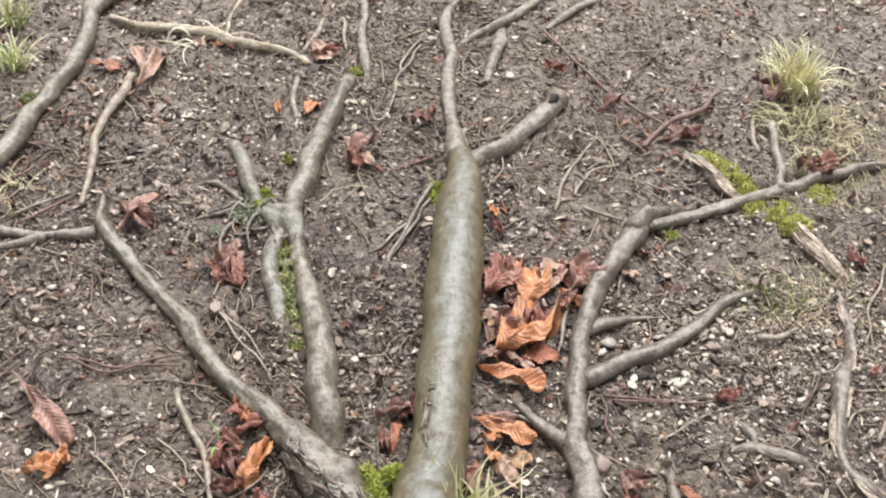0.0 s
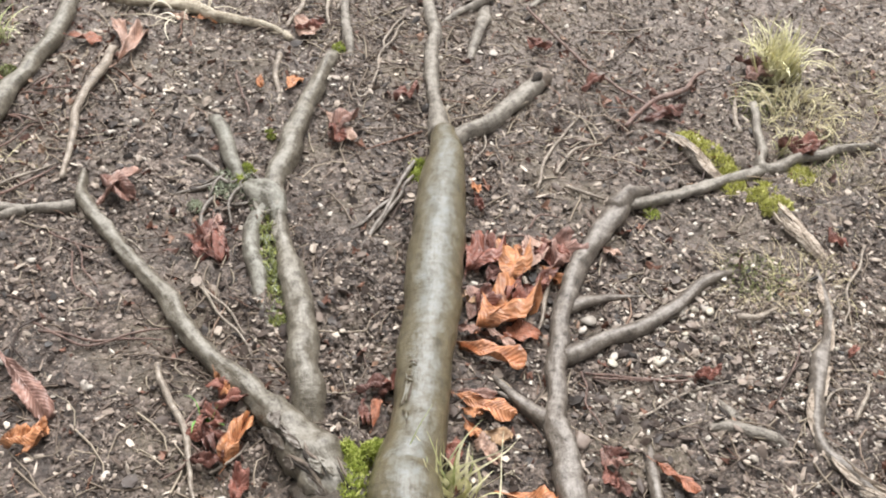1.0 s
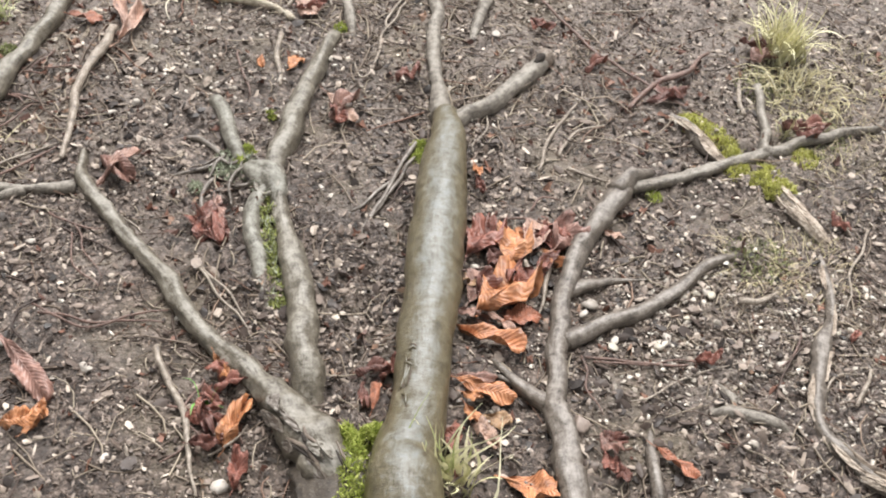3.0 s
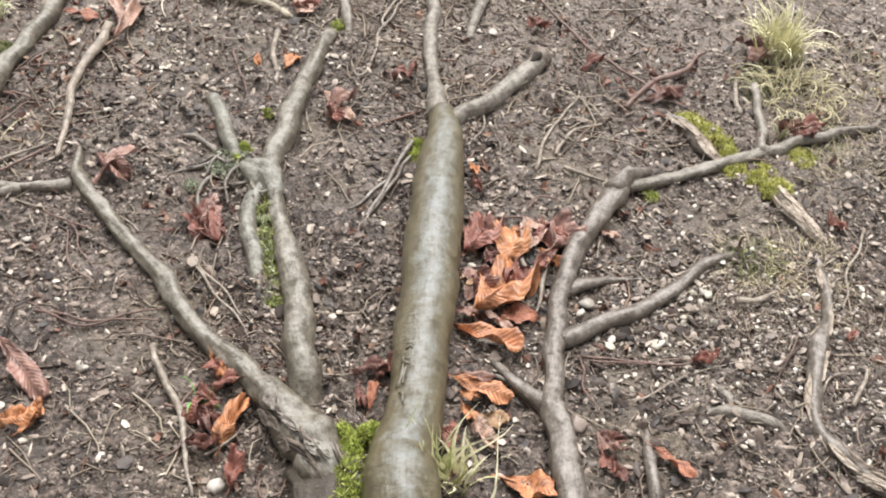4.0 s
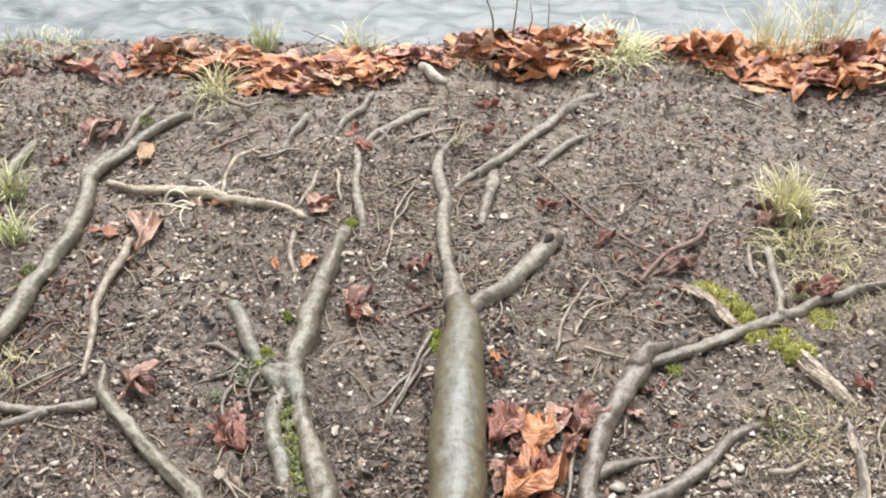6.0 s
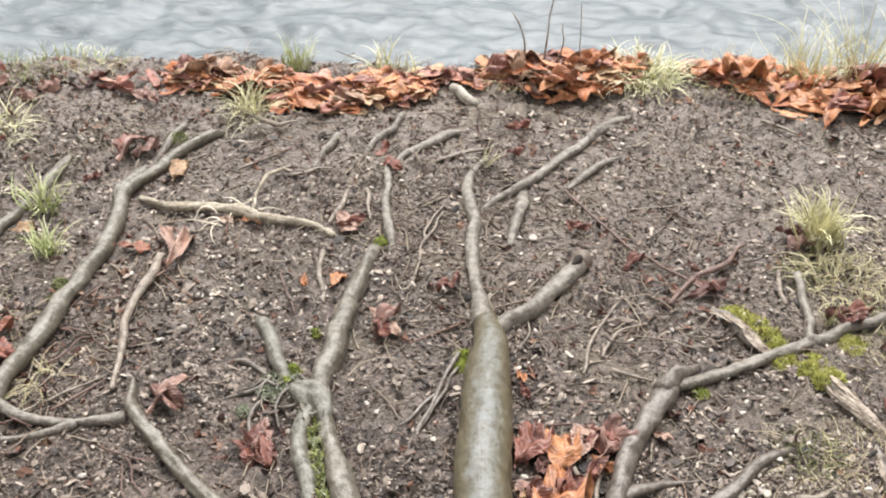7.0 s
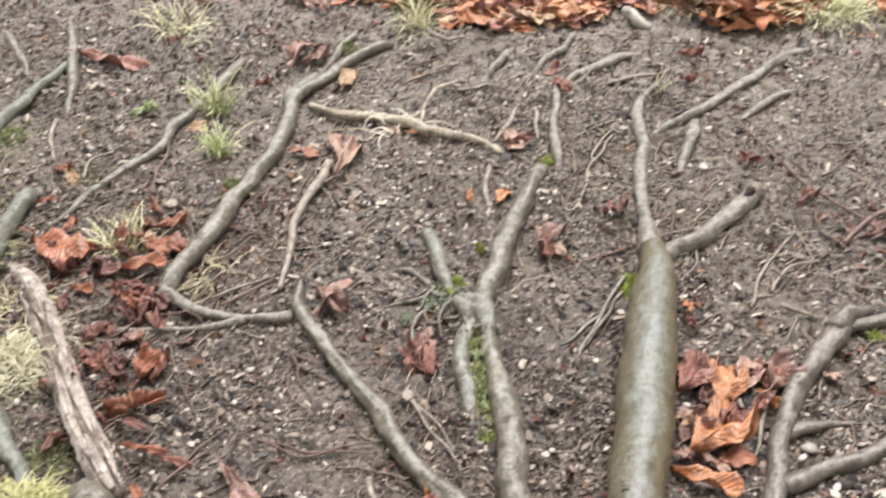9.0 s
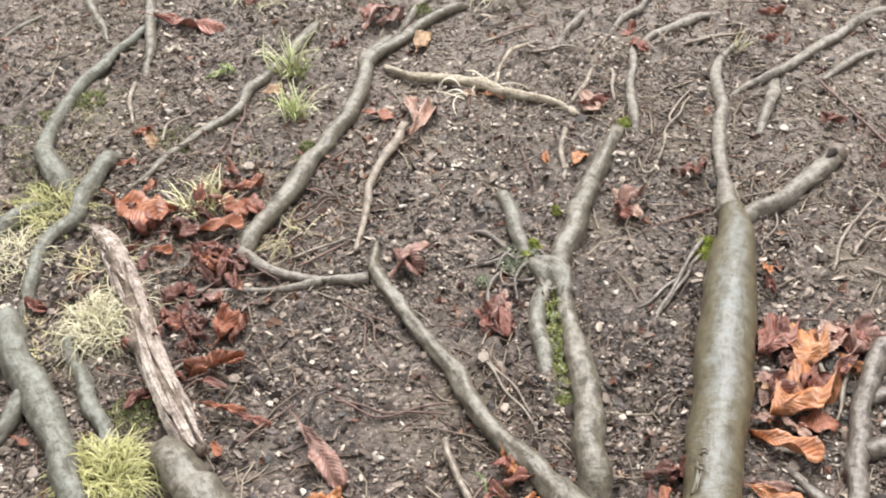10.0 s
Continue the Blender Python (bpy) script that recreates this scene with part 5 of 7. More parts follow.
LEAF_LABEL = {LEAF_ORANGE.name: "curled orange-brown dead leaf", LEAF_RED.name: "crumpled red-brown dead leaf",
              LEAF_TAN.name: "pale tan dead leaf", LEAF_DARK.name: "dark rotting dead leaf",
              LEAF_RUST.name: "wet rust-brown dead leaf", LEAF_ROSE.name: "faded rose-brown dead leaf",
              LEAF_PINK.name: "torn pinkish dead leaf", LEAF_YELLOW.name: "dry yellow-tan dead leaf", LEAF_GREEN.name: "pale green fallen leaf", LEAF_CREAM.name: "bleached papery dead leaf"}


def fallen_leaf(x, y, size, turn, mat, kind, lift=0.0, tilt=(0, 0), group="fallen leaves", where_to="on bare soil", slim=1.0):
    ob = empty("fallen_leaf")
    ob.matrix_world = pose(x, y, gz(x, y) + 0.004 + lift, tilt[0], tilt[1], turn) @ Matrix.Diagonal((size / 0.1, slim * size / 0.1, size * (10 if kind in CRUMPLED else 6.5), 1))
    tagged(ob, LEAF_LABEL[mat.name] + " " + where_to, "leaf", group)
    blade = new("blade", leaf_mesh(kind, mat, False))
    blade.parent = ob
    rib = new("midrib", leaf_mesh(kind, mat, True))
    rib.parent = blade
    return ob


LEAF_TONES = (LEAF_ORANGE, LEAF_RED, LEAF_TAN, LEAF_DARK, LEAF_RUST, LEAF_ROSE, LEAF_PINK, LEAF_YELLOW, LEAF_GREEN, LEAF_CREAM)


def leaf_rows(rows, group, where_to):
    """Rows of x, y, length, turn, tone and, if known, shape (N narrow, C crumpled, P plain, - any) and slimness."""
    for x, y, size, turn, tone, *own in rows:
        r = np.random.default_rng(int(abs(x) * 9973 + abs(y) * 7919))
        kind = 15 if size > 0.075 and tone == 2 else NARROW[r.integers(4)] if size > 0.10 else CRUMPLED[r.integers(6)] if tone in (1, 3, 5) and r.random() < 0.9 else int(r.integers(15))
        slim = 0.64 if size > 0.1 else r.uniform(0.85, 1.1)
        if own:
            kind = {"N": NARROW, "C": CRUMPLED, "P": PLAIN, "-": range(15)}[own[0]][r.integers(4)]
            slim = own[1] * 1.9
        fallen_leaf(x, y, size, turn, LEAF_TONES[tone], kind, 0.003 + 0.007 * r.random(), (r.uniform(-16, 16), r.uniform(-12, 12)), group, where_to, slim)


leaf_rows((
    (0.118, 1.022, 0.134, -19, 0, "N", 0.45), (0.129, 1.072, 0.065, -32, 6, "N", 0.40), (0.131, 1.127, 0.132, 59, 0, "-", 0.95),
    (0.164, 1.089, 0.068, 41, 4, "-", 0.80), (0.071, 1.078, 0.052, -13, 5, "-", 0.60), (0.059, 1.159, 0.039, -53, 7, "-", 0.75),
    (0.076, 1.147, 0.072, 82, 5, "-", 0.85), (0.134, 1.250, 0.092, 92, 0, "-", 1.00), (0.170, 1.290, 0.083, 75, 6, "-", 0.90),
    (0.208, 1.247, 0.049, -33, 0, "-", 0.70), (0.181, 1.337, 0.039, -27, 6, "-", 0.70), (0.073, 1.262, 0.099, 70, 1, "C", 0.90),
    (0.211, 1.319, 0.059, -24, 1, "C", 0.80), (0.222, 1.302, 0.086, 72, 5, "C", 0.80), (0.251, 1.306, 0.066, 77, 5, "-", 0.70),
    (0.199, 1.288, 0.064, -33, 1, "C", 0.70), (0.052, 1.273, 0.057, 124, 1, "C", 0.80), (0.089, 1.147, 0.057, 71, 1, "C", 0.80),
    (0.175, 1.181, 0.044, 67, 1, "-", 0.60), (0.104, 1.223, 0.050, -52, 3, "C", 0.80),
), "leaves beside the thick root", "heaped beside the thick root")
leaf_rows((
    (0.102, 0.928, 0.071, 2, 5, "N", 0.35), (0.120, 0.907, 0.108, -11, 0, "N", 0.50), (0.101, 0.885, 0.040, -21, 0, "-", 0.70),
    (0.149, 0.847, 0.052, -10, 7, "-", 0.80), (0.105, 0.846, 0.051, -55, 0, "-", 0.60), (0.134, 0.806, 0.071, -53, 6, "N", 0.45),
    (0.079, 0.795, 0.053, 84, 1, "C", 0.80), (0.072, 0.803, 0.031, -36, 4, "-", 0.70), (0.219, 0.719, 0.097, -22, 0, "P", 0.75),
    (0.338, 0.825, 0.045, -25, 5, "C", 0.70), (0.338, 0.788, 0.044, -70, 1, "-", 0.70), (0.323, 1.335, 0.047, -29, 6, "-", 0.60),
    (-0.079, 0.851, 0.055, -68, 1), (-0.059, 0.855, 0.056, 89, 4), (-0.075, 0.905, 0.060, 20, 3), (-0.045, 0.915, 0.050, 60, 1),
    (0.038, 1.467, 0.053, -70, 0), (0.050, 1.420, 0.040, -60, 1),
), "leaves beside the thick root", "on soil by the thick root")
leaf_rows((
    (-0.271, 1.599, 0.105, -41, 6), (-0.266, 1.597, 0.087, 63, 5), (-0.440, 1.228, 0.090, -81, 5),
    (-0.440, 1.185, 0.082, 71, 1), (-0.441, 1.189, 0.051, -129, 3), (-0.443, 1.237, 0.040, -143, 3),
    (-0.440, 1.194, 0.098, -48, 3), (-0.441, 1.181, 0.088, 142, 3), (-0.432, 1.205, 0.105, -68, 1),
    (-0.655, 1.302, 0.120, 64, 5), (-0.893, 1.786, 0.074, 10, 4, "P", 0.55), (-0.785, 1.785, 0.170, 88, 6, "N", 0.30), (-0.820, 1.820, 0.105, 118, 6, "N", 0.40), (-1.169, 1.806, 0.055, 8, 7, "P", 0.6), (-1.339, 1.848, 0.062, 35, 8), (-1.318, 1.868, 0.050, -20, 8),
    (-0.642, 0.795, 0.167, -42, 5), (-0.605, 0.690, 0.072, 35, 0), (-0.323, 0.851, 0.054, -42, 0),
    (-0.301, 0.824, 0.058, 30, 1), (-0.272, 0.746, 0.109, 75, 0), (-0.245, 0.658, 0.065, 94, 1),
    (-0.590, 0.693, 0.059, 70, 0), (-0.322, 0.768, 0.042, 28, 1), (-0.474, 1.716, 0.042, -68, 0),
    (-0.402, 1.734, 0.065, 86, 0), (-0.424, 1.955, 0.080, -40, 6, "P", 0.8),
), "scattered fallen leaves", "on bare soil")
leaf_rows((
    (-0.149, 1.728, 0.063, 43, 3), (-0.321, 0.748, 0.080, -58, 3), (-0.293, 0.710, 0.030, -145, 1),
    (-0.276, 1.585, 0.087, -66, 1), (-0.655, 1.301, 0.089, -29, 5), (-0.900, 2.128, 0.090, 97, 7, "P", 0.5),
    (-1.150, 2.490, 0.110, -14, 5), (-1.200, 2.510, 0.120, -8, 1), (-1.427, 2.412, 0.076, -1, 5),
    (-1.387, 2.478, 0.090, 76, 5), (-1.091, 2.471, 0.078, -39, 5), (-1.458, 2.691, 0.109, 35, 1),
    (-1.579, 2.543, 0.085, -10, 1), (-1.554, 2.476, 0.092, -12, 5), (-1.036, 2.188, 0.153, 75, 5),
    (-1.097, 2.062, 0.043, 21, 1), (-1.409, 2.205, 0.037, 9, 1), (-0.411, 1.949, 0.065, 31, 1),
    (-0.356, 2.199, 0.069, -41, 1), (-0.050, 2.324, 0.047, 27, 1), (-0.061, 2.448, 0.061, 15, 1),
    (-0.393, 2.276, 0.063, 72, 1), (-0.645, 1.935, 0.060, 15, 0, "P", 0.6), (-0.715, 1.925, 0.050, -20, 6, "P", 0.6),
), "scattered fallen leaves", "on bare soil")
leaf_rows((
    (0.419, 1.809, 0.113, 35, 3), (0.422, 1.826, 0.066, -38, 1), (0.344, 0.837, 0.048, -4, 3),
    (0.448, 0.810, 0.085, -35, 4, "N", 0.38), (0.708, 1.742, 0.080, -9, 3), (0.735, 1.765, 0.070, 30, 1), (0.642, 2.005, 0.080, 20, 5), (0.630, 2.049, 0.074, -3, 3),
    (0.504, 1.047, 0.047, 17, 1), (0.123, 2.008, 0.054, -25, 1), (0.772, 1.466, 0.050, -43, 1),
    (0.358, 0.777, 0.047, -59, 3), (0.258, 1.882, 0.062, 46, 3), (0.774, 1.160, 0.035, 49, 1),
    (0.116, 2.010, 0.044, -23, 1),
), "scattered fallen leaves", "on gravelly soil")
leaf_rows((
    (-1.272, 1.310, 0.170, -20, 4, "P", 0.52), (-1.075, 1.304, 0.103, 21, 4, "-", 0.55), (-1.068, 1.372, 0.084, 1, 4, "-", 0.50),
    (-1.072, 1.443, 0.064, 51, 4, "-", 0.60), (-1.035, 1.381, 0.068, -45, 1, "C", 0.70), (-1.168, 1.204, 0.067, 3, 4, "-", 0.50),
    (-1.080, 1.238, 0.064, 1, 1, "-", 0.40), (-1.242, 1.264, 0.083, -39, 1, "C", 0.70), (-1.289, 1.388, 0.044, 79, 4, "-", 0.60),
    (-1.046, 1.031, 0.077, 5, 4, "-", 0.50), (-1.055, 1.030, 0.058, -35, 1, "C", 0.70), (-0.938, 1.031, 0.068, 97, 4, "C", 0.75),
    (-0.911, 1.036, 0.059, 93, 4, "C", 0.70), (-0.915, 0.938, 0.123, 26, 4, "N", 0.26), (-0.859, 0.850, 0.090, 3, 4, "N", 0.24),
    (-0.799, 0.841, 0.079, -3, 1, "N", 0.30), (-1.006, 1.111, 0.057, -9, 5, "-", 0.60), (-1.178, 1.165, 0.056, -73, 1, "C", 0.60),
    (-1.033, 1.208, 0.067, 107, 1, "-", 0.30), (-0.831, 0.760, 0.043, -49, 4, "-", 0.60), (-1.384, 1.459, 0.048, 30, 4, "-", 0.50),
    (-1.372, 1.556, 0.064, -51, 7, "-", 0.60), (-1.520, 2.054, 0.189, 5, 1, "N", 0.32), (-1.504, 1.920, 0.057, 45, 9, "-", 0.40),
    (-1.236, 1.278, 0.072, 17, 1, "-", 0.60), (-1.161, 1.281, 0.086, -35, 3, "C", 0.70), (-1.014, 1.030, 0.100, -45, 3, "N", 0.40),
    (-0.906, 0.893, 0.075, -8, 1, "N", 0.35), (-0.995, 0.974, 0.044, 58, 3, "C", 0.50),
    (-1.334, 0.991, 0.059, -10, 1), (-1.179, 0.683, 0.037, -6, 4), (-1.398, 1.574, 0.047, 28, 4),
), "leaves between the roots", "among mossy roots")
leaf_rows((
    (-1.058, 2.204, 0.089, 67, 1), (-1.007, 2.194, 0.078, 60, 5), (-1.101, 2.055, 0.040, 45, 1), (-1.127, 1.482, 0.061, 152, 1),
), "scattered fallen leaves", "on bare soil")

# more leaves of the heaps, by chance within each heap's reach
TONES = (LEAF_ORANGE, LEAF_RED, LEAF_TAN, LEAF_DARK)
HEAP = (LEAF_ORANGE, LEAF_RED, LEAF_TAN, LEAF_DARK, LEAF_RUST, LEAF_ROSE)
r = np.random.default_rng(33)
for cx, cy, rx, ry, count, chance, group, where_to in (
    (0.145, 1.27, 0.085, 0.12, 10, (0.05, 0.45, 0.0, 0.3, 0.1, 0.1), "leaves beside the thick root", "heaped beside the thick root"),
    (-0.325, 0.78, 0.05, 0.09, 7, (0.16, 0.4, 0.0, 0.2, 0.16, 0.08), "scattered fallen leaves", "in the crook of a root"),
    (-1.17, 1.31, 0.13, 0.13, 13, (0.02, 0.36, 0.0, 0.34, 0.18, 0.1), "leaves between the roots", "among mossy roots"),
    (-1.01, 1.03, 0.075, 0.22, 26, (0.02, 0.36, 0.0, 0.4, 0.12, 0.1), "leaves between the roots", "among mossy roots"),
):
    for k in range(count):
        a, d = r.uniform(0, 6.28), np.sqrt(r.random())
        x, y = cx + rx * d * np.cos(a), cy + ry * d * np.sin(a)
        fallen_leaf(x, y, r.uniform(0.035, 0.075), r.uniform(0, 360), (mat := HEAP[r.choice(6, p=chance)]), CRUMPLED[r.integers(6)] if mat in (LEAF_RED, LEAF_DARK) else int(r.integers(15)), 0.001 + 0.006 * r.random(), (r.uniform(-15, 15), r.uniform(-15, 15)), group, where_to, r.uniform(0.7, 1.1))

# the drift of leaves along the brink: places by chance along the plan, heaped
r = np.random.default_rng(21)
DRIFTS = (  # x of the lower edge, its y, leaves, height of the heap, its depth
    ((-1.06, -0.86, -0.74, -0.60, -0.48, -0.34), (2.56, 2.53, 2.47, 2.43, 2.47, 2.57), 270, 0.04, (0.07, 0.09, 0.16, 0.21, 0.18, 0.08)),
    ((-0.17, -0.07, 0.03, 0.16, 0.25), (2.71, 2.63, 2.60, 2.65, 2.75), 175, 0.075, 0.21),
    ((0.36, 0.52, 0.64, 0.80, 1.35), (2.86, 2.74, 2.62, 2.60, 2.66), 215, 0.045, 0.26),
    ((-2.0, -1.60), (2.44, 2.47), 24, 0.015, 0.12), ((-1.30, -1.10), (2.50, 2.52), 6, 0.006, 0.1), ((-0.38, -0.14), (2.63, 2.66), 30, 0.02, 0.1))
LOOSE = {mat.name: [] for mat in TONES}
for xs, lows, count, heap, deep in DRIFTS:
    for k in range(count):
        s = r.random()
        x = xs[0] + (xs[-1] - xs[0]) * s
        t = r.beta(1.5, 1.4)
        low, top = np.interp(x, xs, lows), min(float(bank_edge(x)) + 0.03, np.interp(x, xs, lows) + (np.interp(x, xs, deep) if isinstance(deep, tuple) else deep))
        y = float(low + (top - low) * t)
        h = heap * (np.sin(np.pi * np.clip(s, 0.05, 0.95)) ** 0.5) * np.sin(np.pi * min(1, 0.02 + t * 0.88)) * r.random() ** 0.7
        mat = TONES[r.choice(4, p=[0.52, 0.30, 0.17, 0.01] if heap > 0.03 else [0.12, 0.5, 0.08, 0.3])]
        size, turn, kind, tilt = r.uniform(0.07, 0.15), r.normal(6, 32) + 180 * r.integers(2), int(r.integers(15)), (r.normal(4, 10), r.normal(0, 8))
        if k % 7 == 0:
            fallen_leaf(x, y, size, turn, mat, kind, 0.006 + h, tilt, "drift of leaves on the brink", "in a drift on the brink")
        else:
            m = np.array(pose(x, y, gz(x, y) + 0.004 + h, *tilt, turn) @ Matrix.Diagonal((size * 10, size * 9, size * 4.5, 1)))
            v, f = DRIFT_KINDS[kind]
            LOOSE[mat.name].append((v @ m[:3, :3].T + m[:3, 3], f))
for mat in TONES:
    if LOOSE[mat.name]:
        tagged(joined("leaf_drift", LOOSE[mat.name], DRIFT_MAT[mat.name]), LEAF_LABEL[mat.name].replace("leaf", "leaves") + " drifted along the brink", "leaves", "", "stuff")


# ---- grass ----
def blades(count, spread, height, seed, lean=0.5, width=0.0022, flop=1.0):
    """Loose curved blades round the origin: each a folded, tapering strip."""
    r = np.random.default_rng(seed)
    out = []
    for k in range(count):
        a, d = r.uniform(0, 2 * np.pi), spread * np.sqrt(r.random())
        base = np.array([np.cos(a) * d, np.sin(a) * d, -0.004])
        b = a + r.normal(0, 0.8)
        way = np.array([np.cos(b), np.sin(b), 0])
        side = np.array([-np.sin(b), np.cos(b), 0])
        h, ln, w = height * r.uniform(0.45, 1.1), lean * r.uniform(0.2, 1.3), width * r.uniform(0.6, 1.2)
        n = 7
        sway = r.normal(0, 0.16)
        vs = []
        for i in range(n):
            s = i / (n - 1)
            c = base + way * h * ln * s**1.6 + np.array([0, 0, h * (s - 0.42 * flop * ln * s**3)]) + side * sway * h * np.sin(s * 3.4 + k)
            c[2] = max(c[2], -0.004 + 0.003 * s)
            ww = w * (1 - s**1.5 * 0.92)
            vs += [c - side * ww, c + np.array([0, 0, -0.35 * ww]) - way * ww * 0.35, c + side * ww]
        fs = []
        for i in range(n - 1):
            for j in range(2):
                p = i * 3 + j
                fs.append((p, p + 1, p + 4, p + 3))
        out.append((np.array(vs), fs))
    return out


def straw_tangle(label, x, y, count, spread, height, mat, seed, long=(0.05, 0.13), width=0.0008):
    """Dry limp grass: thin strands that rise, droop and curl over one another."""
    y = min(y, float(bank_edge(x)) - 0.02)
    r = np.random.default_rng(seed)
    pieces = []
    for k in range(count):
        a, d = r.uniform(0, 6.28), spread * np.sqrt(r.random())
        c = np.array([np.cos(a) * d, np.sin(a) * d, 0.0])
        head, turn, L = a + r.normal(0, 1.4), r.normal(0, 0.22), r.uniform(*long)
        top, w, n = height * (1 - 0.6 * (d / spread) ** 2) * r.uniform(0.25, 1.1), width * r.uniform(0.6, 1.3), 9
        vs = []
        for i in range(n):
            s = i / (n - 1)
            side = np.array([-np.sin(head), np.cos(head), 0])
            p = c + (0, 0, top * np.sin(np.pi * min(1, 0.12 + s * 0.86)) + 0.002)
            ww = w * (1 - 0.8 * s**2)
            vs += [p - side * ww, p + (0, 0, 0.5 * ww), p + side * ww]
            c = c + np.array([np.cos(head), np.sin(head), 0]) * L / n
            head += turn + r.normal(0, 0.12)
        fs = [(i * 3 + j, i * 3 + j + 1, i * 3 + j + 4, i * 3 + j + 3) for i in range(n - 1) for j in range(2)]
        pieces.append((np.array(vs), fs))
    ob = joined("dry_grass", pieces, mat)
    ob.location = (x, y, gz(x, y))
    return tagged(ob, label, "dry grass", "grass tufts", "stuff")


def grass_tuft(label, x, y, count, spread, height, mat, seed, lean=0.5, flop=1.0, width=0.0022, lift=0.0):
    y = min(y, float(bank_edge(x)) - 0.03)
    ob = joined("grass_tuft", blades(count, spread, height, seed, lean, width, flop), mat)
    ob.location = (x, y, max(gz(x, y), -0.03) + lift)
    return tagged(ob, label, "grass", "grass tufts", "stuff")


grass_tuft("pale yellow-green grass tuft on bare soil", 0.689, 2.045, 170, 0.040, 0.150, GRASS_PALE, 1, 0.5, 1.5, 0.0036)
straw_tangle("dry flattened grass beneath a tuft", 0.714, 1.905, 130, 0.095, 0.045, STRAW_DULL, 2, (0.05, 0.12), 0.0013)
grass_tuft("few pale blades among flattened grass", 0.700, 1.930, 30, 0.045, 0.080, STRAW_PALE, 77, 0.9, 1.5, 0.0018)
grass_tuft("small pale grass tuft on mossy soil", 0.676, 1.740, 18, 0.015, 0.079, GRASS_PALE, 3, 0.5, 1, 0.00184)
grass_tuft("pale yellow-green grass tuft on bare soil", -1.165, 1.915, 60, 0.032, 0.112, GRASS_GREEN, 4, 0.7, 1.1, 0.0028)
grass_tuft("pale yellow-green grass tuft on bare soil", -1.085, 1.745, 60, 0.028, 0.085, GRASS_GREEN, 5, 0.8, 1.1, 0.0026)
grass_tuft("pale grass tuft among orange leaves", -1.150, 1.370, 80, 0.045, 0.085, GRASS_PALE, 6, 0.7, 1.1, 0.0026)
grass_tuft("dense pale yellow-green grass cushion", -0.998, 0.652, 380, 0.050, 0.066, GRASS_LIME, 7, 1.3, 1.5, 0.001725)
straw_tangle("limp pale grass over a grass cushion", -0.981, 0.653, 300, 0.055, 0.055, GRASS_LIME, 57, (0.05, 0.11), 0.001)
straw_tangle("pale curled straw heap between roots", -1.183, 0.968, 240, 0.052, 0.060, STRAW_PALE, 8, (0.05, 0.13), 0.00095)
straw_tangle("pale curled straw beside a root", -1.455, 1.114, 120, 0.055, 0.035, STRAW_PALE, 9, (0.05, 0.13), 0.00095)
straw_tangle("limp yellow-green grass over mossy roots", -1.471, 1.270, 130, 0.050, 0.050, GRASS_LIME, 31, (0.05, 0.13), 0.00095)
straw_tangle("pale curled straw beside a decayed root", -1.175, 1.034, 120, 0.040, 0.045, STRAW_PALE, 32, (0.05, 0.13), 0.00095)
straw_tangle("sparse dry grass bits on mossy soil", -1.302, 0.931, 90, 0.060, 0.015, STRAW, 33, (0.05, 0.13), 0.00095)
straw_tangle("sparse dry grass among root ends", -1.268, 1.140, 90, 0.045, 0.025, STRAW, 34, (0.05, 0.13), 0.00095)
grass_tuft("sparse dry grass on mossy ground", -1.468, 1.292, 117, 0.060, 0.071, STRAW, 10, 1.2, 1.3, 0.0006)
straw_tangle("limp sparse grass tuft beside a root", -0.922, 1.321, 22, 0.030, 0.020, STRAW_DULL, 11, (0.05, 0.13), 0.00095)
straw_tangle("dry grass stalks over a pale stick", -0.700, 1.956, 13, 0.055, 0.045, STALK_PALE, 12, (0.06, 0.14), 0.0024)
grass_tuft("small pale grass tuft at the root tip", -0.121, 2.264, 14, 0.012, 0.084, GRASS_PALE, 13, 0.6, 1, 0.00184)
grass_tuft("yellow-green grass tuft before the leaf drift", -0.793, 2.451, 75, 0.035, 0.148, GRASS_PALE, 14, 0.9, 1.2, 0.00207)
grass_tuft("pale grass tuft on bare soil", -1.434, 2.270, 50, 0.050, 0.121, GRASS_PALE, 15, 1.1, 1.3, 0.00207)
grass_tuft("young green grass beside the thick root", 0.098, 0.712, 24, 0.030, 0.135, GRASS_PALE, 16, 0.5, 0.7, 0.0048)
grass_tuft("pale grass blades at the root base", 0.085, 0.735, 14, 0.020, 0.144, GRASS_GREEN, 17, 0.4, 0.6, 0.0036)
grass_tuft("grass clump hanging over the brink", 0.263, 2.826, 260, 0.100, 0.104, GRASS_PALE, 18, 1.1, 1.3, 0.0023)
grass_tuft("young grass among leaves on the brink", 0.304, 2.854, 90, 0.060, 0.095, GRASS_GREEN, 58, 0.9, 1.2, 0.0023)
grass_tuft("tall pale grass clump on the brink", 0.731, 2.972, 110, 0.050, 0.227, GRASS_PALE, 19, 0.6, 1, 0.00253)
grass_tuft("tall pale grass clump on the brink", 0.870, 2.980, 80, 0.050, 0.286, GRASS_PALE, 59, 0.6, 1, 0.00253)
grass_tuft("young green grass along the brink", -1.292, 2.727, 50, 0.080, 0.049, GRASS_GREEN, 60, 0.7, 1, 0.00184)
grass_tuft("young green grass along the brink", -1.547, 2.70, 60, 0.090, 0.050, GRASS_GREEN, 61, 0.7, 1, 0.00184)
grass_tuft("young green grass on the brink", -0.725, 2.748, 70, 0.030, 0.108, GRASS_GREEN, 20, 0.6, 1, 0.00207)
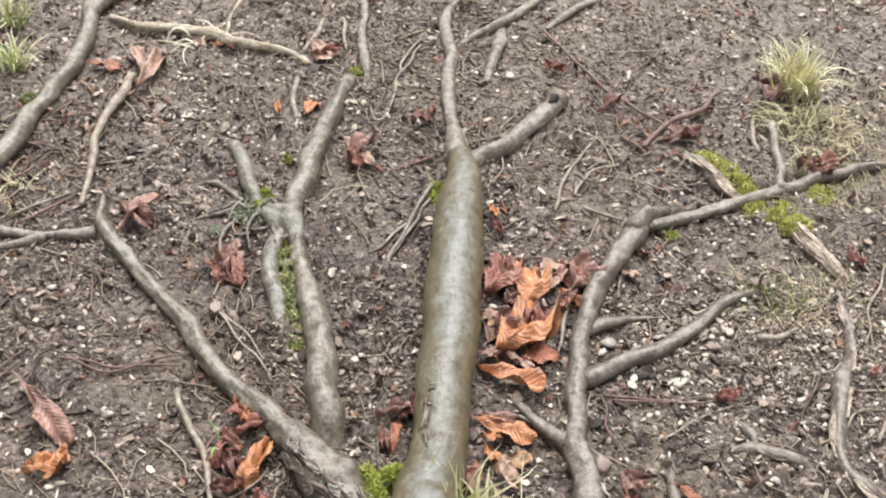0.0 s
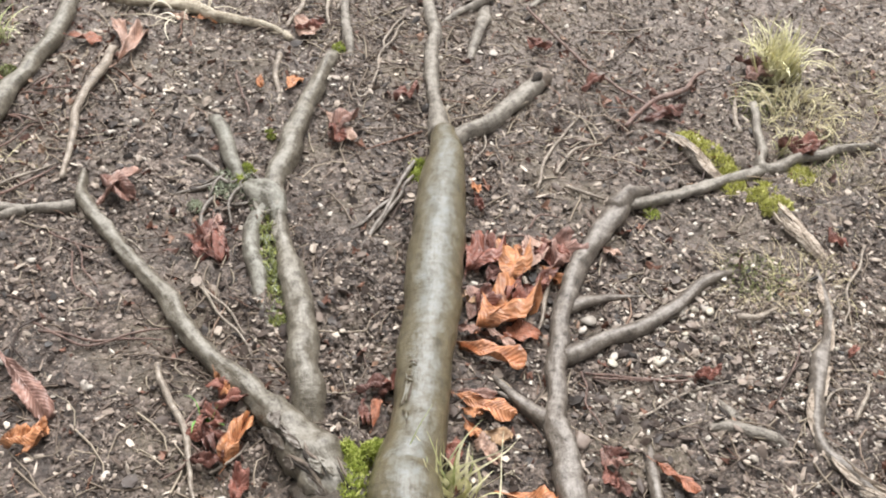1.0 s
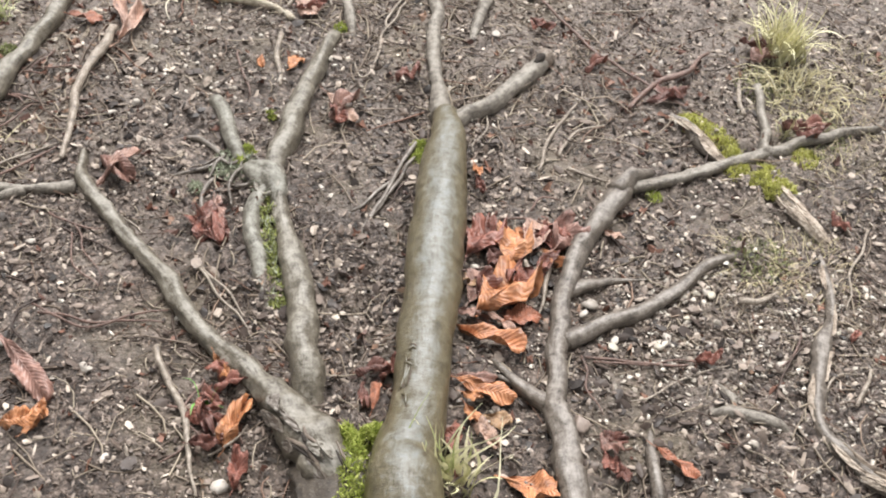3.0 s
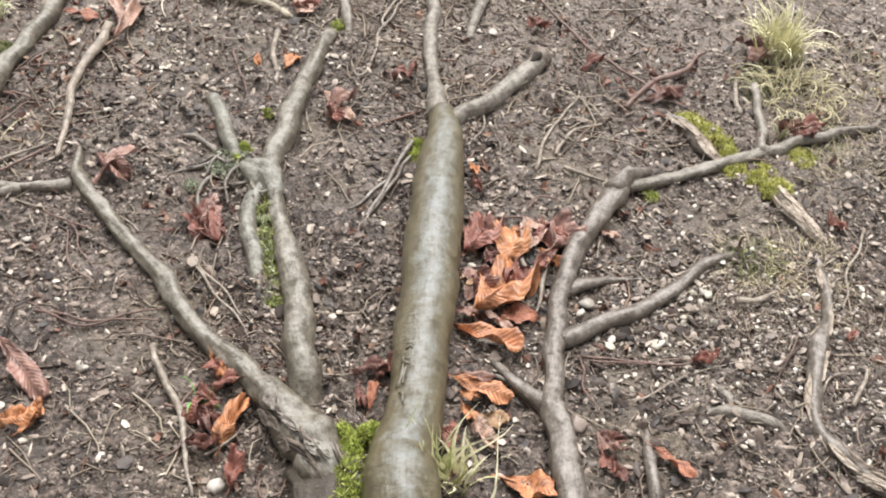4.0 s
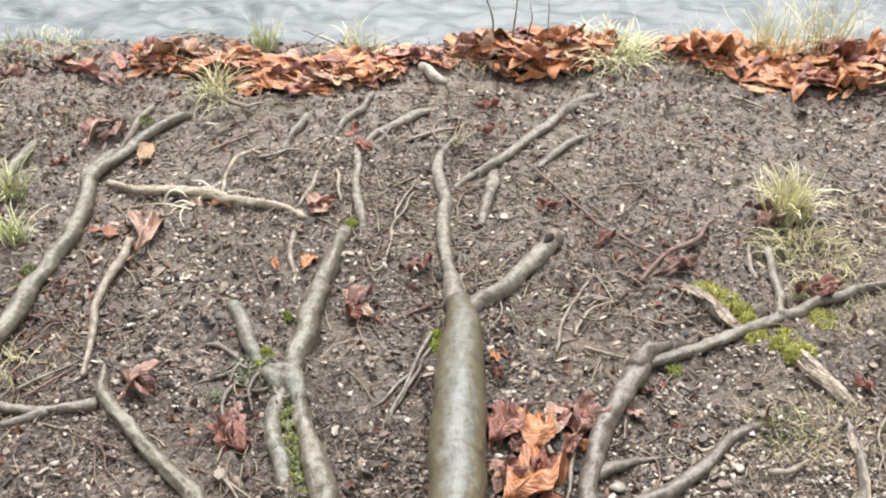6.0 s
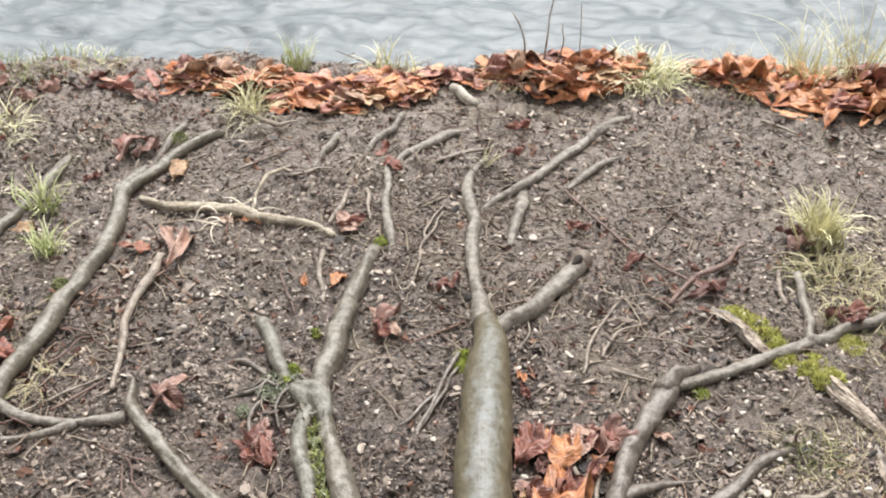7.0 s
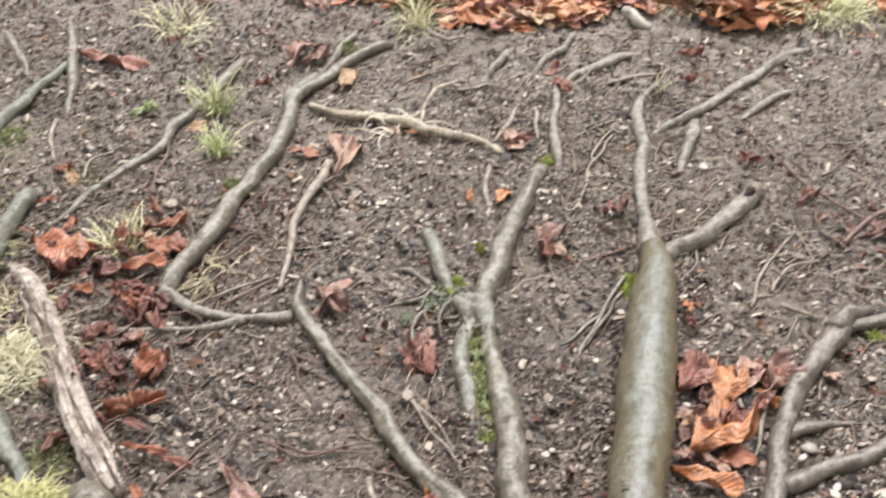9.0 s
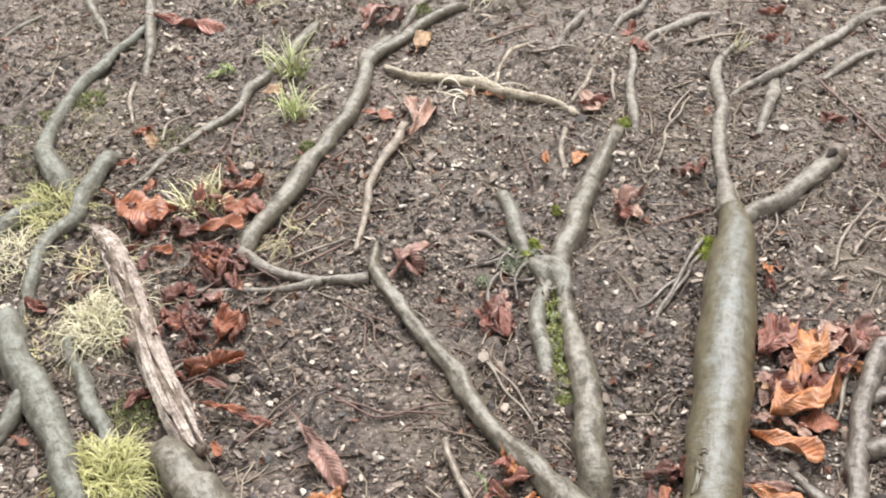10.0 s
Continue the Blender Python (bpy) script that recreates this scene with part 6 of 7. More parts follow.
grass_tuft("pale grass on the brink", -0.450, 2.722, 70, 0.060, 0.106, GRASS_PALE, 21, 0.8, 1.2, 0.00207)
grass_tuft("young green grass along the brink", -1.430, 2.71, 80, 0.110, 0.050, GRASS_GREEN, 22, 0.6, 1, 0.00207)
grass_tuft("young green grass along the brink", -1.640, 2.67, 55, 0.090, 0.050, GRASS_GREEN, 23, 0.6, 1, 0.00207)
straw_tangle("pale dry straw matted on the brink", 0.255, 2.795, 90, 0.090, 0.030, STRAW_PALE, 70, (0.06, 0.15), 0.0013)
straw_tangle("pale dry straw matted on the brink", 0.094, 2.776, 50, 0.060, 0.030, STRAW_PALE, 71, (0.06, 0.15), 0.0013)
straw_tangle("pale dry straw among drifted leaves", 0.704, 2.877, 80, 0.090, 0.040, STRAW_PALE, 72, (0.06, 0.15), 0.0013)
straw_tangle("pale dry straw among drifted leaves", 0.852, 2.926, 70, 0.080, 0.040, STRAW_PALE, 73, (0.06, 0.15), 0.0013)
straw_tangle("dry straw on the dark brink", -1.340, 2.696, 30, 0.090, 0.020, STRAW_PALE, 74, (0.05, 0.12), 0.0012)
straw_tangle("limp dry grass before the leaf drift", -0.797, 2.425, 45, 0.050, 0.035, STRAW_PALE, 75, (0.05, 0.12), 0.0012)
straw_tangle("limp dry grass on bare soil", -1.393, 2.256, 50, 0.060, 0.030, STRAW_PALE, 76, (0.05, 0.12), 0.0012)
grass_tuft("dry grass on the brink", -0.111, 2.708, 156, 0.060, 0.093, STRAW, 24, 1.1, 1.3, 0.00108)
grass_tuft("dry grass along the brink", 0.533, 2.933, 208, 0.120, 0.096, STRAW, 25, 0.9, 1.2, 0.00108)
grass_tuft("grass in the leaf drift", 0.833, 2.728, 30, 0.030, 0.079, GRASS_GREEN, 26, 0.8, 1.2, 0.00207)
grass_tuft("sparse moss-grown grass on gravel", 0.615, 1.337, 98, 0.090, 0.039, STRAW, 27, 1.9, 1.5, 0.0006)
grass_tuft("flattened dry grass on mossy soil", 0.806, 1.618, 156, 0.100, 0.038, STRAW, 35, 1.9, 1, 0.0006)
grass_tuft("flattened dry grass on damp soil", 0.871, 2.041, 130, 0.100, 0.042, STRAW, 36, 1.9, 1, 0.0006)
grass_tuft("flattened dry grass on gravel", 0.714, 1.343, 130, 0.080, 0.032, STRAW, 37, 1.9, 1, 0.0006)
grass_tuft("flattened dry grass on damp soil", -1.577, 1.524, 130, 0.120, 0.042, STRAW, 38, 1.9, 1, 0.0006)
grass_tuft("flattened dry grass beside a root", -1.112, 1.464, 104, 0.080, 0.040, STRAW, 39, 1.9, 1, 0.0006)
grass_tuft("tiny green sprout beside leaves", -0.329, 0.784, 7, 0.006, 0.057, SPROUT, 28, 0.7, 1.1, 0.00345)
grass_tuft("sparse dry grass on mossy soil", 0.798, 1.809, 91, 0.080, 0.045, STRAW, 29, 1.5, 1.5, 0.0006)


# ---- moss ----
def moss_patch(label, rows, mat, count, seed, size=0.006):
    """Tiny leafy shoots over a patch: rows of x, y, height over the ground, reach."""
    r = np.random.default_rng(seed)
    pieces = []
    for x, y, z, reach in rows:
        for k in range(count):
            a, d = r.uniform(0, 2 * np.pi), reach * r.random() ** 0.6
            px, py = x + np.cos(a) * d, y + np.sin(a) * d
            dome = z * (1 - (d / reach) ** 2) * r.uniform(0.55, 1.0)
            c = np.array([px, py, gz(px, py) + dome * 0.9 + 0.001])
            h = size * r.uniform(0.6, 1.5)
            tip = c + np.array([r.normal(0, 0.5), r.normal(0, 0.5), 1.0]) * h
            b = r.uniform(0, 6.28)
            ring = [c + 0.28 * h * np.array([np.cos(b + q), np.sin(b + q), r.uniform(-0.3, 0.3)]) for q in (0, 2.1, 4.2)]
            pieces.append((np.array([*ring, tip]), [(0, 1, 3), (1, 2, 3), (2, 0, 3)]))
    ob = joined("moss_patch", pieces, mat, None, True)
    return tagged(ob, label, "moss", "moss patches", "stuff")


moss_patch("bright green moss cushion at the fork of thick roots", ((-0.058, 0.575, 0.082, 0.044), (-0.062, 0.61, 0.084, 0.044), (-0.064, 0.64, 0.084, 0.040), (-0.068, 0.67, 0.083, 0.036), (-0.071, 0.695, 0.080, 0.033), (-0.074, 0.720, 0.072, 0.030), (-0.080, 0.742, 0.064, 0.026), (-0.090, 0.760, 0.054, 0.020), (-0.056, 0.765, 0.052, 0.022), (-0.042, 0.780, 0.044, 0.016)), MOSS, 420, 1, 0.006)
moss_patch("yellow-green moss cushion beside a pale root", ((0.479, 1.742, 0.012, 0.037), (0.516, 1.711, 0.016, 0.042), (0.551, 1.675, 0.018, 0.042),), MOSS_LIME, 420, 2, 0.006)
moss_patch("yellow-green moss cushion under an arched root", ((0.563, 1.637, 0.034, 0.025), (0.620, 1.571, 0.034, 0.027), (0.644, 1.543, 0.032, 0.024), (0.579, 1.599, 0.012, 0.035), (0.639, 1.598, 0.016, 0.038), (0.666, 1.559, 0.020, 0.032), (0.714, 1.671, 0.008, 0.036),), MOSS_LIME, 420, 3, 0.006)
moss_patch("moss strip between two root strands", ((-0.352, 1.290, 0.030, 0.020), (-0.342, 1.255, 0.030, 0.024), (-0.332, 1.222, 0.028, 0.025), (-0.322, 1.190, 0.028, 0.026), (-0.312, 1.158, 0.027, 0.026), (-0.302, 1.126, 0.026, 0.026), (-0.290, 1.092, 0.024, 0.025), (-0.278, 1.059, 0.020, 0.023), (-0.266, 1.028, 0.014, 0.020)), MOSS_STRIP, 130, 4, 0.007)
moss_patch("bright green moss cushion on a root knot", ((-0.427, 1.421, 0.030, 0.018), (-0.432, 1.388, 0.020, 0.016),), MOSS, 260, 5, 0.005)
moss_patch("grey-green lichen and moss tufts round the knot", ((-0.461, 1.395, 0.016, 0.029), (-0.433, 1.357, 0.018, 0.028), (-0.383, 1.317, 0.030, 0.018), (-0.349, 1.298, 0.036, 0.015), (-0.463, 1.359, 0.012, 0.023), (-0.500, 1.30, 0.008, 0.018), (-0.420, 1.40, 0.020, 0.022)), LICHEN, 130, 12, 0.006)
moss_patch("bright green moss cushion against the thick root", ((-0.087, 1.523, 0.016, 0.019), (-0.085, 1.487, 0.014, 0.019),), MOSS, 300, 6, 0.005)
moss_patch("small moss spot on a root", ((-0.331, 1.892, 0.022, 0.016), (-0.411, 1.547, 0.020, 0.014),), MOSS, 200, 7, 0.005)
moss_patch("olive moss on a root flank", ((-1.010, 1.630, 0.018, 0.024), (-1.002, 1.577, 0.016, 0.021), (-0.955, 2.287, 0.016, 0.031),), MOSS_DARK, 300, 8, 0.005)
moss_patch("olive moss between mossy roots", ((-1.502, 1.324, 0.018, 0.065), (-1.502, 1.253, 0.020, 0.057), (-1.608, 1.686, 0.008, 0.041), (-1.019, 0.816, 0.012, 0.053), (-1.680, 1.594, 0.006, 0.025),), MOSS_DARK, 420, 9, 0.006)
moss_patch("thin olive moss film on damp soil", ((-1.558, 1.417, 0.006, 0.104), (-1.335, 1.573, 0.004, 0.076), (-1.582, 1.667, 0.005, 0.095), (-1.701, 1.577, 0.004, 0.078), (0.757, 1.759, 0.005, 0.085), (0.641, 1.917, 0.004, 0.067), (0.604, 1.335, 0.004, 0.069),), MOSS_DARK, 420, 11, 0.005)
moss_patch("small moss spot under the root bend", ((0.403, 1.481, 0.006, 0.019),), MOSS, 200, 10, 0.004)


# ---- stones ----
def blob(seed, rings=5, sides=8):
    """A rounded uneven stone of unit size."""
    r = np.random.default_rng(seed)
    vs = [(0, 0, 1.0)]
    for i in range(1, rings):
        p = np.pi * i / rings
        vs += [(np.sin(p) * np.cos(2 * np.pi * j / sides), np.sin(p) * np.sin(2 * np.pi * j / sides), np.cos(p)) for j in range(sides)]
    vs.append((0, 0, -1.0))
    vs = np.array(vs)
    cuts = r.normal(size=(7, 3))
    cuts /= np.linalg.norm(cuts, axis=1)[:, None]
    for c in cuts:
        over = np.maximum(vs @ c - r.uniform(0.4, 0.75), 0)
        vs = vs - over[:, None] * c * 0.9
    vs *= 1 + r.normal(0, 0.05, (len(vs), 1))
    fs = [(0, 1 + j, 1 + (j + 1) % sides) for j in range(sides)]
    for i in range(rings - 2):
        for j in range(sides):
            a, b = 1 + i * sides + j, 1 + i * sides + (j + 1) % sides
            fs.append((a, a + sides, b + sides, b))
    n, last = len(vs) - 1, 1 + (rings - 2) * sides
    fs += [(n, last + (j + 1) % sides, last + j) for j in range(sides)]
    return vs, fs


def stone(label, x, y, size, seed, mat=None):
    v, f = blob(seed, 7, 12)
    r = np.random.default_rng(seed)
    v = v * np.array([1, r.uniform(0.55, 0.9), r.uniform(0.32, 0.5)]) * size * 0.5
    ob = mesh_ob("stone", v, f, mat or STONE)
    ob.matrix_world = pose(x, y, gz(x, y) + size * 0.09, r.uniform(-12, 12), r.uniform(-12, 12), r.uniform(0, 360))
    return tagged(ob, label, "stone", "single stones")


def stone_material(name, a, b, c2):
    m, n, l, p = material(name)
    info, v = n.new("ShaderNodeObjectInfo"), where(n, l)
    f = grainy(n, l, v, 120, 6)
    c = ramp(n, l, info.outputs["Random"], [(0.1, a), (0.5, b), (0.9, c2)])
    l.new(mixed(n, l, 0.6, c, ramp(n, l, f, [(0.35, (0.65, 0.62, 0.58)), (0.6, (1.05, 1.05, 1.05))]), "MULTIPLY"), p.inputs["Base Color"])
    p.inputs["Roughness"].default_value = 0.5
    relief(n, l, p, f, 0.3, 0.003)
    return m


STONE = stone_material("pale_river_stone", (0.36, 0.325, 0.285), (0.50, 0.46, 0.41), (0.29, 0.26, 0.225))
STONE_BROWN = stone_material("brown_stone", (0.20, 0.155, 0.13), (0.24, 0.19, 0.16), (0.17, 0.13, 0.11))
STONE_CREAM = stone_material("cream_stone", (0.46, 0.42, 0.345), (0.50, 0.465, 0.395), (0.42, 0.38, 0.305))
stone("white rounded stone on bare soil", -0.692, 1.520, 0.031, 1)
stone("white rounded stone on bare soil", -0.729, 1.476, 0.028, 2)
stone("white rounded stone on bare soil", -0.746, 1.082, 0.025, 3)
stone("white rounded stone on bare soil", -0.458, 0.651, 0.022, 4)
stone("white rounded stone on bare soil", -0.509, 0.754, 0.015, 5)
stone("white stone at the leaf tip", -0.706, 0.848, 0.021, 6)
stone("white rounded stone on bare soil", -0.553, 0.818, 0.027, 7)
stone("pale stone in gravel", 0.431, 1.091, 0.035, 8)
stone("pale stone in gravel", 0.339, 1.069, 0.020, 9)
stone("pale stone in gravel", 0.288, 1.152, 0.036, 10)
stone("pale stone in gravel", 0.277, 1.125, 0.027, 11)
stone("pale stone in gravel", 0.345, 1.676, 0.017, 12)
stone("pale broken stone beside leaves", -0.266, 0.634, 0.036, 13)
stone("white rounded stone on bare soil", -0.478, 1.152, 0.023, 14)
stone("pale stone in gravel", 0.512, 1.040, 0.020, 15)
stone("pale stone in gravel", 0.467, 1.220, 0.019, 16)
stone("pale stone in gravel", 0.504, 1.228, 0.026, 17)
stone("white rounded stone on bare soil", -0.682, 1.793, 0.015, 18)
stone("white rounded stone on bare soil", -0.260, 1.354, 0.020, 19)
stone("white rounded stone on bare soil", -0.127, 1.030, 0.016, 20)
stone("white rounded stone on bare soil", -1.394, 1.688, 0.024, 21)
stone("white rounded stone on bare soil", -1.540, 1.552, 0.029, 22)
stone("white rounded stone on bare soil", -1.363, 0.996, 0.025, 23)
stone("white rounded stone on bare soil", -0.548, 0.819, 0.023, 24)
stone("white rounded stone on bare soil", 0.221, 2.207, 0.025, 25)
stone("white rounded stone on bare soil", -0.008, 1.959, 0.021, 27)
stone("pale stone in gravel", 0.408, 1.947, 0.018, 28)
stone("white rounded stone on bare soil", -1.524, 1.944, 0.035, 30)
stone("pale stone in gravel", 0.024, 1.964, 0.029, 31)
stone("white rounded stone on bare soil", -0.116, 1.130, 0.013, 32)
stone("white rounded stone on bare soil", -0.850, 0.942, 0.021, 33)
stone("white rounded stone on bare soil", -0.184, 1.464, 0.019, 34)
stone("pale stone in gravel", 0.639, 1.073, 0.026, 35)
stone("pale stone in gravel", 0.332, 1.526, 0.016, 36)
stone("flat grey-brown stone against a root", 0.288, 0.868, 0.046, 37, STONE_BROWN)
for k, (x, y, size) in enumerate(((0.461, 1.211, 0.024), (0.486, 1.224, 0.022), (0.512, 1.222, 0.026), (0.420, 1.074, 0.036), (0.335, 1.052, 0.024), (0.656, 1.205, 0.018), (0.468, 1.150, 0.018), (0.748, 1.172, 0.017), (0.775, 1.185, 0.019), (0.670, 1.249, 0.018))):
    stone("cream angular stone in pale gravel", x, y, size, 60 + k, STONE_CREAM)


# ---- loose stuff on the soil ----
def scatter(count, seed, weight):
    """Places on the visible bank, thinned by a weight of x and y."""
    r = np.random.default_rng(seed)
    out = []
    while len(out) < count:
        x, y = r.uniform(-3.2, 2.3, 6000), r.uniform(-0.1, 2.95, 6000)
        fade = smooth(-3.2, -2.2, x) * smooth(2.3, 1.3, x) * smooth(-0.1, 0.5, y)
        keep = (r.random(6000) < weight(x, y) * fade) & (y < bank_edge(x) + 0.05)
        out += list(zip(x[keep], y[keep]))
    return np.array(out[:count]), r


def bulk(name, verts, tris, mat, flat):
    """One mesh from equal pieces: verts (pieces, points, 3), tris (pieces, triangles, 3) counted within each piece."""
    n, k = verts.shape[:2]
    tris = (tris + (np.arange(n) * k)[:, None, None]).reshape(-1, 3)
    me = bpy.data.meshes.new(name)
    me.vertices.add(n * k)
    me.vertices.foreach_set("co", verts.astype(np.float32).ravel())
    me.loops.add(tris.size)
    me.loops.foreach_set("vertex_index", tris.astype(np.int32).ravel())
    me.polygons.add(len(tris))
    me.polygons.foreach_set("loop_start", np.arange(0, tris.size, 3, dtype=np.int32))
    me.polygons.foreach_set("use_smooth", np.full(len(tris), not flat))
    me.materials.append(mat)
    me.update(calc_edges=True)
    return new(name, me)


def strewn(name, label, count, seed, weight, sizes, mat, flatness, shapes, rings, sides, sink, category, flat=False, power=2.2, slim=(0.4, 0.95)):
    spots, r = scatter(count, seed, weight)
    vs, ts = [], []
    for k in range(shapes):
        v, f = blob(seed + k, rings, sides)
        vs.append(v)
    tri = np.array([t for face in f for t in ([face] if len(face) == 3 else [face[:3], (face[0], face[2], face[3])])])
    v = np.array(vs)[r.integers(shapes, size=count)]
    s = sizes[0] * (sizes[1] / sizes[0]) ** (r.random(count) ** power)
    v = v * np.stack([np.ones(count), r.uniform(*slim, count), r.uniform(*flatness, count)], -1)[:, None] * (s / 2)[:, None, None]
    a, tilt, way = r.uniform(0, 6.28, count), r.normal(0, 0.45, count), r.normal(0, 0.45, count)
    x, y, z = v[..., 0], v[..., 1], v[..., 2]
    y, z = y * np.cos(tilt)[:, None] - z * np.sin(tilt)[:, None], y * np.sin(tilt)[:, None] + z * np.cos(tilt)[:, None]
    x, z = x * np.cos(way)[:, None] + z * np.sin(way)[:, None], z * np.cos(way)[:, None] - x * np.sin(way)[:, None]
    x, y = x * np.cos(a)[:, None] - y * np.sin(a)[:, None], x * np.sin(a)[:, None] + y * np.cos(a)[:, None]
    base = soil_z(spots[:, 0], spots[:, 1]) + s * sink
    v = np.stack([x + spots[:, :1], y + spots[:, 1:], z + base[:, None]], -1)
    return tagged(bulk(name, v, np.broadcast_to(tri, (count, *tri.shape)), mat, flat), label, category, "", "stuff")


def gravel_weight(x, y):
    w = 0.03 + 0.9 * np.clip(value_noise(x, y, 0.26, 2) * 1.6 - 0.05, 0, 1)
    w = w + 0.9 * np.exp(-(((x - 0.58) / 0.28) ** 2 + ((y - 1.08) / 0.26) ** 2)) + 0.35 * np.exp(-(((x + 0.75) / 0.25) ** 2 + ((y - 1.7) / 0.3) ** 2))
    return np.clip(w + 0.25 * smooth(1.5, 2.3, y) * smooth(-0.6, 0.3, x), 0, 1)


def crumb_weight(x, y):
    w = np.clip(0.40 + 2.0 * value_noise(x, y, 0.24, 4) + 0.9 * value_noise(x, y, 0.08, 0), 0.06, 1)
    for cx, cy, sx, sy in ((-0.62, 0.86, 0.22, 0.2), (0.12, 1.62, 0.16, 0.2), (-0.2, 1.45, 0.1, 0.2), (-0.62, 1.6, 0.12, 0.16), (0.35, 2.35, 0.3, 0.12)):
        w = w * (1 - 0.7 * np.exp(-(((x - cx) / sx) ** 2 + ((y - cy) / sy) ** 2)))
    return w * smooth(2.9, 1.5, y)


strewn("pebbles", "small pale pebbles and grit strewn over the soil", 11500, 40, gravel_weight, (0.004, 0.022), PEBBLE, (0.30, 0.65), 24, 3, 6, 0.10, "pebbles", True)
strewn("gravel", "pale flat gravel lying thick on the soil", 2300, 45, lambda x, y: np.exp(-(((x - 0.57) / 0.22) ** 2 + ((y - 1.10) / 0.22) ** 2)) * (0.4 + smooth(-0.2, 0.2, value_noise(x, y, 0.1, 1))), (0.004, 0.018), GRAVEL, (0.25, 0.5), 24, 3, 6, 0.12, "gravel", True, 1.9)
strewn("soil_crumbs", "dark crumbs of wet soil", 100000, 60, crumb_weight, (0.0035, 0.0175), CRUMB, (0.28, 0.7), 32, 2, 5, 0.17, "soil", True, 1.5)
strewn("wood_chips", "small flat chips of bark and rotten wood on the soil", 34000, 70, lambda x, y: (0.25 + np.clip(value_noise(x, y, 0.27, 1) + 0.3, 0, 1)) * smooth(3.0, 2.4, y), (0.005, 0.026), CHIP, (0.12, 0.30), 24, 3, 5, 0.13, "wood chips", True, 1.8)


strewn("bark_bits", "narrow splinters of bark and rotten root on the soil", 12000, 75, lambda x, y: (0.2 + np.clip(value_noise(x, y, 0.2, 3) + 0.25, 0, 1)) * smooth(3.1, 2.2, y), (0.010, 0.048), CHIP, (0.07, 0.16), 24, 3, 5, 0.06, "bark bits", True, 1.7, (0.13, 0.36))


MULCH = island_material("bark_mulch", [(0.0, (0.016, 0.012, 0.010)), (0.35, (0.04, 0.029, 0.024)), (0.62, (0.085, 0.063, 0.052)), (0.85, (0.20, 0.158, 0.13)), (1.0, (0.38, 0.32, 0.265))], (0.35, 0.7))


def mulch_weight(x, y):
    w = 0.12 + np.clip(value_noise(x, y, 0.22, 7) * 1.6 + 0.25, 0, 1)
    for cx, cy, sx, sy in ((0.15, 0.95, 0.25, 0.3), (0.45, 0.85, 0.25, 0.2), (-0.12, 1.0, 0.06, 0.3), (-0.35, 1.05, 0.1, 0.25)):
        w = w + 0.6 * np.exp(-(((x - cx) / sx) ** 2 + ((y - cy) / sy) ** 2))
    w = w * (1 - 0.75 * np.exp(-(((x + 0.6) / 0.2) ** 2 + ((y - 0.87) / 0.18) ** 2)))
    return np.clip(w, 0, 1) * (0.42 + 0.58 * smooth(2.0, 1.3, y)) * smooth(2.9, 2.4, y)


strewn("bark_mulch", "dark wet flakes of bark and rotten wood on the soil", 13000, 77, mulch_weight, (0.009, 0.042), MULCH, (0.10, 0.22), 24, 3, 6, 0.10, "bark mulch", True, 1.5, (0.3, 0.75))


def fibres(name, label, count, seed, weight, length, radius, mat, category):
    spots, r = scatter(count, seed, weight)
    zs = soil_z(spots[:, 0], spots[:, 1])
    pieces = []
    for (x, y), z in zip(spots, zs):
        n, L = 4, length[0] * (length[1] / length[0]) ** (r.random() ** 1.6)
        a, bend, rad = r.uniform(0, 6.28), r.normal(0, 0.35), radius * r.uniform(0.5, 1.4) * (0.6 + 4 * L)
        px, py = x, y
        vs = []
        for i in range(n):
            hz = float(z) + rad * 0.8 + 0.004 * np.sin(np.pi * i / (n - 1)) * r.random()
            side = np.array([-np.sin(a), np.cos(a), 0])
            c = np.array([px, py, hz])
            q = rad * (1 - 0.5 * i / n)
            vs += [c - side * q, c + (0, 0, q), c + side * q]
            px, py = px + np.cos(a) * L / (n - 1), py + np.sin(a) * L / (n - 1)
            a += bend + r.normal(0, 0.2)
        fs = []
        for i in range(n - 1):
            for j in range(3):
                k = (j + 1) % 3
                fs.append((i * 3 + j, i * 3 + k, i * 3 + 3 + k, i * 3 + 3 + j))
        pieces.append((np.array(vs), fs))
    ob = joined(name, pieces, mat)
    return tagged(ob, label, category, "", "stuff")


fibres("plant_litter", "thin rootlets, stalks and dry grass bits on the soil", 17000, 80, lambda x, y: 0.25 + np.clip(value_noise(x, y, 0.3, 3) + 0.35, 0, 1), (0.012, 0.11), 0.0019, LITTER, "plant litter")


def litter_nests(x, y):
    """Hollows beside the roots where dry stalks gather."""
    w = 0 * x
    for cx, cy, sx, sy in ((-0.87, 1.55, 0.07, 0.2), (-0.86, 1.28, 0.08, 0.05), (-1.05, 1.12, 0.1, 0.14), (-0.40, 1.02, 0.06, 0.14), (0.10, 1.72, 0.3, 0.14), (0.62, 1.2, 0.2, 0.16), (-1.22, 1.62, 0.1, 0.12), (-0.3, 2.0, 0.25, 0.16)):
        w = w + np.exp(-(((x - cx) / sx) ** 2 + ((y - cy) / sy) ** 2))
    return np.clip(w, 0, 1)


fibres("dry_stalks", "dry stalks and rootlets gathered in hollows beside roots", 1350, 82, litter_nests, (0.03, 0.15), 0.0020, LITTER, "plant litter")


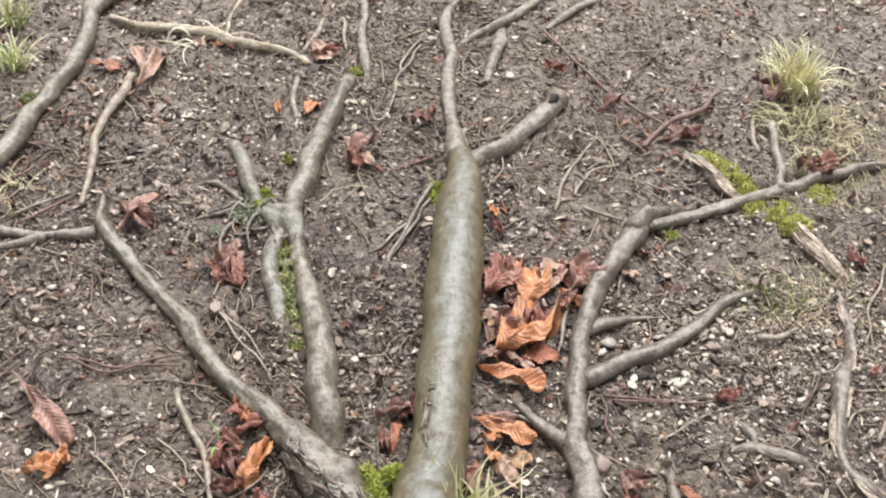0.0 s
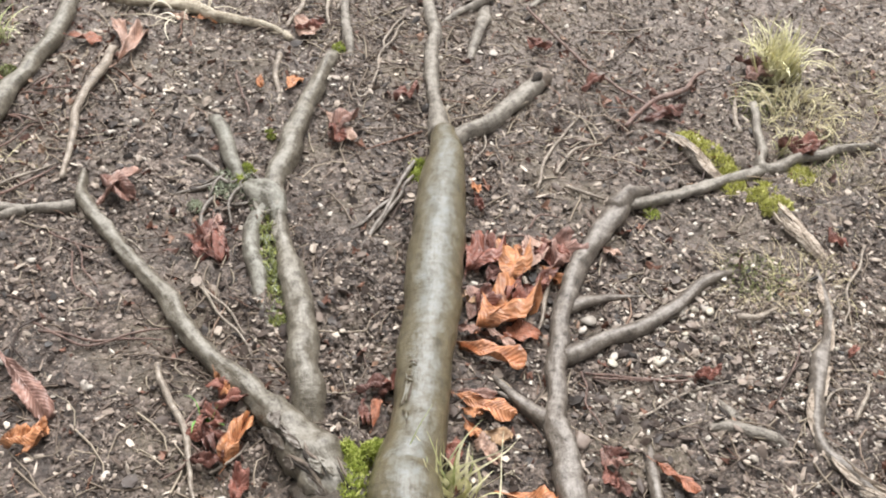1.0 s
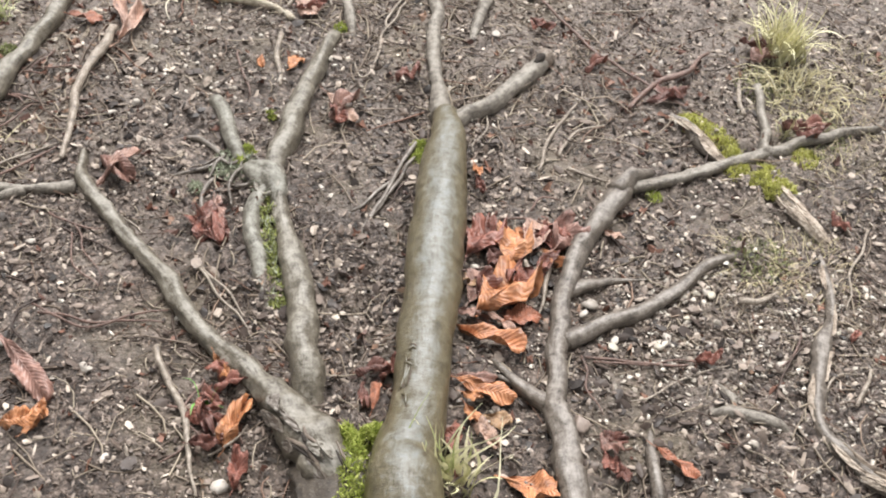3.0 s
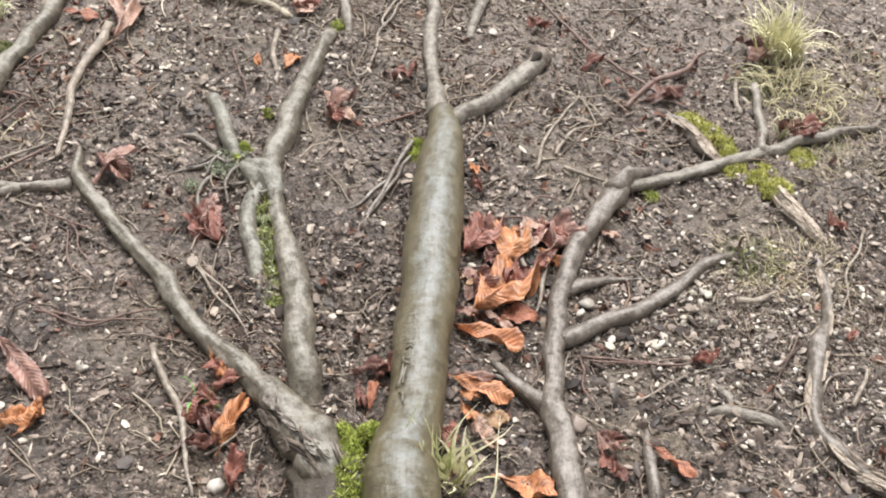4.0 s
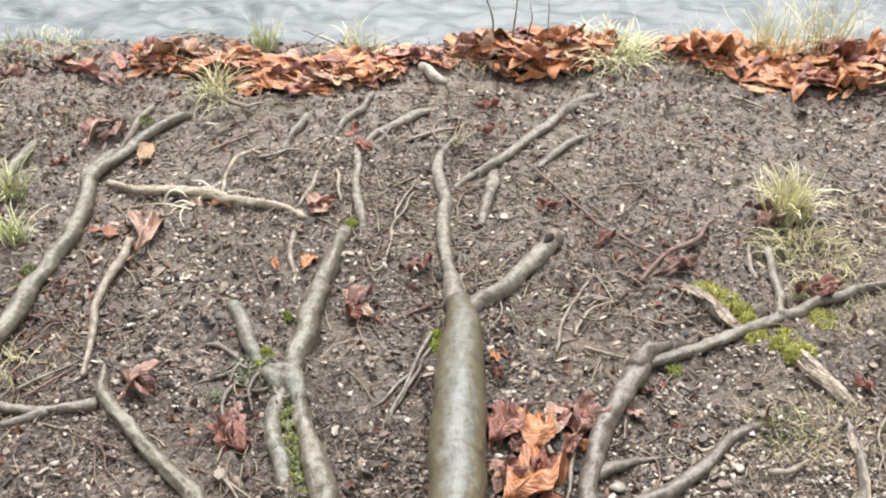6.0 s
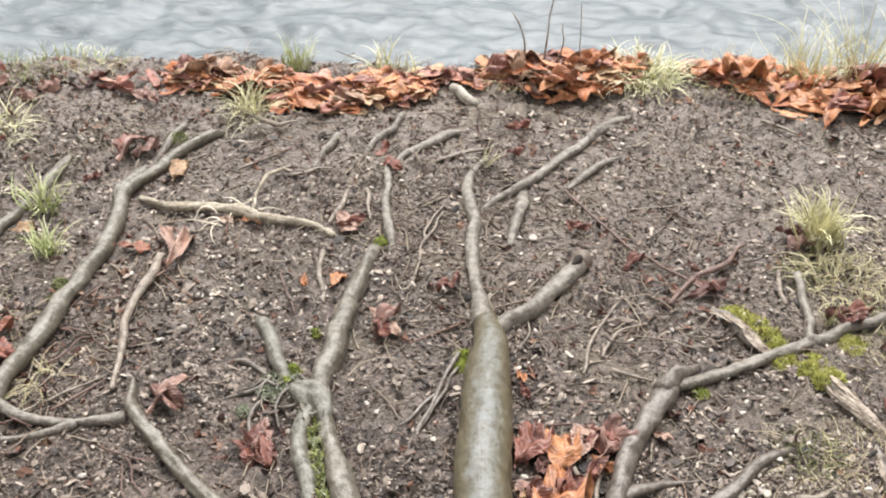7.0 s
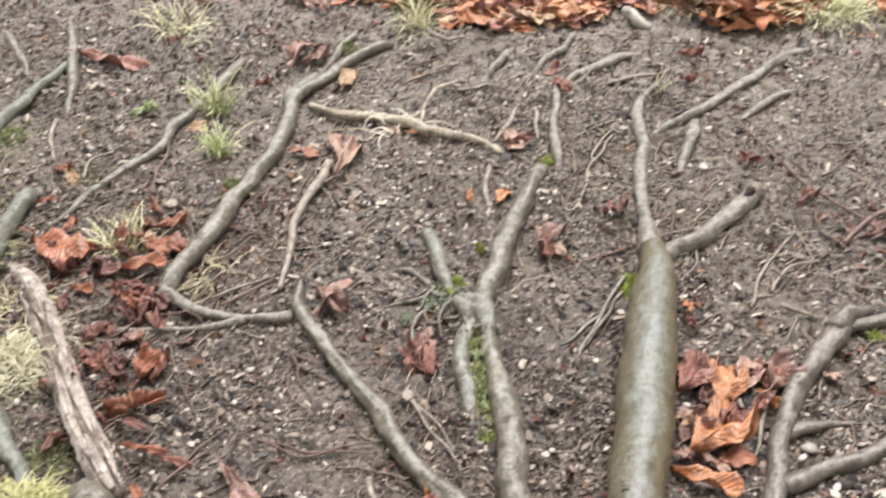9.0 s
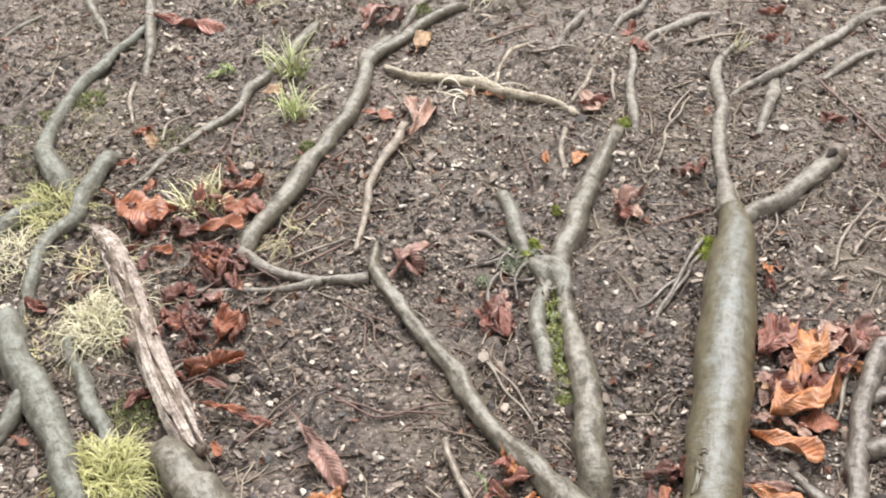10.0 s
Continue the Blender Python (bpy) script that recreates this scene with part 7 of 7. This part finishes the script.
DARK_LITTER = island_material("dark_twiglets", [(0.0, (0.045, 0.03, 0.025)), (0.4, (0.10, 0.065, 0.05)), (0.65, (0.20, 0.155, 0.12)), (1.0, (0.40, 0.34, 0.26))], (0.45, 0.75))
fibres("twiglets", "thin dark twigs and long rootlets on the soil", 4200, 81, lambda x, y: 0.2 + np.clip(value_noise(x, y, 0.4, 5) + 0.3, 0, 1), (0.04, 0.17), 0.0018, DARK_LITTER, "plant litter")


def scraps(name, label, count, seed, weight, mat):
    spots, r = scatter(count, seed, weight)
    zs = soil_z(spots[:, 0], spots[:, 1])
    pieces = []
    for (x, y), z in zip(spots, zs):
        s = 0.005 + 0.018 * r.random() ** 2.5
        n = 8
        ring = [np.array([np.cos(q) * s * r.uniform(0.35, 1.1), np.sin(q) * s * 0.5 * r.uniform(0.3, 1.1), r.normal(0, 0.35) * s]) for q in np.linspace(0, 6.28, n, endpoint=False)]
        top = np.array([*ring, (0, 0, s * r.uniform(-0.1, 0.25))])
        v = np.vstack([top, top - (0, 0, 0.0008)])
        fs = [(j, (j + 1) % n, n) for j in range(n)] + [(n + 1 + (j + 1) % n, n + 1 + j, 2 * n + 1) for j in range(n)]
        fs += [((j + 1) % n, j, n + 1 + j, n + 1 + (j + 1) % n) for j in range(n)]
        v = v @ np.array(Euler((r.normal(0, 0.35), r.normal(0, 0.35), r.uniform(0, 6.28))).to_matrix()).T + (x, y, z + 0.003)
        pieces.append((v, fs))
    return tagged(joined(name, pieces, mat, None, True), label, "leaf scraps", "", "stuff")


def scrap_weight(x, y):
    w = 0.12 + 0.35 * np.clip(value_noise(x, y, 0.35, 1) + 0.1, 0, 1)
    for cx, cy, s in ((0.12, 1.15, 0.16), (-1.15, 1.2, 0.22), (-0.33, 0.85, 0.1), (-0.85, 1.5, 0.2), (0.4, 1.9, 0.2), (-0.5, 1.25, 0.08), (-0.02, 0.8, 0.1), (-0.95, 1.75, 0.12), (-1.0, 1.45, 0.1), (-1.5, 2.6, 0.22)):
        w = w + 0.9 * np.exp(-(((x - cx) / s) ** 2 + ((y - cy) / s) ** 2))
    return np.clip(w + 0.3 * smooth(2.2, 2.5, y), 0, 1)


scraps("leaf_scraps", "torn red-brown scraps of dead leaves on the soil", 3600, 90, scrap_weight, SCRAP)
